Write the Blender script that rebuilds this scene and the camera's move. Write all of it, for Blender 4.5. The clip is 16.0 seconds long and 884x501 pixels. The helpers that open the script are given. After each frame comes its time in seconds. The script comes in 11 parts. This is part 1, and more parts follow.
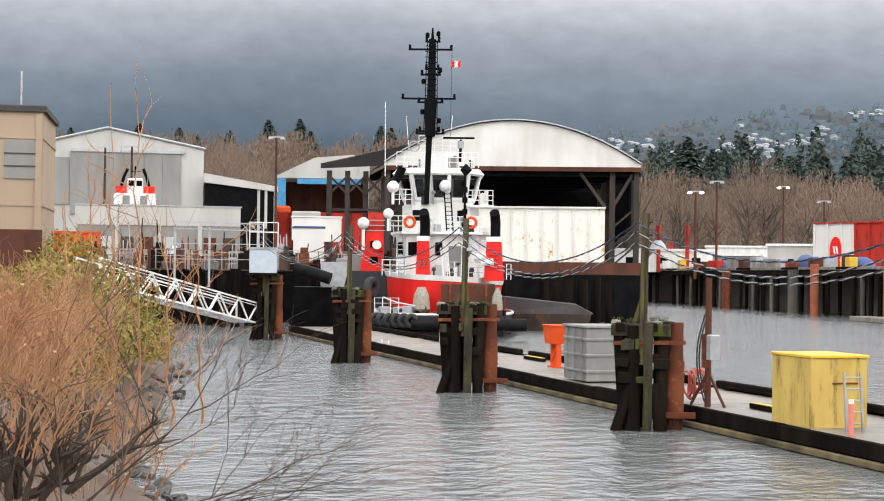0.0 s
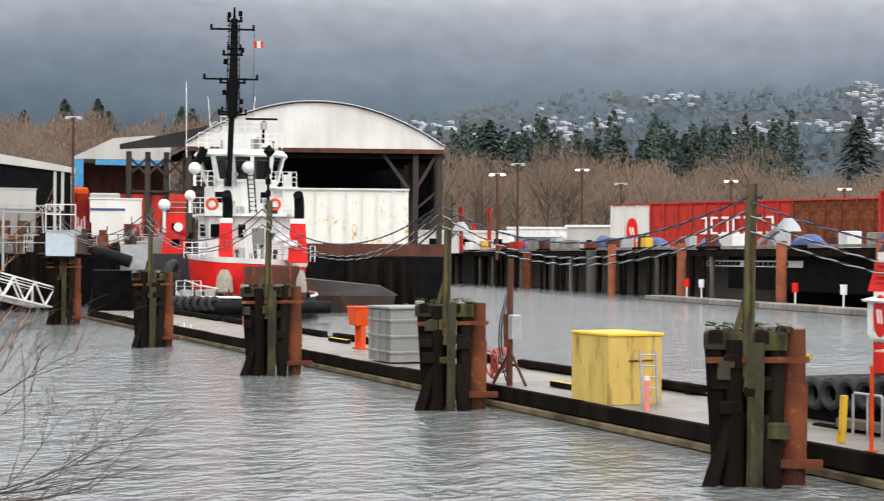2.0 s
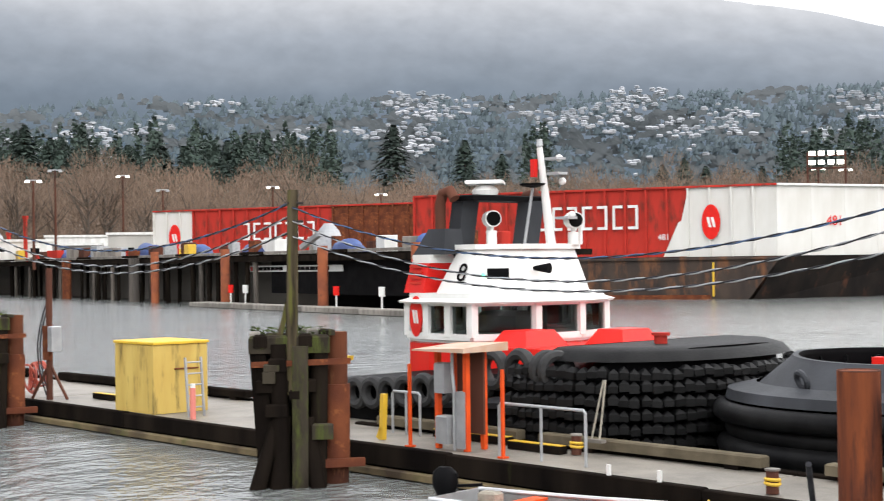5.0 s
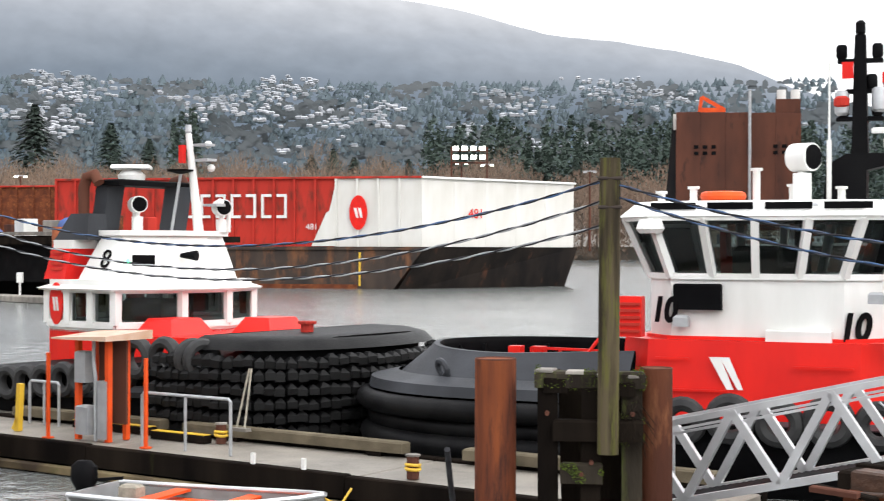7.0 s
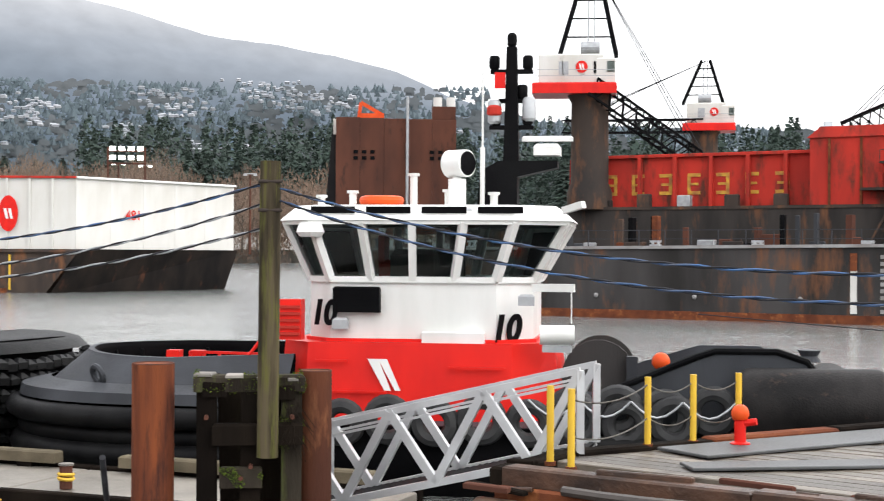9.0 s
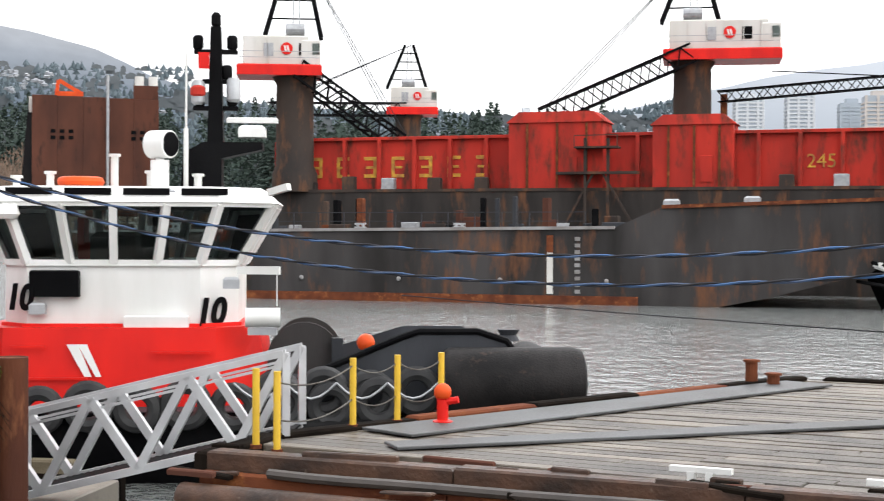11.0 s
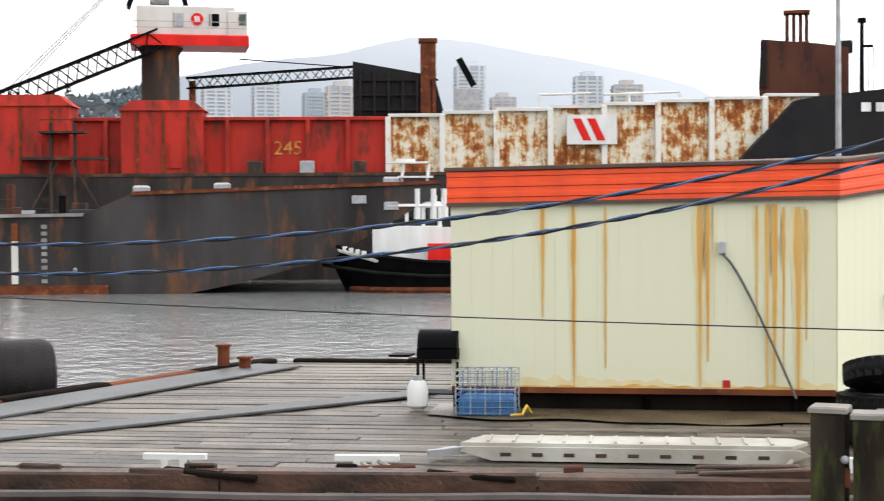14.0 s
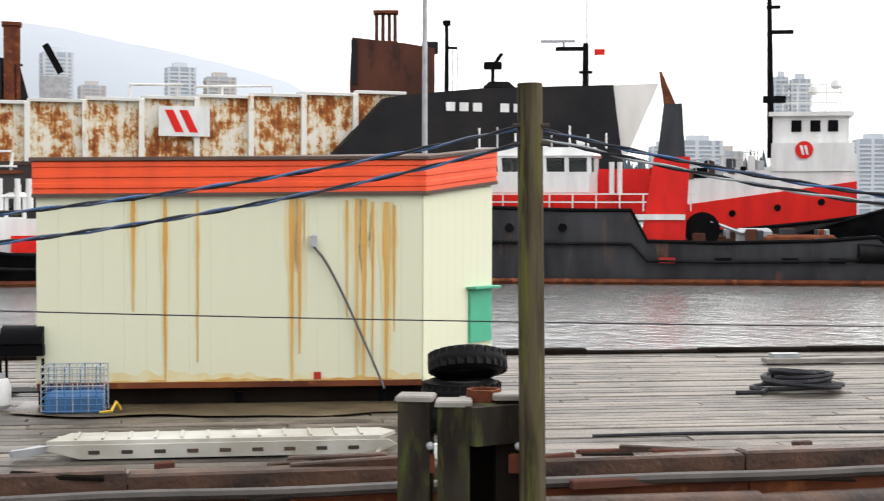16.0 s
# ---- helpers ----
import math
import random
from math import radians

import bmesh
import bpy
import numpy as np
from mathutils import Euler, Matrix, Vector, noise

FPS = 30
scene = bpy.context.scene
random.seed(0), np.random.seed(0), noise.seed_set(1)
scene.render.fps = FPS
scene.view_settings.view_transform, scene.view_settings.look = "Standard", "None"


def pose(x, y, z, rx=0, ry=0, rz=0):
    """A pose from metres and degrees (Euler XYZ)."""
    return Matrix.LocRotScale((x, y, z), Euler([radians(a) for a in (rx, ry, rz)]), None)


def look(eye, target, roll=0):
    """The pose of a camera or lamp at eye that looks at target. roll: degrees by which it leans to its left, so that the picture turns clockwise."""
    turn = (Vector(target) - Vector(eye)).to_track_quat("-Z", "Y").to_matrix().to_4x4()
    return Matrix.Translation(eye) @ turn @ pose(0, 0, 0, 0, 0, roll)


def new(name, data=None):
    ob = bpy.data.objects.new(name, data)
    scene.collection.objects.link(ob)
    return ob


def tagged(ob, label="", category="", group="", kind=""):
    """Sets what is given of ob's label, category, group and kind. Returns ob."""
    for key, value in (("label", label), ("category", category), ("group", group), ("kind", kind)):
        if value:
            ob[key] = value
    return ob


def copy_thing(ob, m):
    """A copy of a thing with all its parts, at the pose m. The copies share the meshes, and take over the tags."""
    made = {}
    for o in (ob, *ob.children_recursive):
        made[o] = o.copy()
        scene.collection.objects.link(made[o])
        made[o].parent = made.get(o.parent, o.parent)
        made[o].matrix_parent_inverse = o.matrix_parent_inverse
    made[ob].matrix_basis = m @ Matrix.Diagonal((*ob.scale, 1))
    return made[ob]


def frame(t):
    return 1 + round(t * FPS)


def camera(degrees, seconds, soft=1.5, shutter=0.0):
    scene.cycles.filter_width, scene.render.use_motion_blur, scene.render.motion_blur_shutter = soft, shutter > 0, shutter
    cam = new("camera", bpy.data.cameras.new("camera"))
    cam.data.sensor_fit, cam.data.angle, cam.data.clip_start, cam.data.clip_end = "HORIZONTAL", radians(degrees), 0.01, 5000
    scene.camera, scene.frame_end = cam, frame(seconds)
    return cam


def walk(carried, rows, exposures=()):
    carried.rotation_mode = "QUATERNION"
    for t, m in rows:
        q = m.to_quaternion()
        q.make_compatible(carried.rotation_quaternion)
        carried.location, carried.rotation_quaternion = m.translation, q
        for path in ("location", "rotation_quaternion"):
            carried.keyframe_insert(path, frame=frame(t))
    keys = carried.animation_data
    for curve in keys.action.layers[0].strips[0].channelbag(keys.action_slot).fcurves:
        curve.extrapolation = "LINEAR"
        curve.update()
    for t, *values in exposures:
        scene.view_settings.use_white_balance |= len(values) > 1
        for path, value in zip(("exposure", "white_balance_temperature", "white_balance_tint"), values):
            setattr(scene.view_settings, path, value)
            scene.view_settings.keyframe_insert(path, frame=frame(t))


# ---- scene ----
cam = camera(33.56, 16.0, soft=1.1, shutter=0.25)
EYE = 4.2
# seconds, heading to the right of north, pitch, roll
ROWS = [
    (0.0, -50.000, 0.935, 0.690),
    (0.5, -49.359, 0.978, 0.538),
    (1.0, -47.905, 1.369, 0.682),
    (1.5, -45.606, 0.709, 0.567),
    (2.0, -42.346, 0.295, 0.372),
    (2.5, -39.197, -0.111, 0.229),
    (3.0, -36.407, -0.318, 0.373),
    (3.5, -33.327, -0.296, 0.198),
    (4.0, -30.458, 0.337, -0.323),
    (6.5, -14.564, -0.241, 0.021),
    (7.0, -10.955, -0.033, 0.165),
    (7.5, -8.089, -0.056, -0.169),
    (8.0, -4.479, -0.015, -0.069),
    (8.5, -0.562, 0.471, 0.070),
    (9.0, 2.266, 0.144, 0.330),
    (11.5, 17.126, -0.632, 0.192),
    (12.0, 20.757, -0.718, 0.157),
    (12.5, 24.617, -0.910, 0.050),
    (13.0, 28.561, -0.933, 0.335),
    (13.5, 30.886, -1.023, 0.187),
    (14.0, 34.208, -1.039, -0.357),
    (14.5, 38.705, -1.579, -0.337),
    (15.0, 42.735, -1.547, -0.281),
    (15.5, 46.433, -0.926, -0.084),
    (16.0, 50.034, -1.337, 0.117),
]
walk(cam, [(t, pose(0, 0, EYE, 0, 0, -yaw) @ pose(0, 0, 0, 90 + pitch) @ pose(0, 0, 0, 0, 0, roll)) for t, yaw, pitch, roll in ROWS],
     exposures=[(0.0, -0.1), (3.0, -0.18), (6.5, 0.0), (9.0, 0.0), (12.0, -0.1), (16.0, -0.16)])

# ---- light ----
world = bpy.data.worlds.new("overcast")
scene.world = world
world.use_nodes = True
wn, wl = world.node_tree.nodes, world.node_tree.links
sky = wn.new("ShaderNodeTexSky")
sky.sky_type, sky.sun_disc = "NISHITA", False
sky.sun_elevation, sky.sun_rotation = radians(32), radians(70)
sky.dust_density = 4.0
tc = wn.new("ShaderNodeTexCoord")
sep = wn.new("ShaderNodeSeparateXYZ")
wl.new(tc.outputs["Generated"], sep.inputs[0])
clouds = wn.new("ShaderNodeTexNoise")
clouds.inputs["Scale"].default_value, clouds.inputs["Detail"].default_value = 2.2, 6.0
stretch = wn.new("ShaderNodeMapping")
stretch.inputs["Scale"].default_value = (1, 1, 3.0)
wl.new(tc.outputs["Generated"], stretch.inputs[0])
wl.new(stretch.outputs[0], clouds.inputs["Vector"])
# thick cloud in the west, thinner and brighter in the east
east = wn.new("ShaderNodeMath")
east.operation = "MULTIPLY_ADD"
wl.new(clouds.outputs["Fac"], east.inputs[0])
east.inputs[1].default_value = 0.55
wl.new(sep.outputs["X"], east.inputs[2])
ramp = wn.new("ShaderNodeValToRGB")
e = ramp.color_ramp.elements
e[0].position, e[0].color = 0.0, (0.60, 0.60, 0.62, 1)
e[1].position, e[1].color = 0.62, (0.93, 0.935, 0.95, 1)
mid = ramp.color_ramp.elements.new(0.24)
mid.color = (0.76, 0.765, 0.78, 1)
wl.new(east.outputs[0], ramp.inputs[0])
dim = wn.new("ShaderNodeMix")
dim.data_type = "RGBA"
dim.inputs[0].default_value = 0.93
skyk = wn.new("ShaderNodeVectorMath")
skyk.operation = "SCALE"
skyk.inputs["Scale"].default_value = 0.1
wl.new(sky.outputs[0], skyk.inputs[0])
wl.new(skyk.outputs[0], dim.inputs[6])
wl.new(ramp.outputs[0], dim.inputs[7])
# an overcast sky is brightest overhead
lift = wn.new("ShaderNodeMapRange")
lift.interpolation_type = "SMOOTHSTEP"
lift.inputs["From Min"].default_value, lift.inputs["From Max"].default_value = 0.04, 0.42
lift.inputs["To Min"].default_value, lift.inputs["To Max"].default_value = 1.0, 2.15
wl.new(sep.outputs["Z"], lift.inputs["Value"])
over = wn.new("ShaderNodeVectorMath")
over.operation = "SCALE"
wl.new(dim.outputs[2], over.inputs[0])
wl.new(lift.outputs[0], over.inputs["Scale"])
wl.new(over.outputs[0], wn["Background"].inputs[0])
wn["Background"].inputs[1].default_value = 1.62
sun = new("sun", bpy.data.lights.new("sun", "SUN"))
sun.data.energy, sun.data.angle, sun.data.color = 0.65, radians(35), (1, 0.97, 0.92)
sun.matrix_world = look((60, -60, 60), (0, 30, 0))
scene.view_settings.exposure = 0.0


# ---- materials ----
def material(name, base, other=None, rough=0.6, metal=0.0, scale=1.5, grain=25.0, bump=0.15, contrast=(0.35, 0.65), streak=1.0, third=None, spread=(0.6, 0.72), each=0.0, spec=0.5):
    """Base colour mottled with a second one, a third in patches, fine grain and relief; streak above 1 draws the pattern out downwards."""
    m = bpy.data.materials.new(name)
    m.use_nodes = True
    n, l = m.node_tree.nodes, m.node_tree.links
    b = n["Principled BSDF"]
    b.inputs["Roughness"].default_value, b.inputs["Metallic"].default_value = rough, metal
    b.inputs["Specular IOR Level"].default_value = spec
    tex, mp = n.new("ShaderNodeTexCoord"), n.new("ShaderNodeMapping")
    l.new(tex.outputs["Object"], mp.inputs[0])
    mp.inputs["Scale"].default_value = (1, 1, 1 / streak)
    big, fine = n.new("ShaderNodeTexNoise"), n.new("ShaderNodeTexNoise")
    big.inputs["Scale"].default_value, big.inputs["Detail"].default_value = scale, 6
    fine.inputs["Scale"].default_value, fine.inputs["Detail"].default_value = grain, 4
    l.new(mp.outputs[0], big.inputs["Vector"])
    l.new(mp.outputs[0], fine.inputs["Vector"])
    r = n.new("ShaderNodeMapRange")
    r.inputs["From Min"].default_value, r.inputs["From Max"].default_value = contrast
    l.new(big.outputs["Fac"], r.inputs["Value"])
    mix = n.new("ShaderNodeMix")
    mix.data_type = "RGBA"
    other = other or tuple(c * 0.72 for c in base)
    mix.inputs[6].default_value, mix.inputs[7].default_value = (*base, 1), (*other, 1)
    l.new(r.outputs[0], mix.inputs[0])
    out = mix.outputs[2]
    if third:
        patch, pr, mix2 = n.new("ShaderNodeTexNoise"), n.new("ShaderNodeMapRange"), n.new("ShaderNodeMix")
        patch.inputs["Scale"].default_value, patch.inputs["Detail"].default_value = scale * 1.7, 9
        patch.inputs["Roughness"].default_value = 0.65
        shift = n.new("ShaderNodeMapping")
        shift.inputs["Location"].default_value = (7.3, 2.1, 4.4)
        l.new(mp.outputs[0], shift.inputs[0])
        l.new(shift.outputs[0], patch.inputs["Vector"])
        pr.inputs["From Min"].default_value, pr.inputs["From Max"].default_value = spread
        l.new(patch.outputs["Fac"], pr.inputs["Value"])
        mix2.data_type = "RGBA"
        mix2.inputs[7].default_value = (*third, 1)
        l.new(pr.outputs[0], mix2.inputs[0])
        l.new(out, mix2.inputs[6])
        out = mix2.outputs[2]
    if each:
        info, hsv, er = n.new("ShaderNodeObjectInfo"), n.new("ShaderNodeHueSaturation"), n.new("ShaderNodeMapRange")
        er.inputs["To Min"].default_value, er.inputs["To Max"].default_value = 1 - each, 1 + each
        l.new(info.outputs["Random"], er.inputs["Value"])
        l.new(er.outputs[0], hsv.inputs["Value"])
        l.new(out, hsv.inputs["Color"])
        out = hsv.outputs[0]
    l.new(out, b.inputs["Base Color"])
    rr = n.new("ShaderNodeMapRange")
    rr.inputs["To Min"].default_value, rr.inputs["To Max"].default_value = max(rough - 0.12, 0.02), min(rough + 0.15, 1)
    l.new(fine.outputs["Fac"], rr.inputs["Value"])
    l.new(rr.outputs[0], b.inputs["Roughness"])
    if bump:
        bp = n.new("ShaderNodeBump")
        bp.inputs["Strength"].default_value, bp.inputs["Distance"].default_value = bump, 0.02
        l.new(fine.outputs["Fac"], bp.inputs["Height"])
        l.new(bp.outputs[0], b.inputs["Normal"])
    return m


WHITE = material("white_paint", (0.76, 0.76, 0.74), (0.62, 0.62, 0.59), 0.4, scale=1.2, streak=4, bump=0.05, third=(0.42, 0.30, 0.18), spread=(0.72, 0.85))
RED = material("red_paint", (0.70, 0.017, 0.010), (0.56, 0.013, 0.010), 0.4, scale=1.2, streak=3, bump=0.05, spec=0.2)
OLDRED = material("weathered_red_paint", (0.50, 0.04, 0.027), (0.33, 0.032, 0.024), 0.65, scale=0.45, streak=3, third=(0.10, 0.035, 0.025), spread=(0.5, 0.66), spec=0.07)
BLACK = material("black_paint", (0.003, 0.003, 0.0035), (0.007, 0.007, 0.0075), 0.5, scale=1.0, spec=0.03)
GREY = material("grey_paint", (0.055, 0.058, 0.065), (0.034, 0.036, 0.04), 0.5, scale=0.8, streak=3, third=(0.16, 0.08, 0.045), spread=(0.7, 0.82), spec=0.07)
HULLGREY = material("dark_grey_hull", (0.062, 0.058, 0.057), (0.026, 0.024, 0.023), 0.6, scale=0.3, streak=4, third=(0.16, 0.07, 0.035), spread=(0.53, 0.68), spec=0.07)
HULLBLACK = material("sooty_hull", (0.035, 0.03, 0.028), (0.07, 0.052, 0.042), 0.7, scale=0.4, streak=3, third=(0.16, 0.075, 0.04), spread=(0.52, 0.68), spec=0.07)
RUST = material("rust", (0.17, 0.055, 0.025), (0.09, 0.03, 0.018), 0.85, scale=1.3, bump=0.4, third=(0.30, 0.11, 0.04), spread=(0.55, 0.7), spec=0.07)
BROWNSTEEL = material("brown_rusted_steel", (0.11, 0.045, 0.03), (0.07, 0.032, 0.024), 0.85, scale=0.5, streak=3, third=(0.035, 0.022, 0.02), spread=(0.55, 0.68), spec=0.07)
YARDWHITE = material("dull_white_sheeting", (0.46, 0.45, 0.42), (0.36, 0.35, 0.32), 0.7, scale=0.25, streak=4, third=(0.26, 0.22, 0.17), spread=(0.62, 0.76))
SCUFFWHITE = material("scuffed_white_paint", (0.68, 0.67, 0.64), (0.54, 0.52, 0.47), 0.55, scale=0.3, streak=3, third=(0.36, 0.17, 0.07), spread=(0.68, 0.8))
RUBBER = material("black_rubber", (0.003, 0.003, 0.0035), (0.009, 0.009, 0.009), 0.5, scale=2.0, bump=0.25, spec=0.1)
DARKWOOD = material("creosoted_timber", (0.005, 0.004, 0.0035), (0.016, 0.012, 0.009), 0.85, scale=1.2, streak=7, bump=0.5, third=(0.03, 0.03, 0.012), spread=(0.64, 0.77), spec=0.02)
GREYWOOD = material("weathered_timber", (0.24, 0.22, 0.19), (0.13, 0.115, 0.10), 0.7, scale=1.5, streak=6, bump=0.5, each=0.3)
POLEWOOD = material("mossy_pole", (0.088, 0.07, 0.042), (0.03, 0.024, 0.016), 0.8, scale=5.5, contrast=(0.42, 0.58), streak=10, bump=0.5, third=(0.10, 0.10, 0.026), spread=(0.5, 0.66), spec=0.07)
MOSS = material("moss", (0.06, 0.085, 0.02), (0.035, 0.05, 0.015), 0.95, scale=6, bump=0.8, spec=0.07)
CONCRETE = material("wet_concrete", (0.25, 0.225, 0.19), (0.155, 0.14, 0.118), 0.5, scale=0.9, third=(0.11, 0.10, 0.085), spread=(0.58, 0.72))
YELLOW = material("yellow_paint", (0.68, 0.43, 0.025), (0.58, 0.36, 0.03), 0.5, scale=2.0)
ORANGE = material("orange_paint", (0.70, 0.085, 0.012), (0.55, 0.06, 0.012), 0.5, scale=2.0, spec=0.2)
BLUE = material("blue_tarpaulin", (0.03, 0.07, 0.22), (0.02, 0.04, 0.13), 0.6, scale=1.0)
ALU = material("aluminium", (0.62, 0.63, 0.64), (0.5, 0.5, 0.51), 0.38, 0.7, scale=2.0, bump=0.05)
GALV = material("galvanised_steel", (0.42, 0.43, 0.44), (0.32, 0.33, 0.34), 0.5, 0.5, scale=3.0, bump=0.05)
CABLE = material("black_cable", (0.02, 0.02, 0.022), (0.04, 0.04, 0.045), 0.6, scale=4, spec=0.07)
BLUECABLE = material("blue_cable", (0.03, 0.10, 0.24), (0.04, 0.05, 0.08), 0.5, scale=4)
ROPE = material("pale_rope", (0.34, 0.31, 0.25), (0.22, 0.20, 0.16), 0.9, scale=9, bump=0.6)
CREAM = material("cream_siding", (0.70, 0.70, 0.52), (0.62, 0.62, 0.44), 0.55, scale=0.7, streak=6, bump=0.03)
TAN = material("tan_stucco", (0.36, 0.27, 0.19), (0.31, 0.23, 0.16), 0.85, scale=0.4, streak=3, bump=0.2)


def rusty_paint(name, paint, amount, size):
    """Old paint with rust breaking through in ragged patches that run downwards; amount: share lost to rust."""
    m = bpy.data.materials.new(name)
    m.use_nodes = True
    n, l = m.node_tree.nodes, m.node_tree.links
    b = n["Principled BSDF"]
    b.inputs["Roughness"].default_value, b.inputs["Specular IOR Level"].default_value = 0.75, 0.15
    tex = n.new("ShaderNodeTexCoord")
    total = None
    for scale, stretch, weight, detail in ((0.32, 1.0, 0.62, 4), (1.3, 1.0, 0.42, 8), (2.6, 7.0, 0.40, 6), (9.0, 2.0, 0.22, 4)):
        mp, t = n.new("ShaderNodeMapping"), n.new("ShaderNodeTexNoise")
        mp.inputs["Scale"].default_value = (1, 1, 1 / stretch)
        mp.inputs["Location"].default_value = (scale * 3.1, 1.7, stretch)
        t.inputs["Scale"].default_value, t.inputs["Detail"].default_value, t.inputs["Roughness"].default_value = scale * size, detail, 0.65
        l.new(tex.outputs["Object"], mp.inputs[0])
        l.new(mp.outputs[0], t.inputs["Vector"])
        mul = n.new("ShaderNodeMath")
        mul.operation = "MULTIPLY_ADD"
        l.new(t.outputs["Fac"], mul.inputs[0])
        mul.inputs[1].default_value = weight
        if total:
            l.new(total.outputs[0], mul.inputs[2])
        else:
            mul.inputs[2].default_value = amount - 0.5
        total = mul
    ramp = n.new("ShaderNodeValToRGB")
    e = ramp.color_ramp.elements
    e[0].position, e[0].color = 0.70, (*paint, 1)
    e[1].position, e[1].color = 0.98, (0.075, 0.028, 0.016, 1)
    for pos, c in ((0.765, (paint[0] * 0.86, paint[1] * 0.72, paint[2] * 0.5)), (0.80, (0.42, 0.17, 0.045)), (0.86, (0.26, 0.075, 0.022))):
        e.new(pos).color = (*c, 1)
    l.new(total.outputs[0], ramp.inputs[0])
    l.new(ramp.outputs[0], b.inputs["Base Color"])
    bp = n.new("ShaderNodeBump")
    bp.inputs["Strength"].default_value, bp.inputs["Distance"].default_value = 0.3, 0.02
    l.new(total.outputs[0], bp.inputs["Height"])
    l.new(bp.outputs[0], b.inputs["Normal"])
    return m


RUSTYWHITE = rusty_paint("rust_stained_white_paint", (0.72, 0.68, 0.59), 0.45, 1.0)
RUSTSPOT = rusty_paint("rust_spotted_white_paint", (0.72, 0.70, 0.64), 0.33, 1.0)


def glass_material():
    """A thin tinted sheet: clear through, with a gloss that grows towards grazing."""
    m = bpy.data.materials.new("window_glass")
    m.use_nodes = True
    n, l = m.node_tree.nodes, m.node_tree.links
    n.remove(n["Principled BSDF"])
    clear, gloss, mix, fr = n.new("ShaderNodeBsdfTransparent"), n.new("ShaderNodeBsdfGlossy"), n.new("ShaderNodeMixShader"), n.new("ShaderNodeFresnel")
    clear.inputs[0].default_value = (0.50, 0.57, 0.56, 1)
    gloss.inputs["Roughness"].default_value = 0.03
    fr.inputs["IOR"].default_value = 1.5
    l.new(fr.outputs[0], mix.inputs[0])
    l.new(clear.outputs[0], mix.inputs[1])
    l.new(gloss.outputs[0], mix.inputs[2])
    l.new(mix.outputs[0], n["Material Output"].inputs[0])
    return m


GLASS = glass_material()


def water_material():
    m = bpy.data.materials.new("harbour_water")
    m.use_nodes = True
    n, l = m.node_tree.nodes, m.node_tree.links
    b = n["Principled BSDF"]
    b.inputs["Base Color"].default_value = (0.15, 0.158, 0.153, 1)
    b.inputs["Roughness"].default_value, b.inputs["IOR"].default_value = 0.16, 1.5
    tex = n.new("ShaderNodeTexCoord")
    mp = n.new("ShaderNodeMapping")
    mp.inputs["Rotation"].default_value = (0, 0, radians(20))
    mp.inputs["Scale"].default_value = (1.0, 0.75, 1)
    l.new(tex.outputs["Object"], mp.inputs[0])
    last = None
    for scale, dist in ((1.2, 0.16), (4.0, 0.06), (0.10, 0.3)):
        t = n.new("ShaderNodeTexNoise")
        t.inputs["Scale"].default_value, t.inputs["Detail"].default_value = scale, 3
        l.new(mp.outputs[0], t.inputs["Vector"])
        bp = n.new("ShaderNodeBump")
        bp.inputs["Strength"].default_value, bp.inputs["Distance"].default_value = 0.9, dist
        l.new(t.outputs["Fac"], bp.inputs["Height"])
        if last:
            l.new(last.outputs[0], bp.inputs["Normal"])
        last = bp
    l.new(last.outputs[0], b.inputs["Normal"])
    return m


WATER = water_material()


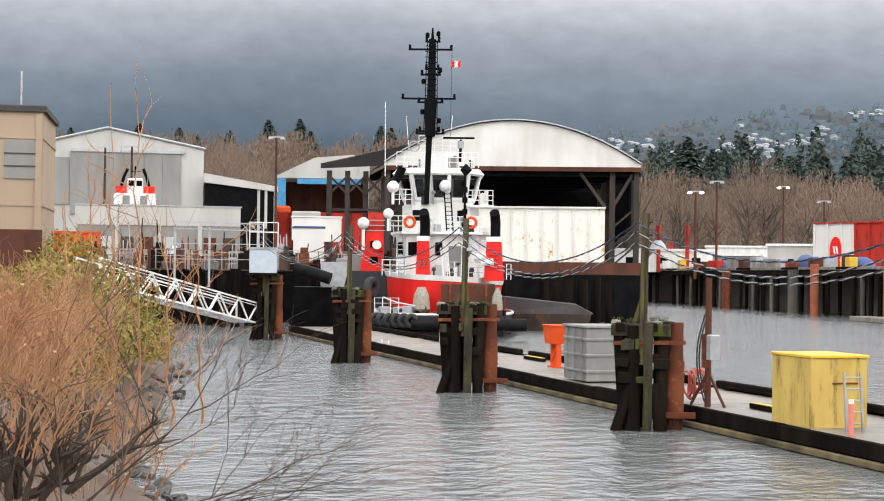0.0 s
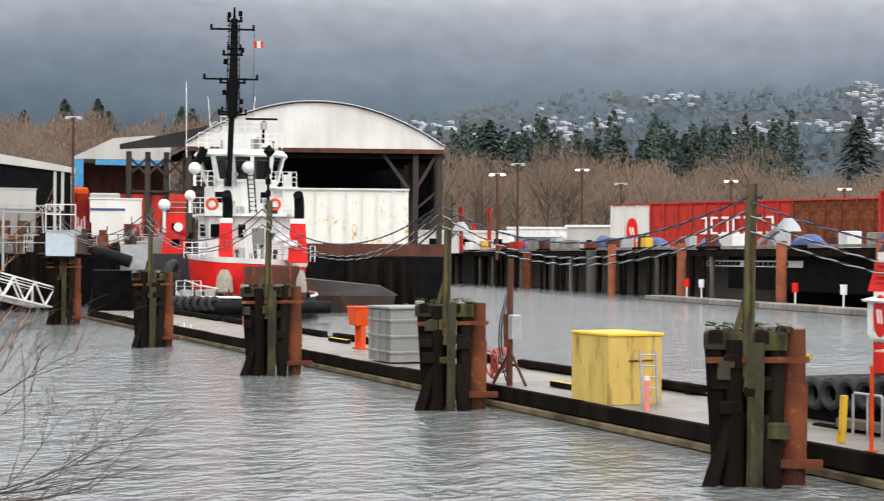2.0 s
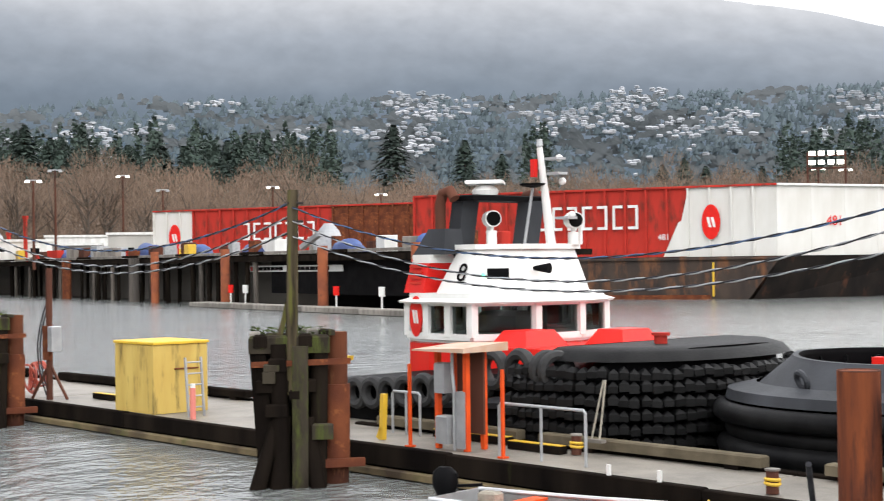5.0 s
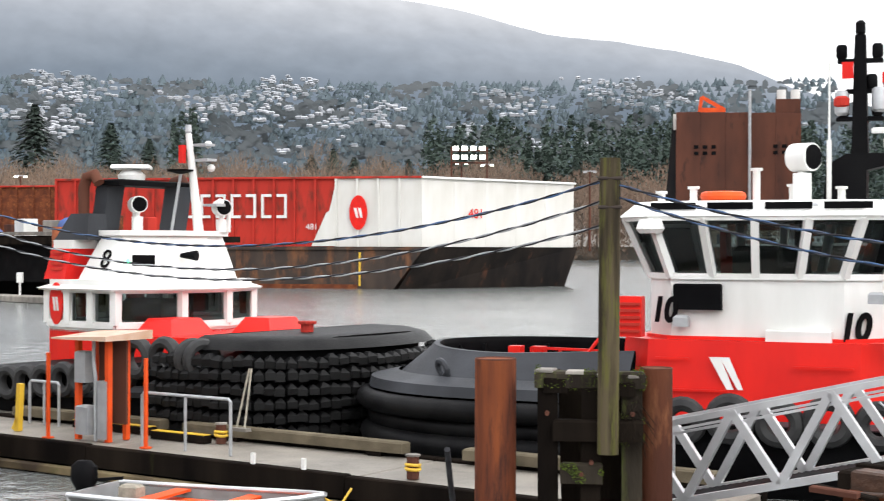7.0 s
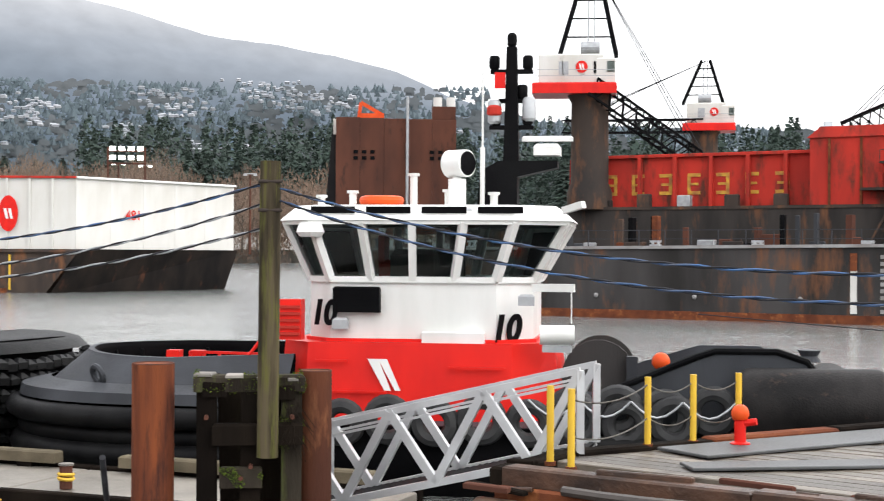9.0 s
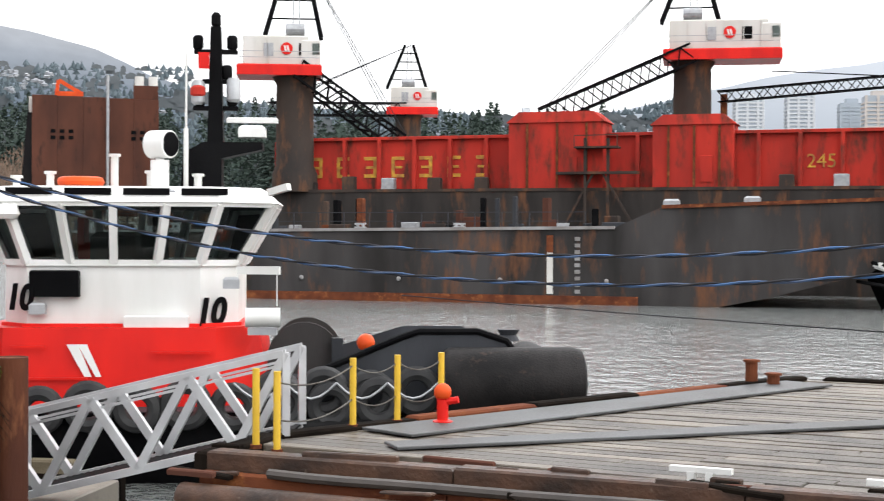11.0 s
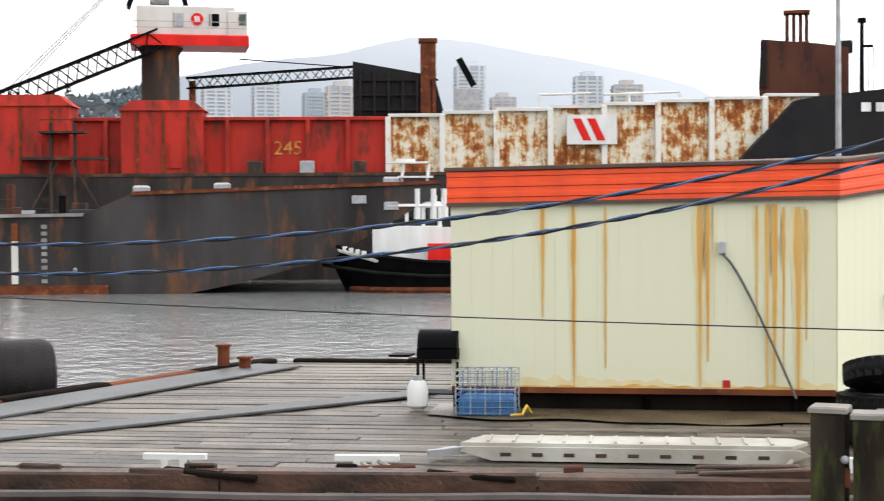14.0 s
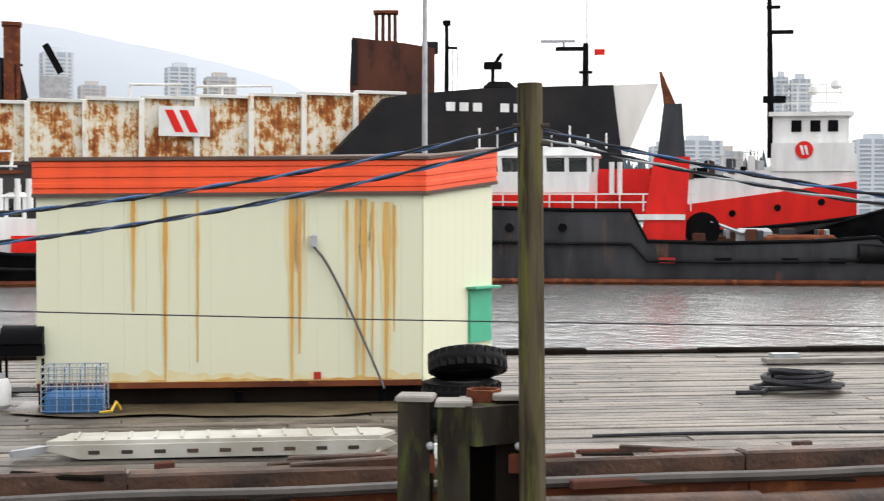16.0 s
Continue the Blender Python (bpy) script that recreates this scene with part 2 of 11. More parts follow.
# ---- mesh tools ----
class Form:
    """Vertices and faces of one mesh, built from simple solids."""

    def __init__(self):
        self.v, self.f = [], []

    def add(self, verts, faces):
        k = len(self.v)
        self.v += [tuple(p) for p in verts]
        self.f += [tuple(i + k for i in f) for f in faces]
        return self

    def box(self, x, y, z, sx, sy, sz, rz=0.0, bevel=0.0):
        """A box with its base's middle at x, y, z; upper edges drawn in by bevel."""
        c, s = math.cos(radians(rz)), math.sin(radians(rz))
        rings = [(sx / 2, sy / 2, 0), (sx / 2, sy / 2, sz - bevel)] + ([(sx / 2 - bevel, sy / 2 - bevel, sz)] if bevel else [])
        vs = []
        for hx, hy, h in rings:
            for a, b in ((-hx, -hy), (hx, -hy), (hx, hy), (-hx, hy)):
                vs.append((x + a * c - b * s, y + a * s + b * c, z + h))
        n = len(rings)
        fs = [(3, 2, 1, 0), tuple(4 * (n - 1) + i for i in range(4))]
        for r in range(n - 1):
            fs += [(4 * r + i, 4 * r + (i + 1) % 4, 4 * r + 4 + (i + 1) % 4, 4 * r + 4 + i) for i in range(4)]
        return self.add(vs, fs)

    def beam(self, p, q, w, h=None):
        """A square bar from p to q."""
        p, q, h = Vector(p), Vector(q), h or w
        d = (q - p).normalized()
        side = d.cross(Vector((0, 0, 1)))
        side = side.normalized() if side.length > 1e-4 else Vector((1, 0, 0))
        up = side.cross(d)
        vs = [o + side * a * w / 2 + up * b * h / 2 for o in (p, q) for a, b in ((-1, -1), (1, -1), (1, 1), (-1, 1))]
        return self.add(vs, [(3, 2, 1, 0), (4, 5, 6, 7)] + [(i, (i + 1) % 4, 4 + (i + 1) % 4, 4 + i) for i in range(4)])

    def tube(self, p, q, r, r2=None, n=10):
        p, q, r2 = Vector(p), Vector(q), r if r2 is None else r2
        d = (q - p).normalized()
        side = d.cross(Vector((0, 0, 1)))
        side = side.normalized() if side.length > 1e-4 else Vector((1, 0, 0))
        up = side.cross(d)
        vs = [o + (side * math.cos(2 * math.pi * i / n) + up * math.sin(2 * math.pi * i / n)) * k for o, k in ((p, r), (q, r2)) for i in range(n)]
        return self.add(vs, [tuple(range(n))[::-1], tuple(range(n, 2 * n))] + [(i, (i + 1) % n, n + (i + 1) % n, n + i) for i in range(n)])

    def line(self, pts, r, n=6):
        """One bent tube through the points."""
        pts = [Vector(p) for p in pts]
        rings, side = [], None
        for i, p in enumerate(pts):
            d = (pts[min(i + 1, len(pts) - 1)] - pts[max(i - 1, 0)])
            d = d.normalized() if d.length > 1e-7 else Vector((1, 0, 0))
            if side is None:
                side = d.cross(Vector((0, 0, 1)))
                side = side.normalized() if side.length > 1e-3 else Vector((1, 0, 0))
            side = (side - d * side.dot(d)).normalized()
            up = side.cross(d)
            rings.append([p + (side * math.cos(2 * math.pi * j / n) + up * math.sin(2 * math.pi * j / n)) * r for j in range(n)])
        return self.loft(rings)

    def prism(self, poly, z0, z1, top=None):
        """An upright prism over a plan; top: another plan of as many points for the upper edge."""
        n, top = len(poly), top or poly
        zs = z1 if isinstance(z1, (list, tuple)) else [z1] * n
        vs = [(x, y, z0) for x, y in poly] + [(x, y, z) for (x, y), z in zip(top, zs)]
        return self.add(vs, [tuple(range(n))[::-1], tuple(range(n, 2 * n))] + [(i, (i + 1) % n, n + (i + 1) % n, n + i) for i in range(n)])

    def loft(self, rings, closed=True, caps=True):
        """Rings of equally many points, skinned in turn."""
        n = len(rings[0])
        vs = [p for ring in rings for p in ring]
        m = n if closed else n - 1
        fs = [(r * n + i, r * n + (i + 1) % n, r * n + n + (i + 1) % n, r * n + n + i) for r in range(len(rings) - 1) for i in range(m)]
        if caps:
            fs += [tuple(range(n))[::-1], tuple(range((len(rings) - 1) * n, len(rings) * n))]
        return self.add(vs, fs)

    def ring(self, centre, axis, big, small, n=20, k=8, squash=1.0):
        """A torus; squash widens its section along the axis."""
        c, a = Vector(centre), Vector(axis).normalized()
        s = a.cross(Vector((0, 0, 1)))
        s = s.normalized() if s.length > 1e-4 else Vector((1, 0, 0))
        u = s.cross(a)
        rings = []
        for i in range(n):
            d = s * math.cos(2 * math.pi * i / n) + u * math.sin(2 * math.pi * i / n)
            rings.append([c + d * (big + small * math.cos(2 * math.pi * j / k)) + a * small * squash * math.sin(2 * math.pi * j / k) for j in range(k)])
        rings.append(rings[0])
        return self.loft(rings, caps=False)

    def turn(self, centre, profile, n=16):
        """A body turned round an upright axis; profile: radius and height."""
        x, y, z = centre
        rings = [[(x + r * math.cos(2 * math.pi * i / n), y + r * math.sin(2 * math.pi * i / n), z + h) for i in range(n)] for r, h in profile]
        return self.loft(rings)

    def sphere(self, centre, r, n=14):
        return self.turn(centre, [(max(r * math.sin(math.pi * i / 9), 0.002), -r * math.cos(math.pi * i / 9)) for i in range(10)], n)


def part(name, form, mat, parent=None, label="", smooth=False):
    me = bpy.data.meshes.new(name)
    me.from_pydata(form.v, [], form.f)
    me.materials.append(mat)
    if smooth:
        me.polygons.foreach_set("use_smooth", [True] * len(me.polygons))
        me.set_sharp_from_angle(angle=radians(42))
    me.update()
    ob = new(name, me)
    if parent:
        ob.parent = parent
    if label:
        ob["label"] = label
    return ob


def thing(name, m, label, category, group="", kind=""):
    ob = new(name)
    ob.matrix_basis = m
    return tagged(ob, label, category, group, kind)


def solo(name, form, mat, label, category, group="", kind="", smooth=False, m=None):
    ob = part(name, form, mat, None, smooth=smooth)
    if m is not None:
        ob.matrix_basis = m
    return tagged(ob, label, category, group, kind)


def writing(text, size, mat, parent, m, name="lettering", depth=0.01, label="", shear=0.0, bold=0.0):
    cu = bpy.data.curves.new("text", "FONT")
    cu.body, cu.size, cu.extrude, cu.align_x, cu.align_y = text, size, depth, "CENTER", "CENTER"
    cu.shear, cu.offset = shear, bold
    tmp = bpy.data.objects.new("text", cu)
    me = bpy.data.meshes.new_from_object(tmp)
    bpy.data.objects.remove(tmp)
    me.materials.clear()
    me.materials.append(mat)
    ob = new(name, me)
    ob.parent, ob.matrix_basis = parent, m
    if label:
        ob["label"] = label
    return ob



# ---- plan ----
def bearing(az, d, z=0.0):
    """A place by bearing from north and distance from the eye's foot."""
    return (d * math.sin(radians(az)), d * math.cos(radians(az)), z)


DOCK_O, DOCK_U, DOCK_N = Vector((-4.1, 21.93)), Vector((-0.917, 0.398)), Vector((0.398, 0.917))


def dock(s, o, z=0.0):
    """A place along the float: s metres west of its corner, o metres across from its near edge."""
    p = DOCK_O + DOCK_U * s + DOCK_N * o
    return (p.x, p.y, z)


DOCK_A = 156.5   # heading of the float's length, degrees
WHARF_Z = 1.6
rnd = random.Random(4)


# ---- water, land, distance ----
def build_water():
    f = Form()
    f.add([(-3000, -600, 0), (3000, -600, 0), (3000, 3200, 0), (-3000, 3200, 0)], [(0, 1, 2, 3)])
    solo("water", f, WATER, "grey rippled harbour water under an overcast sky", "water", kind="structure")


GROUND = material("yard_gravel", (0.16, 0.145, 0.125), (0.11, 0.10, 0.085), 0.9, scale=0.1)
SLOPE = material("wooded_slope", (0.055, 0.06, 0.045), (0.035, 0.045, 0.04), 0.95, scale=0.01)


def build_land():
    # the far shore: a yard level with the pier that rises towards the hills
    f = Form()
    cols = []
    for az in range(-84, 27, 3):
        front = 700 if az > -2 else 1e9
        x, y = math.sin(radians(az)), math.cos(radians(az))
        edge = 76.0 / (y + 0.66 * x) if y + 0.66 * x > 0.15 else 600.0
        d0 = min(max(edge + 16, 150), 420) if az < -22 else 420 + (az + 22) * 12
        col = []
        for d, z in ((d0, -1.0), (d0 + 0.5, 5.6), (d0 + 220, 6.5), (d0 + 420, 18), (1900, 60)):
            d = max(d, d0)
            col.append((x * d, y * d, z))
        cols.append(col)
    f.loft(cols, closed=False, caps=False)
    solo("ground", f, GROUND, "bare gravel yard ground rising towards wooded hills", "ground", kind="structure", smooth=True)


RIDGE = ((-90, 11.7), (-40, 11.7), (-24, 11.5), (-12.4, 9.7), (-6.2, 8.25), (-1.8, 7.65), (0.4, 7.1), (2.6, 6.1), (6, 5.2), (10, 4.9), (14, 4.9), (18, 4.6), (21, 5.0), (26, 6.1), (30.5, 6.7), (33.2, 7.3), (35.5, 7.0), (41.5, 5.9), (44, 5.2), (48, 3.2), (53, 1.2), (60, 0.5), (90, 0.4))


def ridge(az):
    for (a, ea), (b, eb) in zip(RIDGE, RIDGE[1:]):
        if a <= az <= b:
            return ea + (eb - ea) * (az - a) / (b - a)
    return 1.0


def mountain_material():
    m = bpy.data.materials.new("mist_painted_mountain")
    m.use_nodes = True
    n, l = m.node_tree.nodes, m.node_tree.links
    n.remove(n["Principled BSDF"])
    # glows by itself; mist, cloud and haze are painted into the emission colour
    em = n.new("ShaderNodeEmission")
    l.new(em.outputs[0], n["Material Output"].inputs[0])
    tex, sep = n.new("ShaderNodeTexCoord"), n.new("ShaderNodeSeparateXYZ")
    l.new(tex.outputs["Object"], sep.inputs[0])
    wisps, mp = n.new("ShaderNodeTexNoise"), n.new("ShaderNodeMapping")
    mp.inputs["Scale"].default_value = (0.0011, 0.0011, 0.004)
    l.new(tex.outputs["Object"], mp.inputs[0])
    l.new(mp.outputs[0], wisps.inputs["Vector"])
    wisps.inputs["Scale"].default_value, wisps.inputs["Detail"].default_value = 1.0, 7
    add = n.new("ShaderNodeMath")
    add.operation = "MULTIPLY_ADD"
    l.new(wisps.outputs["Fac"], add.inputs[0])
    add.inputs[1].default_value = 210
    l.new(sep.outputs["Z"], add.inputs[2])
    # painted cloud base hangs lower in the west; brighter haze painted over the eastern hill
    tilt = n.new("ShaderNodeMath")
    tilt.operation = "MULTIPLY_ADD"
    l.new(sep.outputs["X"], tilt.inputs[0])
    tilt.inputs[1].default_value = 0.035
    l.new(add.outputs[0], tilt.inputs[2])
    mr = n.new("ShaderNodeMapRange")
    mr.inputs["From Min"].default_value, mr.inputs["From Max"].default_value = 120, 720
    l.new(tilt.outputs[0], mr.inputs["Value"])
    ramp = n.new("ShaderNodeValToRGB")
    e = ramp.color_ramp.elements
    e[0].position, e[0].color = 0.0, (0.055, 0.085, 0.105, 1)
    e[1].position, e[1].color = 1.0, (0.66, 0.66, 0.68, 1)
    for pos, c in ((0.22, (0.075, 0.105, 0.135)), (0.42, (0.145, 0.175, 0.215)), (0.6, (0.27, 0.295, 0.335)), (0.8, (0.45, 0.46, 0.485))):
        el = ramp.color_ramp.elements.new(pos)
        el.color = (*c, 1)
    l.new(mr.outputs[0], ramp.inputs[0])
    woods = n.new("ShaderNodeTexNoise")
    woods.inputs["Scale"].default_value, woods.inputs["Detail"].default_value = 0.02, 8
    l.new(tex.outputs["Object"], woods.inputs["Vector"])
    wr, mul = n.new("ShaderNodeMapRange"), n.new("ShaderNodeMix")
    wr.inputs["To Min"].default_value, wr.inputs["To Max"].default_value = 0.82, 1.15
    l.new(woods.outputs["Fac"], wr.inputs["Value"])
    mul.data_type, mul.blend_type = "RGBA", "MULTIPLY"
    mul.inputs[0].default_value = 1.0
    l.new(ramp.outputs[0], mul.inputs[6])
    l.new(wr.outputs[0], mul.inputs[7])
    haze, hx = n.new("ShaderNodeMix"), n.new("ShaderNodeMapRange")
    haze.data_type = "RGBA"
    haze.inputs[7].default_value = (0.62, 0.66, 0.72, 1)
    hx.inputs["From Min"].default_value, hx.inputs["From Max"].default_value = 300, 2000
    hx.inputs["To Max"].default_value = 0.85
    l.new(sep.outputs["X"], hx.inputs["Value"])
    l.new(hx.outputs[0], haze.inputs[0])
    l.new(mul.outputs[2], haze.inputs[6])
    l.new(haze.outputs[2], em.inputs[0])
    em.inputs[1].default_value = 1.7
    return m


def build_mountain():
    f, cols = Form(), []
    for i in range(0, 361):
        az = -90 + i * 0.5
        top = ridge(az) + 0.12 * noise.noise((az * 0.35, 3, 0)) + 0.05 * noise.noise((az * 1.9, 9, 0))
        d = 2900
        h = math.tan(radians(max(top, 0.2))) * d
        cols.append([bearing(az, d - 500 + 500 * k, EYE + h * k ** 0.8 - (1 - k) * 4) for k in (0, 0.25, 0.5, 0.75, 0.92, 1.0)])
    f.loft(cols, closed=False, caps=False)
    solo("backdrop", f, mountain_material(), "glowing forested mountain backdrop with low grey cloud painted on", "mountain", kind="structure", smooth=True)


# ---- float ----
RAILWOOD = material("mossy_brown_rail", (0.15, 0.125, 0.085), (0.075, 0.062, 0.042), 0.8, scale=1.3, bump=0.4, third=(0.06, 0.065, 0.03), spread=(0.58, 0.72), spec=0.1)
ALGAE = material("algae_stained_edge", (0.20, 0.155, 0.085), (0.05, 0.036, 0.024), 0.6, scale=0.9, bump=0.3, third=(0.10, 0.10, 0.04), spread=(0.55, 0.7), spec=0.1)
def build_dock():
    t = thing("floating_dock", pose(*dock(0, 0, 0), 0, 0, DOCK_A), "long concrete float with dark timber fascia and rub rails", "dock")
    # local x runs west along the near edge, local -y runs across, away from the near edge
    k, x = 0, -4.0
    while x < 86:
        wide = 4.3 if x > 13 else 2.6
        part("deck_panel", Form().box(x + 3, -wide / 2, 0.2, 5.96, wide - 0.3, 0.33 + 0.006 * (k % 2), bevel=0.02), CONCRETE, t)
        part("float_hull", Form().box(x + 3, -wide / 2, -0.5, 5.9, wide - 0.25, 0.7), BLACK, t)
        part("fascia_timber", Form().box(x + 3, -0.02, 0.22, 5.97, 0.2, 0.36 + 0.02 * (k % 3), bevel=0.02), DARKWOOD, t)
        part("wale", Form().box(x + 3, 0.08, 0.03, 5.99, 0.16, 0.15, bevel=0.03), ALGAE, t)
        part("far_fascia", Form().box(x + 3, -wide, -0.1, 5.97, 0.2, 0.68, bevel=0.02), DARKWOOD, t)
        part("bull_rail", Form().box(x + 3 + 0.3 * math.sin(k * 2.3), -wide + 0.2, 0.62, 4.6 + 0.7 * math.sin(k * 1.7), 0.26, 0.2, bevel=0.03), RAILWOOD if x < 12 else DARKWOOD, t)
        for dx in (1.2, 4.6):
            part("rail_block", Form().box(x + dx, -wide + 0.2, 0.53, 0.3, 0.24, 0.1), DARKWOOD, t)
        x += 6.0
        k += 1
    return t


# ---- wharf with the cream cabin ----
W_ALONG = Vector((0.74, -0.672))
W_CORNERS = [(1.4, 17.45), (2.4, 19.0), (12.9, 24.75), (13.3, 24.6), (36.0, 3.9), (27.5, -3.4)]



build_water()
build_land()
build_mountain()
build_dock()

# ---- wharf ----
def inside(poly, x, y):
    hit = False
    for (x1, y1), (x2, y2) in zip(poly, poly[1:] + poly[:1]):
        if (y1 > y) != (y2 > y) and x < (x2 - x1) * (y - y1) / (y2 - y1) + x1:
            hit = not hit
    return hit


def clip_line(poly, a, d):
    """Where the line through a with direction d enters and leaves a convex plan."""
    ts = []
    for (x1, y1), (x2, y2) in zip(poly, poly[1:] + poly[:1]):
        e = Vector((x2 - x1, y2 - y1))
        den = d.x * e.y - d.y * e.x
        if abs(den) > 1e-9:
            w = Vector((x1, y1)) - a
            t, u = (w.x * e.y - w.y * e.x) / den, (w.x * d.y - w.y * d.x) / den
            if 0 <= u <= 1:
                ts.append(t)
    return (min(ts), max(ts)) if len(ts) > 1 else None


PLANK = material("wet_grey_plank", (0.15, 0.128, 0.102), (0.055, 0.044, 0.033), 0.46, scale=0.55, bump=0.5, third=(0.04, 0.03, 0.022), spread=(0.52, 0.66), each=0.45, spec=0.3)
WETSTEEL = material("wet_steel_sheet", (0.075, 0.078, 0.08), (0.05, 0.05, 0.05), 0.55, 0.1, scale=0.7, third=(0.12, 0.07, 0.045), spread=(0.65, 0.8))


EDGEWOOD = material("rotten_wet_timber", (0.025, 0.016, 0.012), (0.085, 0.043, 0.026), 0.5, scale=2.6, bump=0.8, grain=14, third=(0.16, 0.12, 0.095), spread=(0.64, 0.74), spec=0.3)
GREYHOSE_EDGE = material("worn_grey_hose", (0.06, 0.048, 0.04), (0.03, 0.024, 0.02), 0.5, scale=2)


def build_wharf():
    t = thing("timber_wharf", pose(0, 0, 0), "weathered wet plank wharf with rusty steel edge", "wharf")
    part("substructure", Form().prism([(x * 0.99 + 0.15, y * 0.99 + 0.03) for x, y in W_CORNERS], -0.4, WHARF_Z - 0.14), BLACK, t)
    d, n = W_ALONG, Vector((0.672, 0.74))
    r = random.Random(11)
    o = 0.35
    a0 = Vector((2.9, 17.3))
    while o < 12.1:
        w = r.uniform(0.24, 0.31)
        span = clip_line(W_CORNERS, a0 + n * (o + w / 2), d)
        if span:
            p = span[0]
            while p < span[1] - 0.3:
                q = min(p + r.uniform(4.0, 8.5), span[1])
                z = WHARF_Z - 0.13 + r.uniform(-0.006, 0.012)
                mid = a0 + n * (o + w / 2) + d * (p + q) / 2
                f = Form().box(0, 0, 0, q - p - 0.015, w - r.uniform(0.012, 0.03), 0.12, bevel=0.012)
                ob = part("plank", f, PLANK, t)
                ob.matrix_basis = pose(mid.x, mid.y, z, r.uniform(-0.6, 0.6), 0, -42.2)
                p = q
        o += w
    # steel runway plates laid across the planks
    for a, b, w in (((3.9, 19.0), (12.6, 23.9), 1.0), ((3.7, 17.75), (12.3, 18.6), 0.55)):
        v = (Vector(b) - Vector(a))
        ob = part("steel_plate", Form().box(0, 0, 0, v.length, w, 0.035, bevel=0.01), WETSTEEL, t)
        ob.matrix_basis = pose((a[0] + b[0]) / 2, (a[1] + b[1]) / 2, WHARF_Z + 0.012, 0, 0, math.degrees(math.atan2(v.y, v.x)))
    # the near edge: channel, cap timber and a heavy rusty rub pipe, each in lengths
    e = Vector(W_CORNERS[5]) - Vector(W_CORNERS[0])
    L, ang = e.length, math.degrees(math.atan2(e.y, e.x))
    k = 0
    while k * 3.2 < L:
        c = Vector(W_CORNERS[0]) + e.normalized() * (k * 3.2 + 1.6)
        for name, off, z, w, h, mat in (("edge_timber", 0.16, 1.44, 0.3, 0.24 + 0.02 * (k % 3), EDGEWOOD), ("edge_channel", -0.06, 1.16, 0.13, 0.3, RUST), ("fender_plank", 0.05, 0.45, 0.14, 0.66, HULLBLACK)):
            ob = part(name, Form().box(0, 0, 0, 3.18, w, h, bevel=0.025), mat, t)
            p = c + n * off
            ob.matrix_basis = pose(p.x, p.y, z, 0, 0, ang + 0.25 * math.sin(k * 3.1))
        p = c - n * 0.42
        ob = part("rub_pipe", Form().tube((-1.6, 0, 0), (1.6, 0, 0), 0.17, n=14), EDGEWOOD, t, smooth=True)
        ob.matrix_basis = pose(p.x, p.y, 1.2 + 0.03 * math.sin(k * 1.9), 0, 0.6 * math.sin(k * 2.1), ang)
        k += 1
    for off, zz, rad, mat in ((-0.2, 1.50, 0.06, GREYHOSE_EDGE), (-0.7, 1.02, 0.1, BROWNSTEEL)):
        pts = []
        for i in range(61):
            c = Vector(W_CORNERS[0]) + e * (0.03 + 0.94 * i / 60) + n * (off + 0.09 * noise.noise((i * 0.21, off, 2)))
            pts.append((c.x, c.y, zz + 0.025 * noise.noise((i * 0.3, off, 7))))
        part("edge_hose", Form().line(pts, rad, 8), mat, t, smooth=True)
    r = random.Random(19)
    for k in range(90):
        u, o = r.uniform(0, L * 0.85), r.uniform(-0.45, 0.5)
        c = Vector(W_CORNERS[0]) + e.normalized() * u + n * o
        ob = part("broken_block", Form().box(0, 0, 0, r.uniform(0.15, 1.2), r.uniform(0.05, 0.12), r.uniform(0.03, 0.09), bevel=0.015), r.choice((EDGEWOOD, DARKWOOD, BROWNSTEEL, EDGEWOOD)), t)
        ob.matrix_basis = pose(c.x, c.y, (1.44 if o < 0.0 else 1.66), r.uniform(-8, 8), r.uniform(-4, 4), ang + r.uniform(-12, 12))
    # skew end towards the float
    for (x1, y1), (x2, y2), name in ((W_CORNERS[0], W_CORNERS[1], "end_timber"), (W_CORNERS[1], W_CORNERS[2], "end_timber"), (W_CORNERS[3], W_CORNERS[4], "far_timber")):
        v = Vector((x2 - x1, y2 - y1))
        m = max(1, round(v.length / 2.2))
        for i in range(m):
            p = Vector((x1, y1)) + v * (i + 0.5) / m
            ob = part(name, Form().box(0, 0, 0, v.length / m - 0.02, 0.3, 0.32 + 0.02 * (i % 3), bevel=0.03), RUST if name == "end_timber" and i % 2 else DARKWOOD, t)
            ob.matrix_basis = pose(p.x, p.y, 1.34 + 0.01 * (i % 2), 0, 0, math.degrees(math.atan2(v.y, v.x)))
    return t


# ---- cabin ----
ORANGEBAND = material("orange_corrugated_sheet", (0.86, 0.085, 0.012), (0.72, 0.065, 0.012), 0.45, scale=2.2, streak=3, bump=0.05, third=(0.30, 0.05, 0.02), spread=(0.68, 0.85))
GREEN = material("green_door_paint", (0.06, 0.42, 0.24), (0.05, 0.34, 0.2), 0.5)
ROOFFELT = material("brown_roof_edge", (0.10, 0.06, 0.045), (0.07, 0.045, 0.035), 0.8, scale=2)
CAB_A, CAB_B, CAB_C = Vector((11.63, 16.88)), Vector((15.45, 13.31)), Vector((17.34, 13.58))


GREYHOSE = material("grey_rubber_hose", (0.10, 0.10, 0.095), (0.07, 0.07, 0.065), 0.6)
MUD = material("wet_brown_silt", (0.135, 0.105, 0.06), (0.075, 0.055, 0.032), 0.3, scale=1.2, bump=0.3, third=(0.045, 0.032, 0.02), spread=(0.52, 0.66))


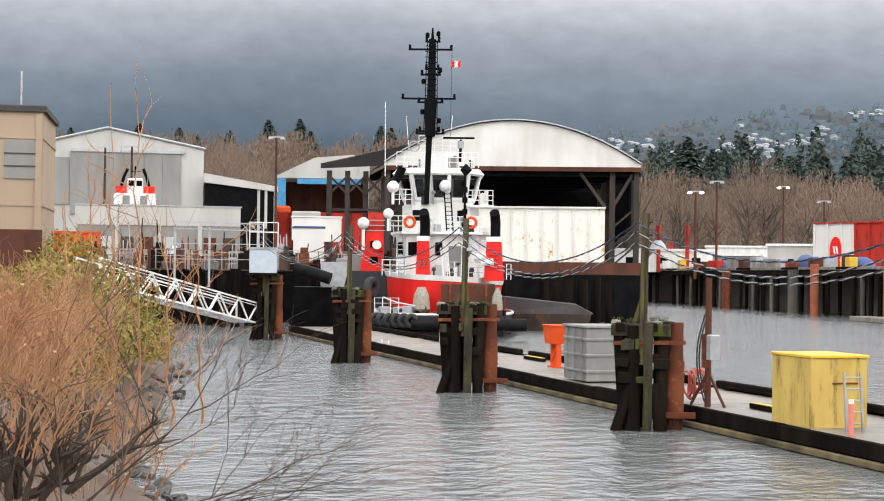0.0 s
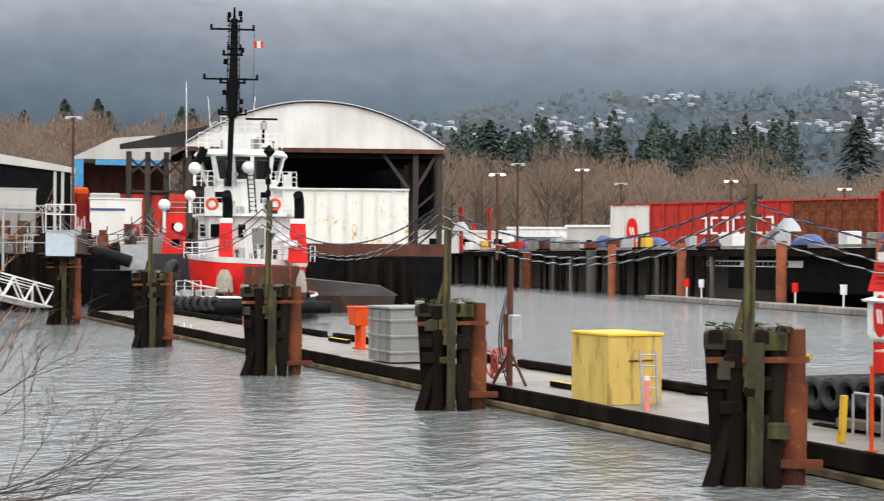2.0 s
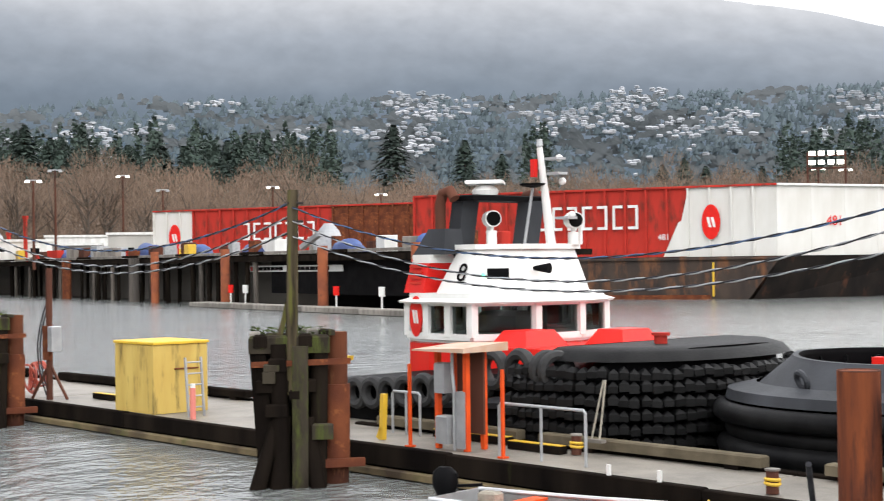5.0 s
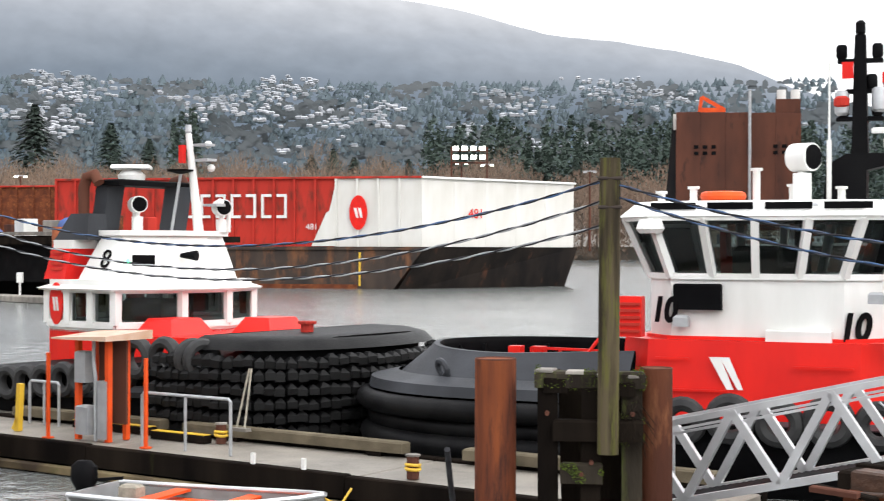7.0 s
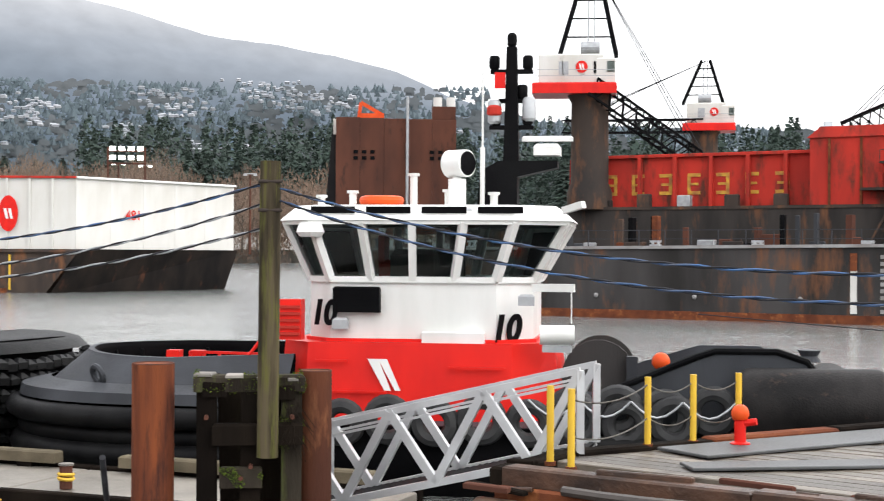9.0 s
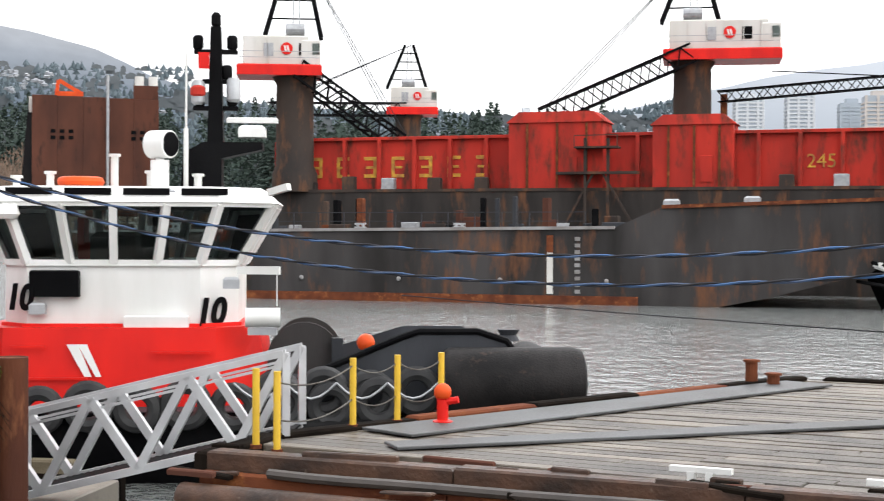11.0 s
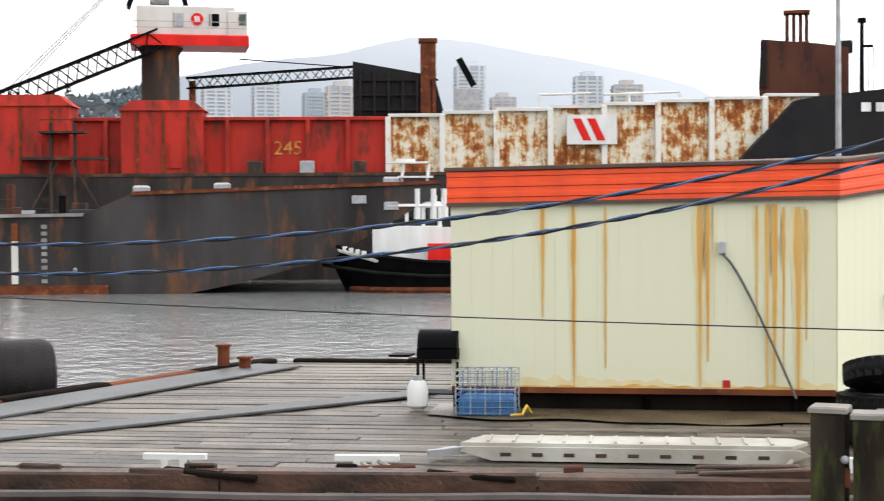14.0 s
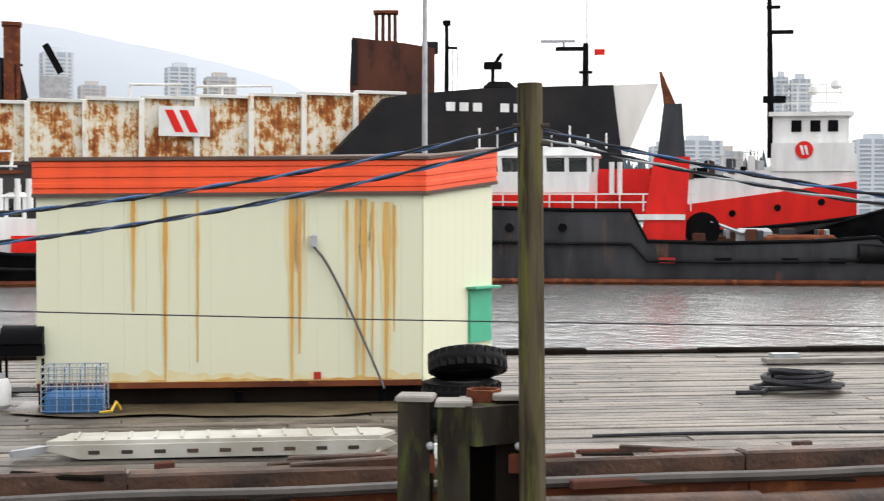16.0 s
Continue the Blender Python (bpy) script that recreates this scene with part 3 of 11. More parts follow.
def build_cabin():
    t = thing("site_cabin", pose(0, 0, 0), "cream metal cabin with orange roof band and rust streaks", "cabin")
    z0, z1 = 1.90, 4.48
    a, b, c = CAB_A, CAB_B, CAB_C
    dpt = a + (c - b)
    plan = [(p.x, p.y) for p in (a, b, c, dpt)]
    part("wall_core", Form().prism(plan, z0, (4.52, 4.58, 4.74, 4.6)), CREAM, t)
    ab, bc = b - a, c - b
    front, side = Vector((ab.y, -ab.x)).normalized(), Vector((bc.y, -bc.x)).normalized()
    for v, o, nrm, n, z_l, z_r in ((ab, a, front, 18, 4.46, 4.52), (bc, b, side, 9, 4.52, 4.66)):
        ang = math.degrees(math.atan2(v.y, v.x))
        for i in range(n):
            mid = o + v * (i + 0.5) / n + nrm * 0.008
            h = z_l + (z_r - z_l) * (i + 0.5) / n - z0
            ob = part("siding_panel", Form().box(0, 0, 0, v.length / n - 0.0015, 0.03, h, bevel=0.002), CREAM, t)
            ob.matrix_basis = pose(mid.x, mid.y, z0, 0, 0, ang)
    # orange band of corrugated sheet, roof edge and flashing
    for v, o, nrm, zl, zr in ((ab, a, front, 4.46, 4.52), (bc, b, side, 4.52, 4.70)):
        u = v.normalized()
        ang = math.degrees(math.atan2(v.y, v.x))
        tilt = -math.degrees(math.atan2(zr - zl, v.length))
        for k in range(6):
            p = o + v / 2 + nrm * (0.055 + 0.012 * (k % 2))
            ob = part("band_rib", Form().box(0, 0, 0, v.length + 0.09, 0.05, 0.074, bevel=0.014), ORANGEBAND, t)
            ob.matrix_basis = pose(p.x, p.y, (zl + zr) / 2 + 0.03 + k * 0.072, 0, tilt, ang)
        p = o + v / 2 + nrm * 0.06
        ob = part("flashing", Form().box(0, 0, 0, v.length + 0.1, 0.07, 0.05), ROOFFELT, t)
        ob.matrix_basis = pose(p.x, p.y, (zl + zr) / 2 - 0.02, 0, tilt, ang)
        p = o + v / 2 - nrm * 0.05
        ob = part("roof_edge", Form().box(0, 0, 0, v.length + 0.16, 0.34, 0.05, bevel=0.01), ROOFFELT, t)
        ob.matrix_basis = pose(p.x, p.y, (zl + zr) / 2 + 0.47, 0, tilt, ang)
    part("roof", Form().prism(plan, 4.6, (4.9, 4.96, 5.16, 5.05)), ROOFFELT, t)
    part("skid_sill", Form().prism([(p.x, p.y) for p in (a + front * 0.03, b + front * 0.03, b - front * 0.1, a - front * 0.1)], z0 - 0.05, z0 + 0.03), RUST, t)
    for k in (0.12, 0.5, 0.88):
        p = a + ab * k
        q = dpt + ab * k
        part("skid", Form().beam((p.x + 0.1, p.y + 0.1, 1.70), (q.x, q.y, 1.70), 0.24, 0.16), BLACK, t)
    # dark board added in place of the deep shade under the cabin
    part("skid_board", Form().prism([(p.x, p.y) for p in (a - front * 0.12, b - front * 0.12, b - front * 0.2, a - front * 0.2)], 1.6, z0 - 0.01), DARKWOOD, t)
    run, halo = material("rust_run", (0.56, 0.29, 0.055), (0.62, 0.42, 0.14), 0.6, scale=5, streak=14, bump=0.0), material("faded_rust_run", (0.66, 0.55, 0.28), (0.68, 0.64, 0.42), 0.6, scale=4, streak=14, bump=0.0)
    u = ab.normalized()
    rs = random.Random(8)
    for sp, w, top, low in ((0.245, 0.05, 4.40, 2.9), (0.327, 0.05, 4.44, 1.93), (0.41, 0.03, 4.42, 2.2), (0.655, 0.06, 4.44, 1.92), (0.675, 0.05, 4.44, 2.3), (0.692, 0.025, 4.42, 2.9), (0.80, 0.03, 4.42, 2.8), (0.826, 0.05, 4.44, 1.93), (0.845, 0.07, 4.44, 1.93), (0.868, 0.035, 4.40, 2.1), (0.905, 0.08, 4.40, 1.95), (0.925, 0.03, 4.36, 2.6)):
        for wide, off, mat, name in ((3.4, 0.0295, halo, "faded_streak"), (1.35, 0.0335, run, "rust_streak")):
            if name == "rust_streak" and w < 0.03:
                continue
            ring = []
            for i in range(15):
                k = i / 14
                z = top - (top - low) * k
                hw = w * wide / 2 * (0.55 + 0.45 * math.sin(math.pi * min(1, k * 2.2 + 0.12)) if k < 0.3 else 1.0 - 0.75 * k) * rs.uniform(0.8, 1.15)
                p = a + ab * sp + front * off + u * rs.uniform(-0.004, 0.004)
                ring.append([(p.x - u.x * hw, p.y - u.y * hw, z), (p.x + u.x * hw, p.y + u.y * hw, z)])
            part(name, Form().loft(ring, closed=False, caps=False), mat, t, "ochre rust run")
    # ragged rust creeping up from the sill
    for mat, hi, off, name in ((halo, 0.2, 0.0275, "faded_stain"), (run, 0.07, 0.031, "rust_stain")):
        ring = []
        for i in range(181):
            k = i / 180
            p = a + ab * (0.004 + 0.992 * k) + front * off
            h = hi * max(0.06, 0.35 + 0.9 * noise.noise((k * 7.0, hi * 9, 1)) + 0.5 * noise.noise((k * 34.0, hi * 9, 5)))
            ring.append([(p.x, p.y, z0 + 0.032), (p.x, p.y, z0 + 0.032 + h)])
        part(name, Form().loft(ring, closed=False, caps=False), mat, t, "rust creeping up from the sill")
    # green hatch on the end wall, small red notice, outlet and hose
    p = b + bc * 0.80 + side * 0.04
    part("hatch", Form().box(p.x, p.y, 2.35, 0.62, 0.05, 0.78, math.degrees(math.atan2(bc.y, bc.x)), bevel=0.01), GREEN, t, "green painted hatch")
    part("hatch_hood", Form().box(p.x + side.x * 0.06, p.y + side.y * 0.06, 3.14, 0.74, 0.18, 0.03, math.degrees(math.atan2(bc.y, bc.x))), GREEN, t)
    p = a + ab * 0.722 + front * 0.035
    part("notice", Form().box(p.x, p.y, 1.95, 0.1, 0.012, 0.1, math.degrees(math.atan2(ab.y, ab.x))), OLDRED, t)
    p = a + ab * 0.712 + front * 0.07
    part("outlet", Form().box(p.x, p.y, 3.78, 0.09, 0.1, 0.17, math.degrees(math.atan2(ab.y, ab.x)), bevel=0.02), GALV, t)
    pts = []
    for i in range(15):
        k = i / 14
        q = a + ab * (0.712 + 0.185 * (k ** 0.8)) + front * (0.07 + 0.1 * k * k)
        pts.append((q.x, q.y, 3.78 - 1.95 * k ** 1.05 - 0.05 * math.sin(k * 3.1)))
    part("hose", Form().line(pts, 0.017, 8), GREYHOSE, t, smooth=True)
    return t


build_wharf()
build_cabin()
# silt washed out in front of the cabin
f, ring = Form(), []
ab_ = CAB_B - CAB_A
out_ = Vector((ab_.y, -ab_.x)).normalized()
for i in range(40):
    u = i / 39
    p = CAB_A + ab_ * (-0.05 + 1.15 * u) + out_ * (0.75 + 0.55 * noise.noise((u * 5.0, 3.3, 0)) + 0.5 * math.sin(math.pi * u))
    ring.append([(CAB_A.x + ab_.x * (-0.05 + 1.15 * u) - out_.x * 0.6, CAB_A.y + ab_.y * (-0.05 + 1.15 * u) - out_.y * 0.6, WHARF_Z + 0.019), (p.x, p.y, WHARF_Z + 0.019)])
f.loft(ring, closed=False, caps=False)
solo("silt_patch", f, MUD, "wet brown silt lying on the planks before the cabin", "silt", kind="stuff")


# ---- barges ----
# rusty end plate; its black also holds the rake's shadow and water reflection
BARGEEND = material("shade_black_raked_plate", (0.012, 0.011, 0.011), (0.028, 0.022, 0.019), 0.7, scale=0.4, streak=3, third=(0.09, 0.04, 0.025), spread=(0.6, 0.74), spec=0.07)
def emblem(parent, m, r, oval=1.25, colour=None):
    """A red oval badge with a plain white slanting shape."""
    f = Form()
    n = 28
    f.prism([(r * math.cos(2 * math.pi * i / n), r * oval * math.sin(2 * math.pi * i / n)) for i in range(n)], 0, 0.03)
    ob = part("badge", f, colour or RED, parent, "red oval badge")
    ob.matrix_basis = m
    g = Form()
    for x in (-0.34, 0.12):
        g.prism([((x - 0.16) * r, 0.5 * r), ((x + 0.14) * r, 0.5 * r), ((x + 0.38) * r, -0.55 * r), ((x + 0.1) * r, -0.55 * r)], 0.03, 0.045)
    part("badge_stripe", g, WHITE, ob, "white slanting stripes")
    return ob


def ribbed_side(t, p, q, z0, z1, mat, step, rib=None, depth=0.35, cap=None, name="bin_panel"):
    """A plated wall from p to q with a stiffener at each step, each panel a piece; ribs stand out on the side to the right of p-q."""
    v = Vector((q[0] - p[0], q[1] - p[1]))
    n = max(1, round(v.length / step))
    ang = math.degrees(math.atan2(v.y, v.x))
    out = Vector((v.y, -v.x)).normalized()
    for i in range(n):
        c = Vector(p[:2]) + v * (i + 0.5) / n
        ob = part(name, Form().box(0, 0, 0, v.length / n - 0.02, 0.12, z1 - z0), mat(i, n) if callable(mat) else mat, t)
        ob.matrix_basis = pose(c.x, c.y, z0, 0, 0, ang)
        if rib:
            c = Vector(p[:2]) + v * i / n + out * depth / 2
            ob = part("stiffener", Form().box(0, 0, 0, 0.22, depth, z1 - z0, bevel=0.02), rib(i, n) if callable(rib) else rib, t)
            ob.matrix_basis = pose(c.x, c.y, z0, 0, 0, ang)
    if cap:
        c = Vector(p[:2]) + v * 0.5 + out * 0.1
        ob = part("cap_rail", Form().box(0, 0, 0, v.length + 0.2, 0.5, 0.22, bevel=0.03), cap, t)
        ob.matrix_basis = pose(c.x, c.y, z1, 0, 0, ang)


def chip_barge(m, length, beam, side_mat, side_rib, end_mat, name_label, badge_x, letters=None, number=None, hull_z=4.5, wall=7.3, nose=None):
    """A bin barge: raked hull and high bin; local x along the shown side, local y away from it, origin at the shown corner's waterline."""
    t = thing("bin_barge", m, name_label, "barge")
    L, B = length, beam
    nx, ny = nose or (-0.6, B - 0.5)
    prof = [(0, hull_z), (-3.5, 0.0), (-3.5, -0.8), (-L + 7, -0.8), (-L + 7, 0), (-L, hull_z)]
    rings = [[(x, y, z) for x, z in prof] for y in (0.0, B)]
    part("hull", Form().loft(rings), HULLBLACK, t)
    part("boot_stripe", Form().box(-L / 2, -0.02, 0.0, L - 15, 0.08, 0.45), RUST, t)
    part("rub_strake", Form().box(-L / 2, -0.1, hull_z - 0.35, L - 0.3, 0.24, 0.22, bevel=0.04), HULLBLACK, t)
    part("draught_scale", Form().box(-7.2, -0.05, 0.3, 0.22, 0.04, 3.6), YELLOW, t)
    ribbed_side(t, (-L + 0.5, 0.5), (-0.6, 0.5), hull_z, hull_z + wall, side_mat, 2.3, side_rib, cap=WHITE if side_mat is SCUFFWHITE else OLDRED)
    part("raked_bow", Form().prism([(-3.4, 0.2), (nx - 1.2, ny + 0.4), (-4, B - 1)], -0.5, hull_z, [(0.0, 0.02), (nx + 0.5, ny), (-2, B)]), BARGEEND, t)
    ribbed_side(t, (-0.6, 0.5), (nx, ny), hull_z, hull_z + wall, end_mat, 4.5, None, cap=WHITE)
    part("bin_back", Form().box(-L / 2, B - 0.6, hull_z, L - 1.2, 0.15, wall), OLDRED, t)
    part("bin_end", Form().box(-L + 0.6, B / 2, hull_z, 0.15, B - 1.2, wall), OLDRED, t)
    if badge_x is not None:
        emblem(t, pose(badge_x, 0.08, hull_z + wall * 0.5, 90, 0, 0), 1.0, 1.85)
    if letters:
        x0, n, h = letters
        for i in range(n):
            x = x0 + i * 1.75
            f = Form()
            for dx, dz, w, hh in ((0, 0, 1.15, 0.3), (0, h - 0.3, 1.15, 0.3), (-0.43, 0.3, 0.3, h - 0.6) if i % 2 else (0.43, 0.3, 0.3, h - 0.6)):
                f.box(x + dx, 0.08, hull_z + wall * 0.42 + dz, w, 0.03, hh)
            part("painted_bar", f, WHITE, t, "white painted bars")
    if number:
        writing(number[0], number[1], number[2], t, number[3], "number")
    return t


def side_481(i, n):
    return SCUFFWHITE if i > n * 0.75 else OLDRED


def site(az, d):
    return Vector(bearing(az, d)[:2])


c1, c2, cl = site(-11.60, 155), site(-5.75, 171), site(-25.9, 170)
v = c1 - cl
B_ANG = math.degrees(math.atan2(v.y, v.x))
barge_b = chip_barge(pose(c1.x, c1.y, 0, 0, 0, B_ANG), v.length, 17.5, side_481, side_481, SCUFFWHITE, "bin barge with red and white plated sides and dark raked hull", -7.4, (-26.5, 7, 2.6), nose=(13.3, 18.6))
xb = -v.length + 0.5 + 14 * (v.length - 1.1) / max(1, round((v.length - 1.1) / 2.3))
part("white_flash", Form().loft([[(xb + 0.1, y, 11.75), (xb + 0.1, y, 4.55), (xb - 2.7, y, 4.55), (xb - 1.0, y, 8.2), (xb - 0.7, y, 8.3)] for y in (0.09, 0.12)]), SCUFFWHITE, barge_b, "white slanting edge of the paint")
writing("481", 1.5, RED, barge_b, pose(4.2, 6.4, 8.1, 90, 0, 53), "number")
writing("481", 0.9, WHITE, barge_b, pose(-12.6, 0.1, 6.6, 90, 0, 0), "number")
a1, a2 = site(-35.9, 215), site(-24.6, 190)
v = a2 - a1
A_ANG = math.degrees(math.atan2(v.y, v.x))


def side_a(i, n):
    return SCUFFWHITE if i < n * 0.15 else (RUST if i > n * 0.62 else OLDRED)


barge_a = chip_barge(pose(a2.x, a2.y, 0, 0, 0, A_ANG), v.length, 16, side_a, side_a, OLDRED, "rusty red and white bin barge moored behind the pier", -v.length + 4.3, (-v.length + 16.5, 7, 2.4), hull_z=4.6, wall=7.4)

# flat deck barge in front, and the long walled barge behind it
C_DIR = Vector((0.844, -0.537))
C_ANG = math.degrees(math.atan2(C_DIR.y, C_DIR.x))
C_O = Vector((-5.0, 111.1))
STEEL_EDGE = material("pale_edge_paint", (0.30, 0.30, 0.30), (0.18, 0.16, 0.15), 0.6, scale=0.6)


def build_deck_barge():
    t = thing("deck_barge", pose(C_O.x, C_O.y, 0, 0, 0, C_ANG), "long dark grey deck barge with raked rusty bow", "barge")
    L = 62.0
    top = [(0, 4.5), (44.5, 4.9), (47.5, 6.2), (66.5, 6.8)]
    low = [(66.3, 6.0), (60, 2.2), (54, 0.6), (47, -0.8), (0, -0.8)]
    rings = [[(x, y, z) for x, z in top + low] for y in (0.0, 15.0)]
    part("hull", Form().loft(rings), HULLGREY, t)
    part("boot_stripe", Form().box(23, -0.03, 0.0, 46, 0.08, 0.55), RUST, t)
    part("deck_edge", Form().beam((0, -0.02, 4.5), (44.5, -0.02, 4.9), 0.24, 0.2), STEEL_EDGE, t)
    part("bow_edge", Form().beam((47.5, -0.02, 6.2), (66.5, -0.02, 6.8), 0.26, 0.22), RUST, t)
    for x in (42.1,):
        for k in range(9):
            part("draught_mark", Form().box(x, -0.03, 0.7 + k * 0.42, 0.34, 0.05, 0.24), STEEL_EDGE, t)
    part("draught_board", Form().box(40.3, -0.03, 0.65, 0.4, 0.05, 3.7), SCUFFWHITE, t)
    part("draught_board_top", Form().box(40.3, -0.05, 3.3, 0.42, 0.05, 1.1), RUST, t)
    for x in (6, 13, 20, 27, 34, 41):
        part("bollard", Form().box(x, 0.6, 4.6 + x * 0.009, 0.7, 0.4, 0.1).tube((x - 0.2, 0.6, 4.6), (x - 0.2, 0.6, 5.15), 0.1).tube((x + 0.2, 0.6, 4.6), (x + 0.2, 0.6, 5.15), 0.1).beam((x - 0.4, 0.6, 5.13), (x + 0.4, 0.6, 5.13), 0.14), GALV, t)
        part("mooring_eye", Form().sphere((x + 3, -0.1, 1.5), 0.16, 8), STEEL_EDGE, t)
    for x in (48, 53, 63.5):
        part("fairlead", Form().box(x, 0.5, 6.3 + (x - 48) * 0.03, 1.0, 0.4, 0.4, bevel=0.12), GALV, t)
    for x in (61.5, 63.5):
        part("hawse_pad", Form().box(x, -0.05, 5.4 - (x - 62) * 0.2, 0.9, 0.12, 0.5, bevel=0.05), GALV, t)
    # rail, lockers and gear along the deck
    r = random.Random(9)
    for k in range(44):
        x = 1.5 + k * 1.0 + r.uniform(-0.3, 0.3)
        h = r.choice((0.4, 0.6, 0.9, 1.4, 2.2))
        part("deck_fitting", Form().box(x, r.uniform(4.5, 12), 4.55 + x * 0.008, r.uniform(0.15, 0.5) if h > 1 else r.uniform(0.5, 1.6), 0.5, h, r.uniform(-15, 15), bevel=0.04), r.choice((GALV, HULLBLACK, GREY, RUST, BROWNSTEEL, GREY, BLACK)), t)
    f = Form()
    for k in range(22):
        x = 2 + k * 1.9
        part("rail_post", Form().beam((x, 3.0, 4.6), (x, 3.0, 5.9), 0.06), GREY, t)
    part("hand_rail", Form().beam((2, 3.0, 5.9), (42, 3.0, 5.95), 0.05), GREY, t)
    part("middle_rail", Form().beam((2, 3.0, 5.3), (42, 3.0, 5.35), 0.04), GREY, t)
    return t


build_deck_barge()

D_O = C_O + Vector((0.537, 0.844)) * 21


def build_walled_barge():
    t = thing("walled_barge", pose(D_O.x, D_O.y, 0, 0, 0, C_ANG), "huge rusty barge with red and rust-stained white bin walls", "barge")
    L = 112.0
    part("hull", Form().loft([[(x, y, z) for x, z in ((0, 8.0), (3, -0.8), (L - 4, -0.8), (L + 2, 8.0))] for y in (0.0, 20.0)]), SOOTGREY, t)
    part("deck_rail", Form().beam((0, 0.1, 8.05), (L, 0.1, 8.05), 0.35, 0.25), HULLBLACK, t)
    # red wall in panels, then the stained white wall with heavier posts
    xs = 10.5
    x = xs
    k = 0
    while x < 96:
        w = 3.1 if x < 61 else 4.2
        red = x < 61.0
        top = 12.3 if red else 12.4 + (x - 61) * 0.05
        part("bin_panel", Form().box(x + w / 2, 2.0, 8.1, w - 0.03, 0.15, top - 8.1), OLDRED if red else RUSTYWHITE, t)
        part("stiffener", Form().box(x, 1.72, 8.1, 0.3 if red else 0.42, 0.5, top - 8.1, bevel=0.03), OLDRED if red else RUSTSPOT, t)
        part("cap_rail", Form().box(x + w / 2, 1.9, top, w, 0.7, 0.25, bevel=0.03), OLDRED if red else SCUFFWHITE, t)
        x += w
        k += 1
    part("bin_back", Form().box(52, 18, 8.1, 86, 0.2, 3.6), OLDRED, t)
    part("end_panel", Form().loft([[(x, y, z) for x, z in ((114.8, 9.5), (115.2, 15.3), (119.4, 15.6), (116.5, 9.5))] for y in (2.0, 2.3)]), SCUFFWHITE, t, "pale plated end panel")
    # raised red lockers on the wall
    for x, w, h, dy in ((35.2, 7.6, 6.1, 0.2), (45.9, 6.2, 5.7, 0.8)):
        b = part("winch_house", Form().prism([(x - w / 2, dy), (x + w / 2, dy), (x + w / 2, 3.5), (x - w / 2, 3.5)], 8.1, 8.1 + h * 0.86), OLDRED, t, "red plated winch house")
        part("roof_plate", Form().prism([(x - w / 2 - 0.2, dy - 0.15), (x + w / 2 + 0.2, dy - 0.15), (x + w / 2 + 0.2, 3.6), (x - w / 2 - 0.2, 3.6)], 8.1 + h * 0.86, 8.1 + h, [(x - w / 2 + 0.8, dy), (x + w / 2 - 0.8, dy), (x + w / 2 - 0.8, 3.4), (x - w / 2 + 0.8, 3.4)]), OLDRED, b)
        for sx in (-0.3, 0.02, 0.33):
            part("frame_bar", Form().box(x + sx * w, dy - 0.06, 8.15, 0.18, 0.14, h * 0.84), RUST, b)
        part("door_plate", Form().box(x + 0.17 * w, dy - 0.05, 8.6, 0.95, 0.1, 2.0, bevel=0.03), OLDRED, b)
    # yellow painted bars and number
    for i in range(7):
        f = Form()
        for dx, dz, w, hh in ((0, 0, 1.1, 0.28), (0, 1.45, 1.1, 0.28), (-0.42, 0.2, 0.28, 1.3) if i % 2 else (0.42, 0.2, 0.28, 1.3), (0, 0.75, 0.8, 0.2)):
            f.box(14.0 + i * 2.45 + dx, 1.88, 9.2 + dz, w, 0.04, hh)
        part("painted_bar", f, YELLOWWORN, t, "worn yellow painted bars")
    writing("245", 1.5, YELLOWWORN, t, pose(55.45, 1.86, 10.1, 90, 0, 0), "number")
    f = part("sign_board", Form().box(79.0, 1.35, 10.3, 3.9, 0.1, 2.3), WHITE, t, "white board with red slanting stripes")
    g = Form()
    for x in (77.8, 78.9):
        g.add([(x - 0.3, 1.28, 12.3), (x + 0.35, 1.28, 12.3), (x + 1.15, 1.28, 10.6), (x + 0.5, 1.28, 10.6)], [(3, 2, 1, 0)])
    part("stripe", g, RED, f)
    # white pipe rail over the stained wall
    g = Form()
    for x in (75, 78.5, 82, 86):
        part("rail_post", Form().tube((x, 2, 12.8), (x, 2, 14.2), 0.1), SCUFFWHITE, t)
    part("pipe_rail", Form().tube((75, 2, 14.2), (79, 2, 14.3), 0.1).tube((80, 2, 14.2), (86, 2, 14.4), 0.1), SCUFFWHITE, t)
    # black ramp end
    part("ramp_bulwark", Form().loft([[(x, y, z) for x, z in ((89.5, 8.0), (94.8, 13.6), (96.5, 13.9), (103, 14.6), (114.5, 15.2), (115.5, 8.0))] for y in (0.6, 3.0)]), BLACKSTEEL, t, "black sloping ramp bulwark")
    part("ramp_far_side", Form().loft([[(x, y, z) for x, z in ((95, 8.0), (101, 14.0), (116, 14.8), (117, 8.0))] for y in (16, 17)]), SCUFFWHITE, t)
    for i in range(6):
        part("painted_bar", Form().box(100.2 + i * 1.15 + (1.2 if i > 2 else 0), 0.56, 12.7, 0.75, 0.05, 0.7), WHITE, t)
    for x in (14, 17.5, 21, 25, 29, 53, 57, 61):
        part("deck_locker", Form().box(x, 0.7, 8.0, 1.1, 0.6, 0.8 + 0.3 * (x % 2), bevel=0.06), HULLBLACK if x % 3 else GALV, t)
    # gantry and lattice stair
    for x in (37.8, 39.6):
        part("gantry_post", Form().beam((x, -0.6, 4.9), (x, -0.6, 12.0), 0.22), HULLBLACK, t)
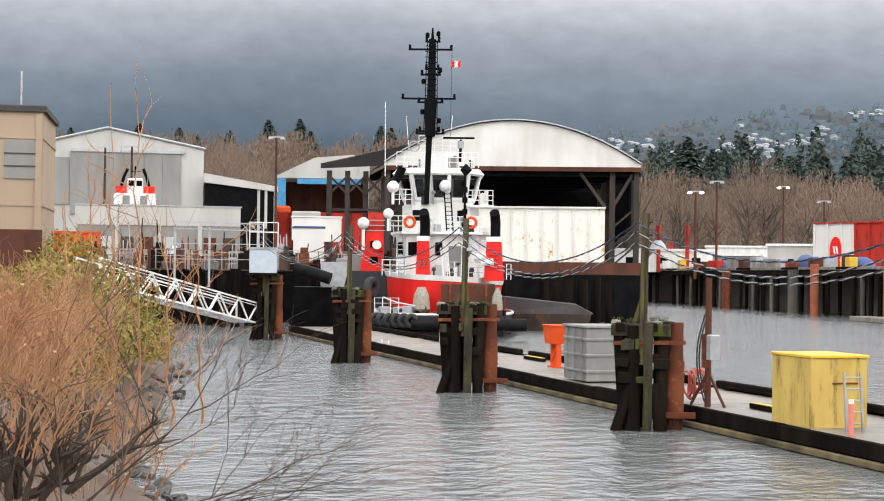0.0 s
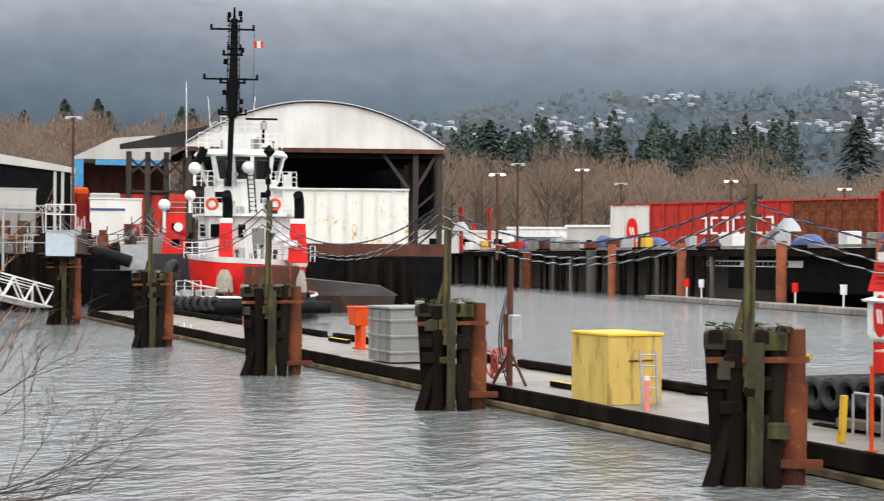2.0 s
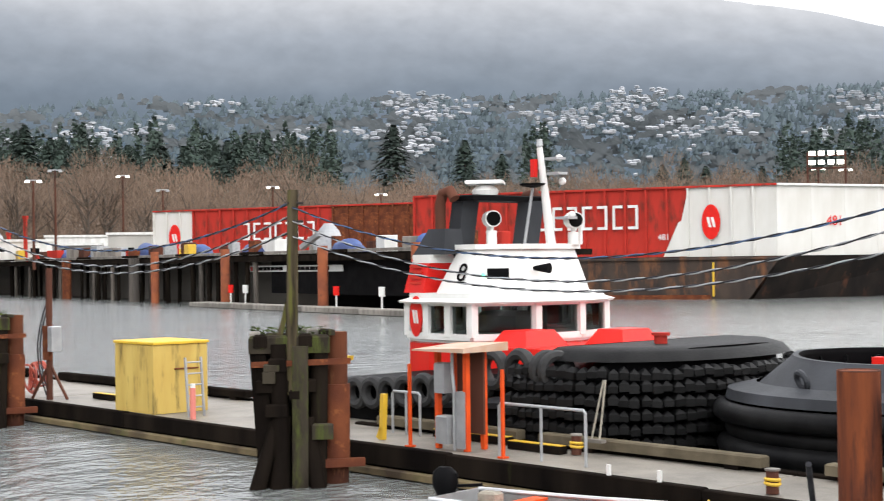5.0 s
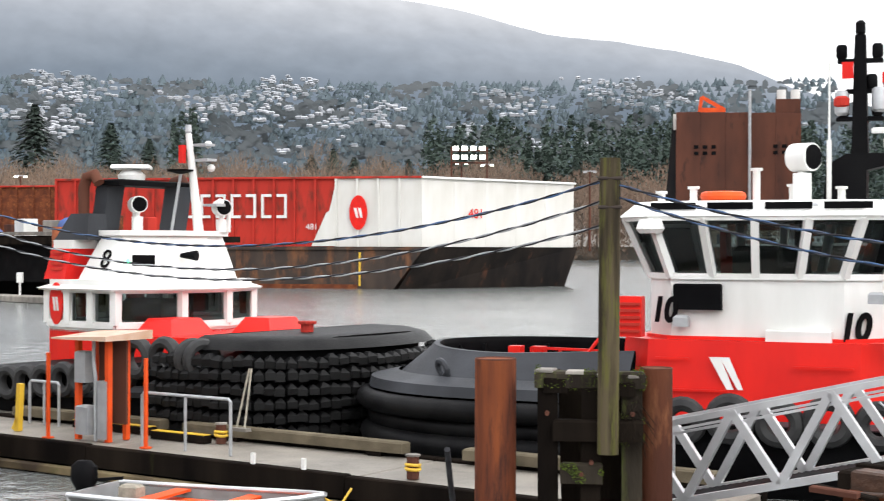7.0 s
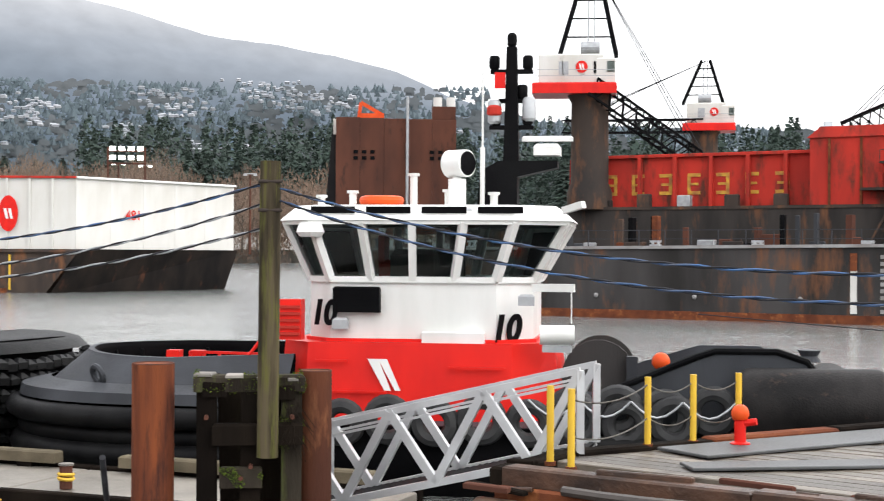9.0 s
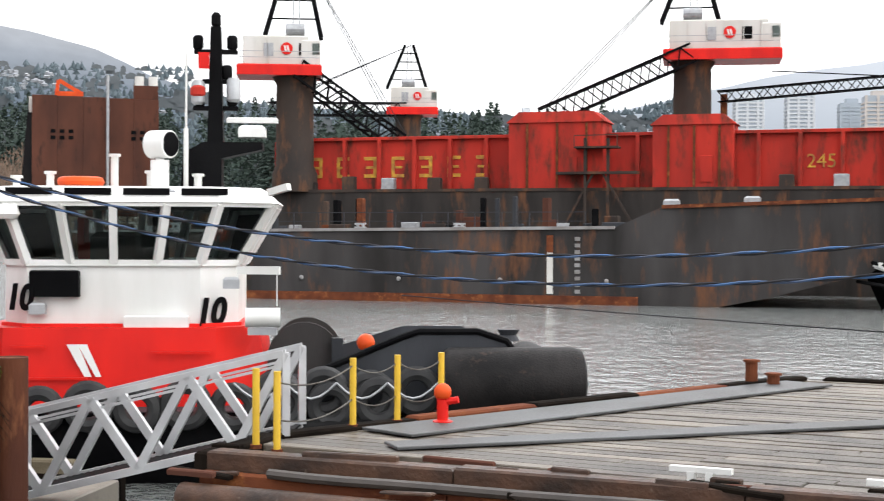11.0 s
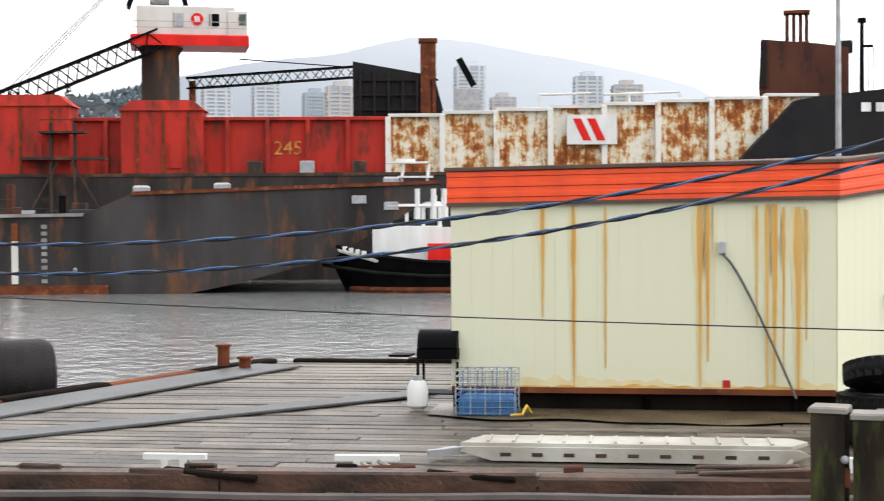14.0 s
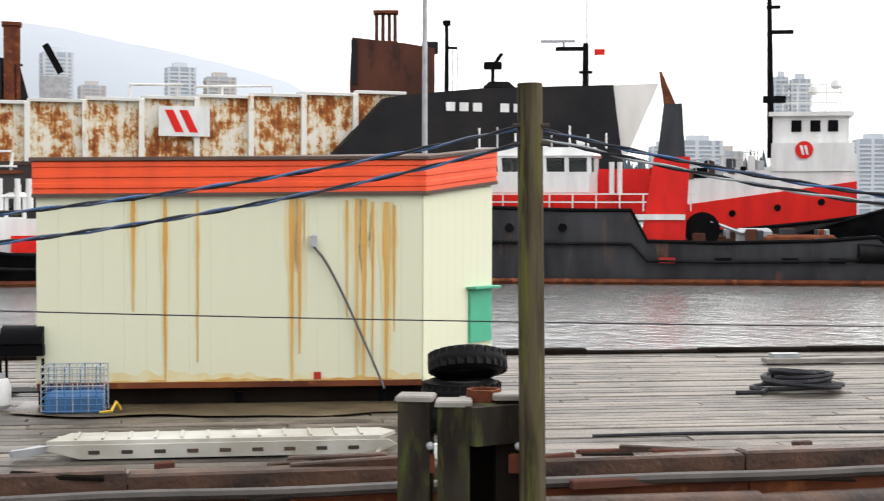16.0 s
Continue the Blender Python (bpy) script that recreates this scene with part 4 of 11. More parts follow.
    part("gantry_platform", Form().box(38.7, -0.4, 11.2, 3.4, 1.4, 0.15).box(38.7, -0.4, 9.2, 6.4, 1.0, 0.2), HULLBLACK, t)
    part("gantry_rail", Form().beam((37, -1.0, 12.2), (40.4, -1.0, 12.2), 0.07).beam((37, -1.0, 11.2), (37, -1.0, 12.2), 0.06).beam((40.4, -1.0, 11.2), (40.4, -1.0, 12.2), 0.06), HULLBLACK, t)
    part("gantry_brace", Form().beam((36.0, -0.6, 4.9), (38.4, -0.6, 9.2), 0.16).beam((41.8, -0.6, 4.9), (39.2, -0.6, 9.2), 0.16), HULLBLACK, t)
    return t


SOOTGREY = material("sooty_grey_hull", (0.048, 0.042, 0.038), (0.026, 0.023, 0.022), 0.7, scale=0.5, streak=4, third=(0.14, 0.065, 0.035), spread=(0.54, 0.7), spec=0.1)
YELLOWWORN = material("worn_yellow_paint", (0.62, 0.34, 0.03), (0.30, 0.12, 0.03), 0.7, scale=1.5)
BLACKSTEEL = material("black_plate", (0.014, 0.014, 0.016), (0.024, 0.022, 0.022), 0.6, scale=0.3, third=(0.10, 0.045, 0.03), spread=(0.68, 0.8), spec=0.07)
walled = build_walled_barge()


def dloc(az, d, z):
    return Vector(bearing(az, d, z))


def lattice(p, q, w, mat, parent, name="boom", n=14, h=None, r=0.09):
    """A lattice boom of four chords with zigzag lacing."""
    p, q, h = Vector(p), Vector(q), h or w
    d = (q - p).normalized()
    s = d.cross(Vector((0, 0, 1))).normalized()
    u = s.cross(d)
    f = Form()
    cor = [s * a * w / 2 + u * b * h / 2 for a, b in ((-1, -1), (1, -1), (1, 1), (-1, 1))]
    for k in cor:
        f.beam(p + k, q + k, r * 2)
    for i in range(n):
        a, b = p + (q - p) * i / n, p + (q - p) * (i + 1) / n
        for j in range(4):
            c, e = cor[j], cor[(j + 1) % 4]
            f.beam(a + (c if i % 2 else e), b + (e if i % 2 else c), r * 1.2)
    return part(name, f, mat, parent)


def deck_crane(az, d, top, house_w, boom_to, label, off=0.0, mast_h=9.0):
    """A pedestal deck crane; top: height of the slewing ring."""
    x, y, _ = bearing(az, d)
    t = thing("deck_crane", pose(x, y, 0, 0, 0, -az), label, "crane")
    part("pedestal", Form().turn((0, 0, 8.0), [(1.9, 0), (1.9, 1.5), (1.6, 2.2), (1.55, top - 8.6), (1.9, top - 8.0)], 24), HULLBLACK, t, "sooty steel pedestal", smooth=True)
    part("slew_platform", Form().box(off, 0, top, house_w, 4.6, 0.9, bevel=0.1), RED, t, "red turntable platform")
    h = part("machine_house", Form().box(off - 0.3, 0.3, top + 0.95, house_w - 1.6, 3.8, 2.4, bevel=0.12), SCUFFWHITE, t, "white plated machine house")
    for k in range(6):
        part("wall_rib", Form().box(off - house_w / 2 + 0.6 + k * (house_w - 2.2) / 5, -1.63, top + 1.0, 0.12, 0.08, 2.2), SCUFFWHITE, h)
    part("louvre", Form().box(off - 0.9, -1.64, top + 1.6, 0.8, 0.06, 1.1), GALV, h)
    part("window", Form().box(off + 2.0, -1.64, top + 1.7, 0.8, 0.06, 1.0), BLACK, h)
    emblem(h, pose(off + 0.6, -1.66, top + 2.25, 90, 0, 0), 0.5, 1.0)
    part("cab", Form().box(off + house_w / 2 - 0.9, -0.8, top + 0.95, 1.6, 1.8, 2.1, bevel=0.15), SCUFFWHITE, t)
    part("cab_glass", Form().box(off + house_w / 2 - 0.5, -1.72, top + 1.8, 0.6, 0.06, 0.9), GLASS, t)
    rail = Form()
    for z in (0.55, 1.05):
        rail.beam((off - house_w / 2 + 0.2, -2.2, top + 0.9 + z), (off + house_w / 2 - 0.2, -2.2, top + 0.9 + z), 0.05)
    part("platform_rail", rail, GALV, t)
    # A-frame mast with ladder and sheave house
    for sx, ex in ((-2.6, -0.4), (2.2, 0.6)):
        for sy in (-0.9, 0.9):
            part("mast_leg", Form().beam((sx, sy, top + 3.3), (ex, sy * 0.5, top + mast_h), 0.28), BLACK, t)
    part("mast_ladder", Form().beam((-0.2, -1.0, top + 3.3), (-0.1, -0.6, top + mast_h), 0.1).beam((0.35, -1.0, top + 3.3), (0.3, -0.6, top + mast_h), 0.1), GALV, t)
    for k in range(1, 5):
        part("mast_tie", Form().beam((-2.6 + 2.2 * k / 5, -0.8, top + 3.3 + (mast_h - 3.3) * k / 5), (2.2 - 1.6 * k / 5, -0.8, top + 3.3 + (mast_h - 3.3) * k / 5), 0.12), BLACK, t)
    part("winch", Form().tube((-0.8, -1.0, top + 3.9), (0.8, -1.0, top + 3.9), 0.5, n=14), GALV, t)
    inv = t.matrix_basis.inverted()
    lattice(inv @ Vector(bearing(az, d - 1.5, top + 0.6)), inv @ Vector(boom_to), 1.5, BLACK, t, n=16)
    for k in range(3):
        part("boom_stay", Form().tube((0.2, 0, top + mast_h), inv @ (Vector(boom_to) + Vector((k * 0.4, 0, 0.6))), 0.035, n=5), CABLE, t)
    return t


deck_crane(8.0, 124, 17.6, 7.0, bearing(12.0, 126, 12.3), "pedestal deck crane with white house and lattice boom", off=-1.3, mast_h=11)
deck_crane(23.4, 124, 18.9, 9.6, bearing(17.6, 122, 14.2), "pedestal deck crane with white house and red platform", off=2.4, mast_h=9)
deck_crane(12.4, 178, 19.0, 6.2, bearing(7.0, 182, 20.0), "distant red and white deck crane with black mast", off=0.5, mast_h=8.5)


def build_barge_deck_works():
    # horizontal jib resting over the barge
    t = thing("resting_jib", pose(0, 0, 0), "black lattice crane jib lying level over the barge", "crane jib")
    lattice(bearing(24.4, 126, 16.2), bearing(31.2, 124, 17.1), 0.9, BLACK, t, "boom", 20, r=0.06)
    part("jib_foot", Form().tube(bearing(24.6, 126, 12.5), bearing(24.6, 126, 16.4), 0.3), RUST, t)
    part("pendant", Form().tube(bearing(26.4, 126, 18.3), bearing(31.0, 124, 17.4), 0.05, n=5), CABLE, t)
    # black bulkhead with rusty column
    x, y, _ = bearing(32.7, 119)
    t = thing("ramp_bulkhead", pose(x, y, 0, 0, 0, -32.7), "black ribbed steel ramp with rusty column", "ramp")
    part("plate", Form().loft([[(px, py, z) for px, z in ((-4.0, 12.3), (-4.0, 17.4), (2.6, 16.2), (3.6, 12.3))] for py in (0.0, 0.5)]), BLACKSTEEL, t)
    for k in range(6):
        part("rib", Form().box(-3.4 + k * 1.15, -0.2, 12.4, 0.2, 0.4, 4.4 - k * 0.18), BLACKSTEEL, t)
    for k in range(3):
        part("waling", Form().box(-0.4, -0.1, 13.4 + k * 1.2, 6.6, 0.3, 0.16), BLACKSTEEL, t)
    part("column", Form().box(2.1, 0.2, 13.0, 1.25, 1.2, 5.9, bevel=0.05), RUST, t)
    part("column_cap", Form().box(2.1, 0.2, 18.9, 1.5, 1.4, 0.3), RUST, t)
    part("strut", Form().beam((4.6, 0.2, 17.6), (5.8, 0.2, 15.4), 0.5), BLACK, t)
    part("pump_house", Form().box(5.3, 0.6, 12.6, 2.2, 1.6, 2.6, bevel=0.1), GALV, t)
    # brown wall of plating at the barge's west end
    x, y, _ = bearing(0.45, 133)
    t = thing("rusted_bulkhead", pose(x, y, 0, 0, 0, -0.45), "tall brown rusted bulkhead with vents on the barge", "bulkhead")
    for k in range(5):
        part("plate", Form().box(-4.3 + k * 2.15, 0, 6.0, 2.13, 4.0, 10.4 - 0.05 * k, bevel=0.03), BROWNSTEEL, t)
    part("edge_wing", Form().loft([[(px, py, z) for px, z in ((-6.6, 6.0), (-5.4, 6.0), (-5.4, 16.4), (-5.7, 16.4))] for py in (0.0, 0.4)]), BLACKSTEEL, t)
    part("edge_tip", Form().box(-5.55, -0.1, 15.0, 0.3, 0.3, 1.4), SCUFFWHITE, t)
    for sx in (-3.6, 3.2):
        for i in range(3):
            for j in range(2):
                part("vent", Form().box(sx + i * 0.75, -2.03, 12.6 + j * 0.55, 0.4, 0.08, 0.3), BLACK, t)
    part("funnel_block", Form().box(4.3, 0, 16.3, 2.1, 2.2, 1.2), BROWNSTEEL, t)
    for sx in (3.75, 4.95):
        part("funnel", Form().tube((sx, 0, 17.5), (sx, 0, 18.4), 0.4, n=14), SCUFFWHITE, t, smooth=True)
    part("davit", Form().beam((-3.4, 0, 16.4), (-3.2, 0, 17.9), 0.3).beam((-3.2, 0, 17.9), (-1.3, 0, 16.8), 0.32).box(-2.2, 0, 16.4, 2.2, 0.7, 0.5), ORANGE, t)
    part("pole", Form().tube((1.0, -2.6, 6.0), (1.0, -2.6, 18.2), 0.13), GALV, t)
    # rusty tower beyond the ramp
    x, y, _ = bearing(48.1, 126)
    t = thing("barge_funnel", pose(x, y, 0, 0, 0, -48.1), "brown rusted funnel casing with pipe cage", "funnel")
    part("casing", Form().loft([[(px, py, z) for px, z in ((-3.3, 8.0), (-3.7, 15.6), (-3.5, 19.5), (1.2, 19.0), (3.6, 18.6), (3.6, 8.0))] for py in (0.0, 4.0)]), BROWNSTEEL, t)
    part("casing_edge", Form().box(-3.3, -0.1, 15.5, 0.5, 0.3, 3.8), BLACKSTEEL, t)
    c = part("pipe_cage", Form().box(-0.6, 1.5, 19.0, 2.0, 1.6, 0.3), RUST, t)
    for sx in (-1.4, -0.85, -0.3, 0.2):
        part("pipe", Form().tube((sx, 1.4, 19.1), (sx, 1.4, 22.0), 0.16, n=8), BROWNSTEEL, c)
    part("cage_top", Form().box(-0.6, 1.5, 21.7, 2.2, 1.4, 0.25), RUST, c)
    part("vent_box", Form().box(3.2, 0.6, 18.2, 1.4, 1.0, 1.0, bevel=0.1), BLACKSTEEL, t)


build_barge_deck_works()

# ---- tugs ----
def outline(L, B, bow, stern, n=10, inset=0.0):
    """A hull's plan, bow towards -x at x = 0, near side at y = 0; bow and stern: lengths of the rounded ends."""
    pts = []
    for i in range(n + 1):
        a = math.pi / 2 + math.pi * i / n
        pts.append((bow + (bow - inset) * math.cos(a), B / 2 + (B / 2 - inset) * math.sin(a)))
    for i in range(n + 1):
        a = -math.pi / 2 + math.pi * i / n
        c, s = math.cos(a), math.sin(a)
        pts.append((L - stern + (stern - inset) * math.copysign(abs(c) ** 0.5, c), B / 2 + (B / 2 - inset) * math.copysign(abs(s) ** 0.7, s)))
    return pts


def tyre(parent, m, big=0.38, small=0.13, name="tyre_fender"):
    ob = part(name, Form().ring((0, 0, 0), (0, 1, 0), big - small, small, 20, 8, 1.1), TYRE, parent, smooth=True)
    ob.matrix_basis = m
    return ob


# dimness behind the windows is put into this dark interior colour
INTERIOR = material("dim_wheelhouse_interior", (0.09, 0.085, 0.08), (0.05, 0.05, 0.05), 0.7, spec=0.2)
FENDER = material("scuffed_fender_rubber", (0.006, 0.0055, 0.0055), (0.018, 0.016, 0.0155), 0.6, scale=1.8, bump=0.35, third=(0.055, 0.035, 0.026), spread=(0.6, 0.74), spec=0.15)
SEATRED = material("red_seat_cover", (0.35, 0.03, 0.02), (0.25, 0.025, 0.02), 0.7)
TYRE = material("tyre_rubber", (0.026, 0.026, 0.027), (0.045, 0.045, 0.045), 0.6, scale=3, spec=0.15)


def wheelhouse(t, low, high, z0, z1, counts, frame_mat=None, bar=0.11, name="wheelhouse", roof_over=0.25, roof_h=0.25):
    """A glazed storey between two plans of as many corners; counts: panes along each side."""
    frame_mat = frame_mat or WHITE
    w = part(name, Form().prism(low, z0 - 0.03, z0 + 0.04), frame_mat, t)
    n = len(low)
    for i in range(n):
        j = (i + 1) % n
        a0, b0, a1, b1 = (Vector((*p, z)) for p, z in ((low[i], z0), (low[j], z0), (high[i], z1), (high[j], z1)))
        k = counts[i]
        for m in range(k + 1):
            if m < k:
                s = m / k
                p, q = a0.lerp(b0, s), a1.lerp(b1, s)
                part("mullion", Form().beam(p, q, bar * 1.25), frame_mat, w)
                s2 = (m + 1) / k
                p2, q2 = a0.lerp(b0, s2), a1.lerp(b1, s2)
                f = Form().add([p.lerp(p2, 0.03), p2.lerp(p, 0.03), q2.lerp(q, 0.03), q.lerp(q2, 0.03)], [(0, 1, 2, 3)])
                part("window_pane", f, GLASS, w)
        part("sill", Form().beam(a0, b0, bar, bar), frame_mat, w)
        part("head", Form().beam(a1, b1, bar, bar), frame_mat, w)
    c = Vector((sum(p[0] for p in high) / n, sum(p[1] for p in high) / n))
    def grow(plan, o):
        return [tuple(Vector(p) + (Vector(p) - c).normalized() * o) for p in plan]
    part("roof", Form().prism(grow(high, roof_over), z1 + 0.02, z1 + roof_h, grow(high, roof_over - 0.35)), frame_mat, w, "white chamfered roof")
    part("roof_soffit", Form().prism(grow(high, roof_over - 0.05), z1 - 0.02, z1 + 0.03), frame_mat, w)
    cl = Vector((sum(p[0] for p in low) / n, sum(p[1] for p in low) / n))
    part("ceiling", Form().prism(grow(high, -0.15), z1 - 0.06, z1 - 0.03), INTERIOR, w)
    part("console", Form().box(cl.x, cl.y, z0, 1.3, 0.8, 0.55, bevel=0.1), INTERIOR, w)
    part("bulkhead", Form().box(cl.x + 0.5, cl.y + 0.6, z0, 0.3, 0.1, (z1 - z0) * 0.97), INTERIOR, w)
    part("chair", Form().box(cl.x - 0.7, cl.y + 0.3, z0, 0.5, 0.5, 0.35, bevel=0.08).box(cl.x - 0.9, cl.y + 0.3, z0 + 0.3, 0.12, 0.5, 0.55, bevel=0.04), SEATRED, w)
    return w


def searchlight(t, x, y, z, r=0.22, stem=0.5):
    s = part("searchlight", Form().tube((x, y, z), (x, y, z + stem), r * 0.75, n=14).tube((x, y, z + stem), (x, y, z + stem + 0.15), r * 0.35, n=10), WHITE, t, smooth=True)
    part("lamp_drum", Form().tube((x - 0.16, y + 0.1, z + stem + 0.28), (x + 0.2, y - 0.12, z + stem + 0.28), r * 1.15, n=18), WHITE, s, smooth=True)
    part("lamp_glass", Form().tube((x + 0.2, y - 0.12, z + stem + 0.28), (x + 0.21, y - 0.127, z + stem + 0.28), r, n=18), BLACK, s)


def navigation_mast(t, x, y, z0, z1, mat, arms, w=0.28):
    m = part("mast", Form().loft([[(x + a * k, y + b * k, z) for a, b in ((-1, -1), (1, -1), (1, 1), (-1, 1))] for z, k in ((z0, w / 2), (z1, w / 3.2))]), mat, t)
    for z, half, boxes in arms:
        part("arm", Form().box(x, y, z, half * 2, 0.14, 0.08, bevel=0.02), mat, m)
        for s in boxes:
            part("lantern", Form().turn((x + s, y, z + 0.08), [(0.07, 0), (0.1, 0.04), (0.1, 0.22), (0.07, 0.26)], 10), BLACK, m, smooth=True)
    part("masthead_light", Form().turn((x, y, z1), [(0.06, 0), (0.09, 0.05), (0.09, 0.22), (0.05, 0.27)], 10), BLACK, m)
    return m


def slanted_badge(parent, x, y, z, h, mat):
    """Two white slanting bars, as painted on the house side."""
    f = Form()
    for k, w in ((0, 0.22), (0.34, 0.18)):
        f.add([(x + k * h, y, z + h), (x + (k + w * 1.6) * h, y, z + h), (x + (k + 0.55 + w) * h, y, z), (x + (k + 0.55) * h, y, z)], [(3, 2, 1, 0)])
    part("painted_stripe", f, mat, parent, "white slanting stripes")


def build_tug_ten():
    t = thing("harbour_tug", pose(-6.6, 26.2, 0, 0, 0, -10.1), "red and white harbour tug numbered ten with black fenders", "tugboat")
    L, B = 15.2, 5.8
    lo, mi, hi = outline(L, B, 2.8, 1.2, 12, 0.5), outline(L, B, 2.8, 1.2, 12, 0.1), outline(L, B, 2.8, 1.2, 12, 0.12)
    h = part("hull", Form().loft([[(x, y, z) for x, y in o] for o, z in ((outline(L, B, 2.8, 1.2, 12, 0.9), -0.8), (lo, 0.1), (mi, 0.7), (hi, 1.25))]), BLACK, t, smooth=True)
    part("deck", Form().prism(outline(L, B, 2.8, 1.2, 12, 0.2), 1.2, 1.26), GREY, t)
    # bow skirt and bulwark ring, open towards the house
    n = 26
    def arc(inset, z, a0=0.5, a1=1.5):
        out = []
        for i in range(n + 1):
            a = math.pi * (a0 + (a1 - a0) * i / n)
            out.append((2.6 + (3.4 - inset) * math.cos(a), B / 2 + (B / 2 + 0.1 - inset * 0.9) * math.sin(a), z))
        out = [(x, y, z - (0.16 * max(0.0, 1 - y / (B / 2)) if z > 2.2 else 0)) for x, y, z in out]
        return [(4.9, B - inset * 0.9 + 0.1, z)] + out + [(4.9, inset * 0.9 - 0.1, z)]
    part("bow_skirt", Form().loft([arc(-0.05, 1.55), arc(0.0, 1.74), arc(0.55, 1.86)], closed=False, caps=False), GREY, t, "grey rounded bow skirt", smooth=True)
    b = part("bulwark", Form().loft([arc(0.6, 1.82), arc(1.2, 2.34), arc(1.25, 2.40), arc(1.36, 2.40)], closed=False, caps=False), GREY, t, "grey conical bow bulwark", smooth=True)
    part("bulwark_lining", Form().loft([arc(1.36, 2.395), arc(1.4, 2.28), arc(1.0, 1.3)], closed=False, caps=False), BLACK, b, "black inner side", smooth=True)
    for i in range(9):
        a = math.pi * (0.56 + 0.88 * i / 8)
        x, y = 2.6 + 2.05 * math.cos(a), B / 2 + 1.75 * math.sin(a)
        part("stay", Form().beam((x, y, 1.3), (x, y, 2.26), 0.07, 0.16), BLACK, b)
    eye = part("fairlead", Form().ring((0, 0, 0), (0, 1, 0), 0.15, 0.06, 16, 8), GREY, t, smooth=True)
    eye.matrix_basis = pose(1.35, 0.72, 2.0, 20, 0, -38)
    for z, inset, r in ((1.32, -0.1, 0.2), (0.98, 0.12, 0.19), (0.66, -0.02, 0.21), (0.3, 0.2, 0.2)):
        part("roll_fender", Form().line(arc(inset, z), r, 10), RUBBER, t, smooth=True)
    # stern fender, side bulwark with raised plate
    part("stern_bulwark", Form().loft([[(x, y, z) for x, z in ((9.9, 1.25), (10.4, 1.8), (12.0, 2.46), (12.3, 2.56), (13.3, 2.56), (13.8, 2.4), (13.9, 2.1), (13.9, 1.25))] for y in (0.35, 0.42)]), GREY, t)
    part("stern_bulwark_far", Form().loft([[(x, y, z) for x, z in ((9.9, 1.25), (10.4, 1.84), (12.2, 2.4), (13.4, 2.4), (13.9, 2.1), (13.9, 1.25))] for y in (5.3, 5.37)]), GREY, t)
    part("bulwark_rail", Form().line([(9.9, 0.36, 1.6), (10.4, 0.36, 1.84), (12.0, 0.36, 2.5), (12.3, 0.36, 2.6), (13.3, 0.36, 2.6), (13.8, 0.36, 2.44), (13.9, 0.36, 2.3)], 0.06, 8), BLACK, t, smooth=True)
    for x in (11.0, 11.9, 12.8, 13.6):
        part("bulwark_stay", Form().beam((x, 0.75, 1.25), (x, 0.45, 1.9 + (x - 11) * 0.2), 0.07), GREY, t)
    part("stern_fender", Form().loft([[(x, 0.05 + q * math.cos(a), 1.74 + q * math.sin(a)) for a in [2 * math.pi * i / 22 for i in range(22)]] for x, q in ((12.7, 0.55), (12.8, 0.61), (14.9, 0.62), (15.04, 0.57), (15.08, 0.48))]), FENDER, t, "big black cylindrical stern fender", smooth=True)
    part("transom_fender", Form().tube((14.7, 0.7, 1.6), (14.7, 5.2, 1.6), 0.5, n=18), FENDER, t, smooth=True)
    part("low_fender", Form().line([(9.5, -0.05, 1.0), (13.2, -0.08, 1.0)], 0.18, 10), RUBBER, t, smooth=True)
    for i in range(8):
        tyre(t, pose(6.0 + i * 0.8, -0.05, 1.32 + 0.05 * (i % 2) + i * 0.012, 4, 7 * (i % 3) - 5, 0), 0.42 + 0.02 * (i % 2), 0.13)
    for i in range(5):
        tyre(t, pose(9.9 + i * 0.78, 0.05, 1.55 + 0.06 * (i % 2), 6, 9 * (i % 3) - 6, 0), 0.44, 0.13)
    f = Form()
    for i in range(7):
        pts = [(9.2 + i * 0.85 + 0.85 * k / 6, -0.2, 1.78 - 0.75 * math.sin(math.pi * k / 6) * 0.35) for k in range(7)]
        f.line(pts, 0.02, 5)
    part("fender_chain", f, GALV, t)
    # red deckhouse
    d = part("deckhouse", Form().prism([(4.5, 1.5), (5.1, 0.95), (8.8, 0.95), (9.7, 1.7), (9.7, 4.1), (8.8, 4.85), (5.1, 4.85), (4.5, 4.3)], 1.25, 2.62, [(4.6, 1.6), (5.15, 1.05), (8.8, 1.05), (9.5, 1.75), (9.5, 4.05), (8.8, 4.75), (5.15, 4.75), (4.6, 4.2)]), RED, t, "red painted deckhouse")
    slanted_badge(d, 6.25, 0.93, 1.78, 0.56, WHITE)
    for x0, x1, z in ((5.5, 6.6, 1.75), (5.3, 5.9, 2.3), (7.7, 8.7, 2.2)):
        part("hand_rail", Form().beam((x0, 0.91, z), (x1, 0.91, z), 0.04), RED, d)
    part("vent_louvre", Form().box(4.85, 1.05, 2.66, 0.4, 0.3, 0.72), RED, d)
    for k in range(5):
        part("slat", Form().box(4.85, 0.88, 2.74 + k * 0.12, 0.36, 0.06, 0.05), OLDRED, d)
    # white house
    lowp = [(5.0, 1.9), (5.5, 1.3), (8.5, 1.3), (9.12, 1.9), (9.12, 3.9), (8.5, 4.5), (5.5, 4.5), (5.0, 3.9)]
    wh = part("house", Form().prism(lowp, 2.62, 3.72), WHITE, t, "white painted house side")
    part("base_band", Form().prism([(x + (0.06 if x > 7 else -0.06), y + (0.06 if y > 3 else -0.06)) for x, y in lowp], 2.58, 2.68), RED, t)
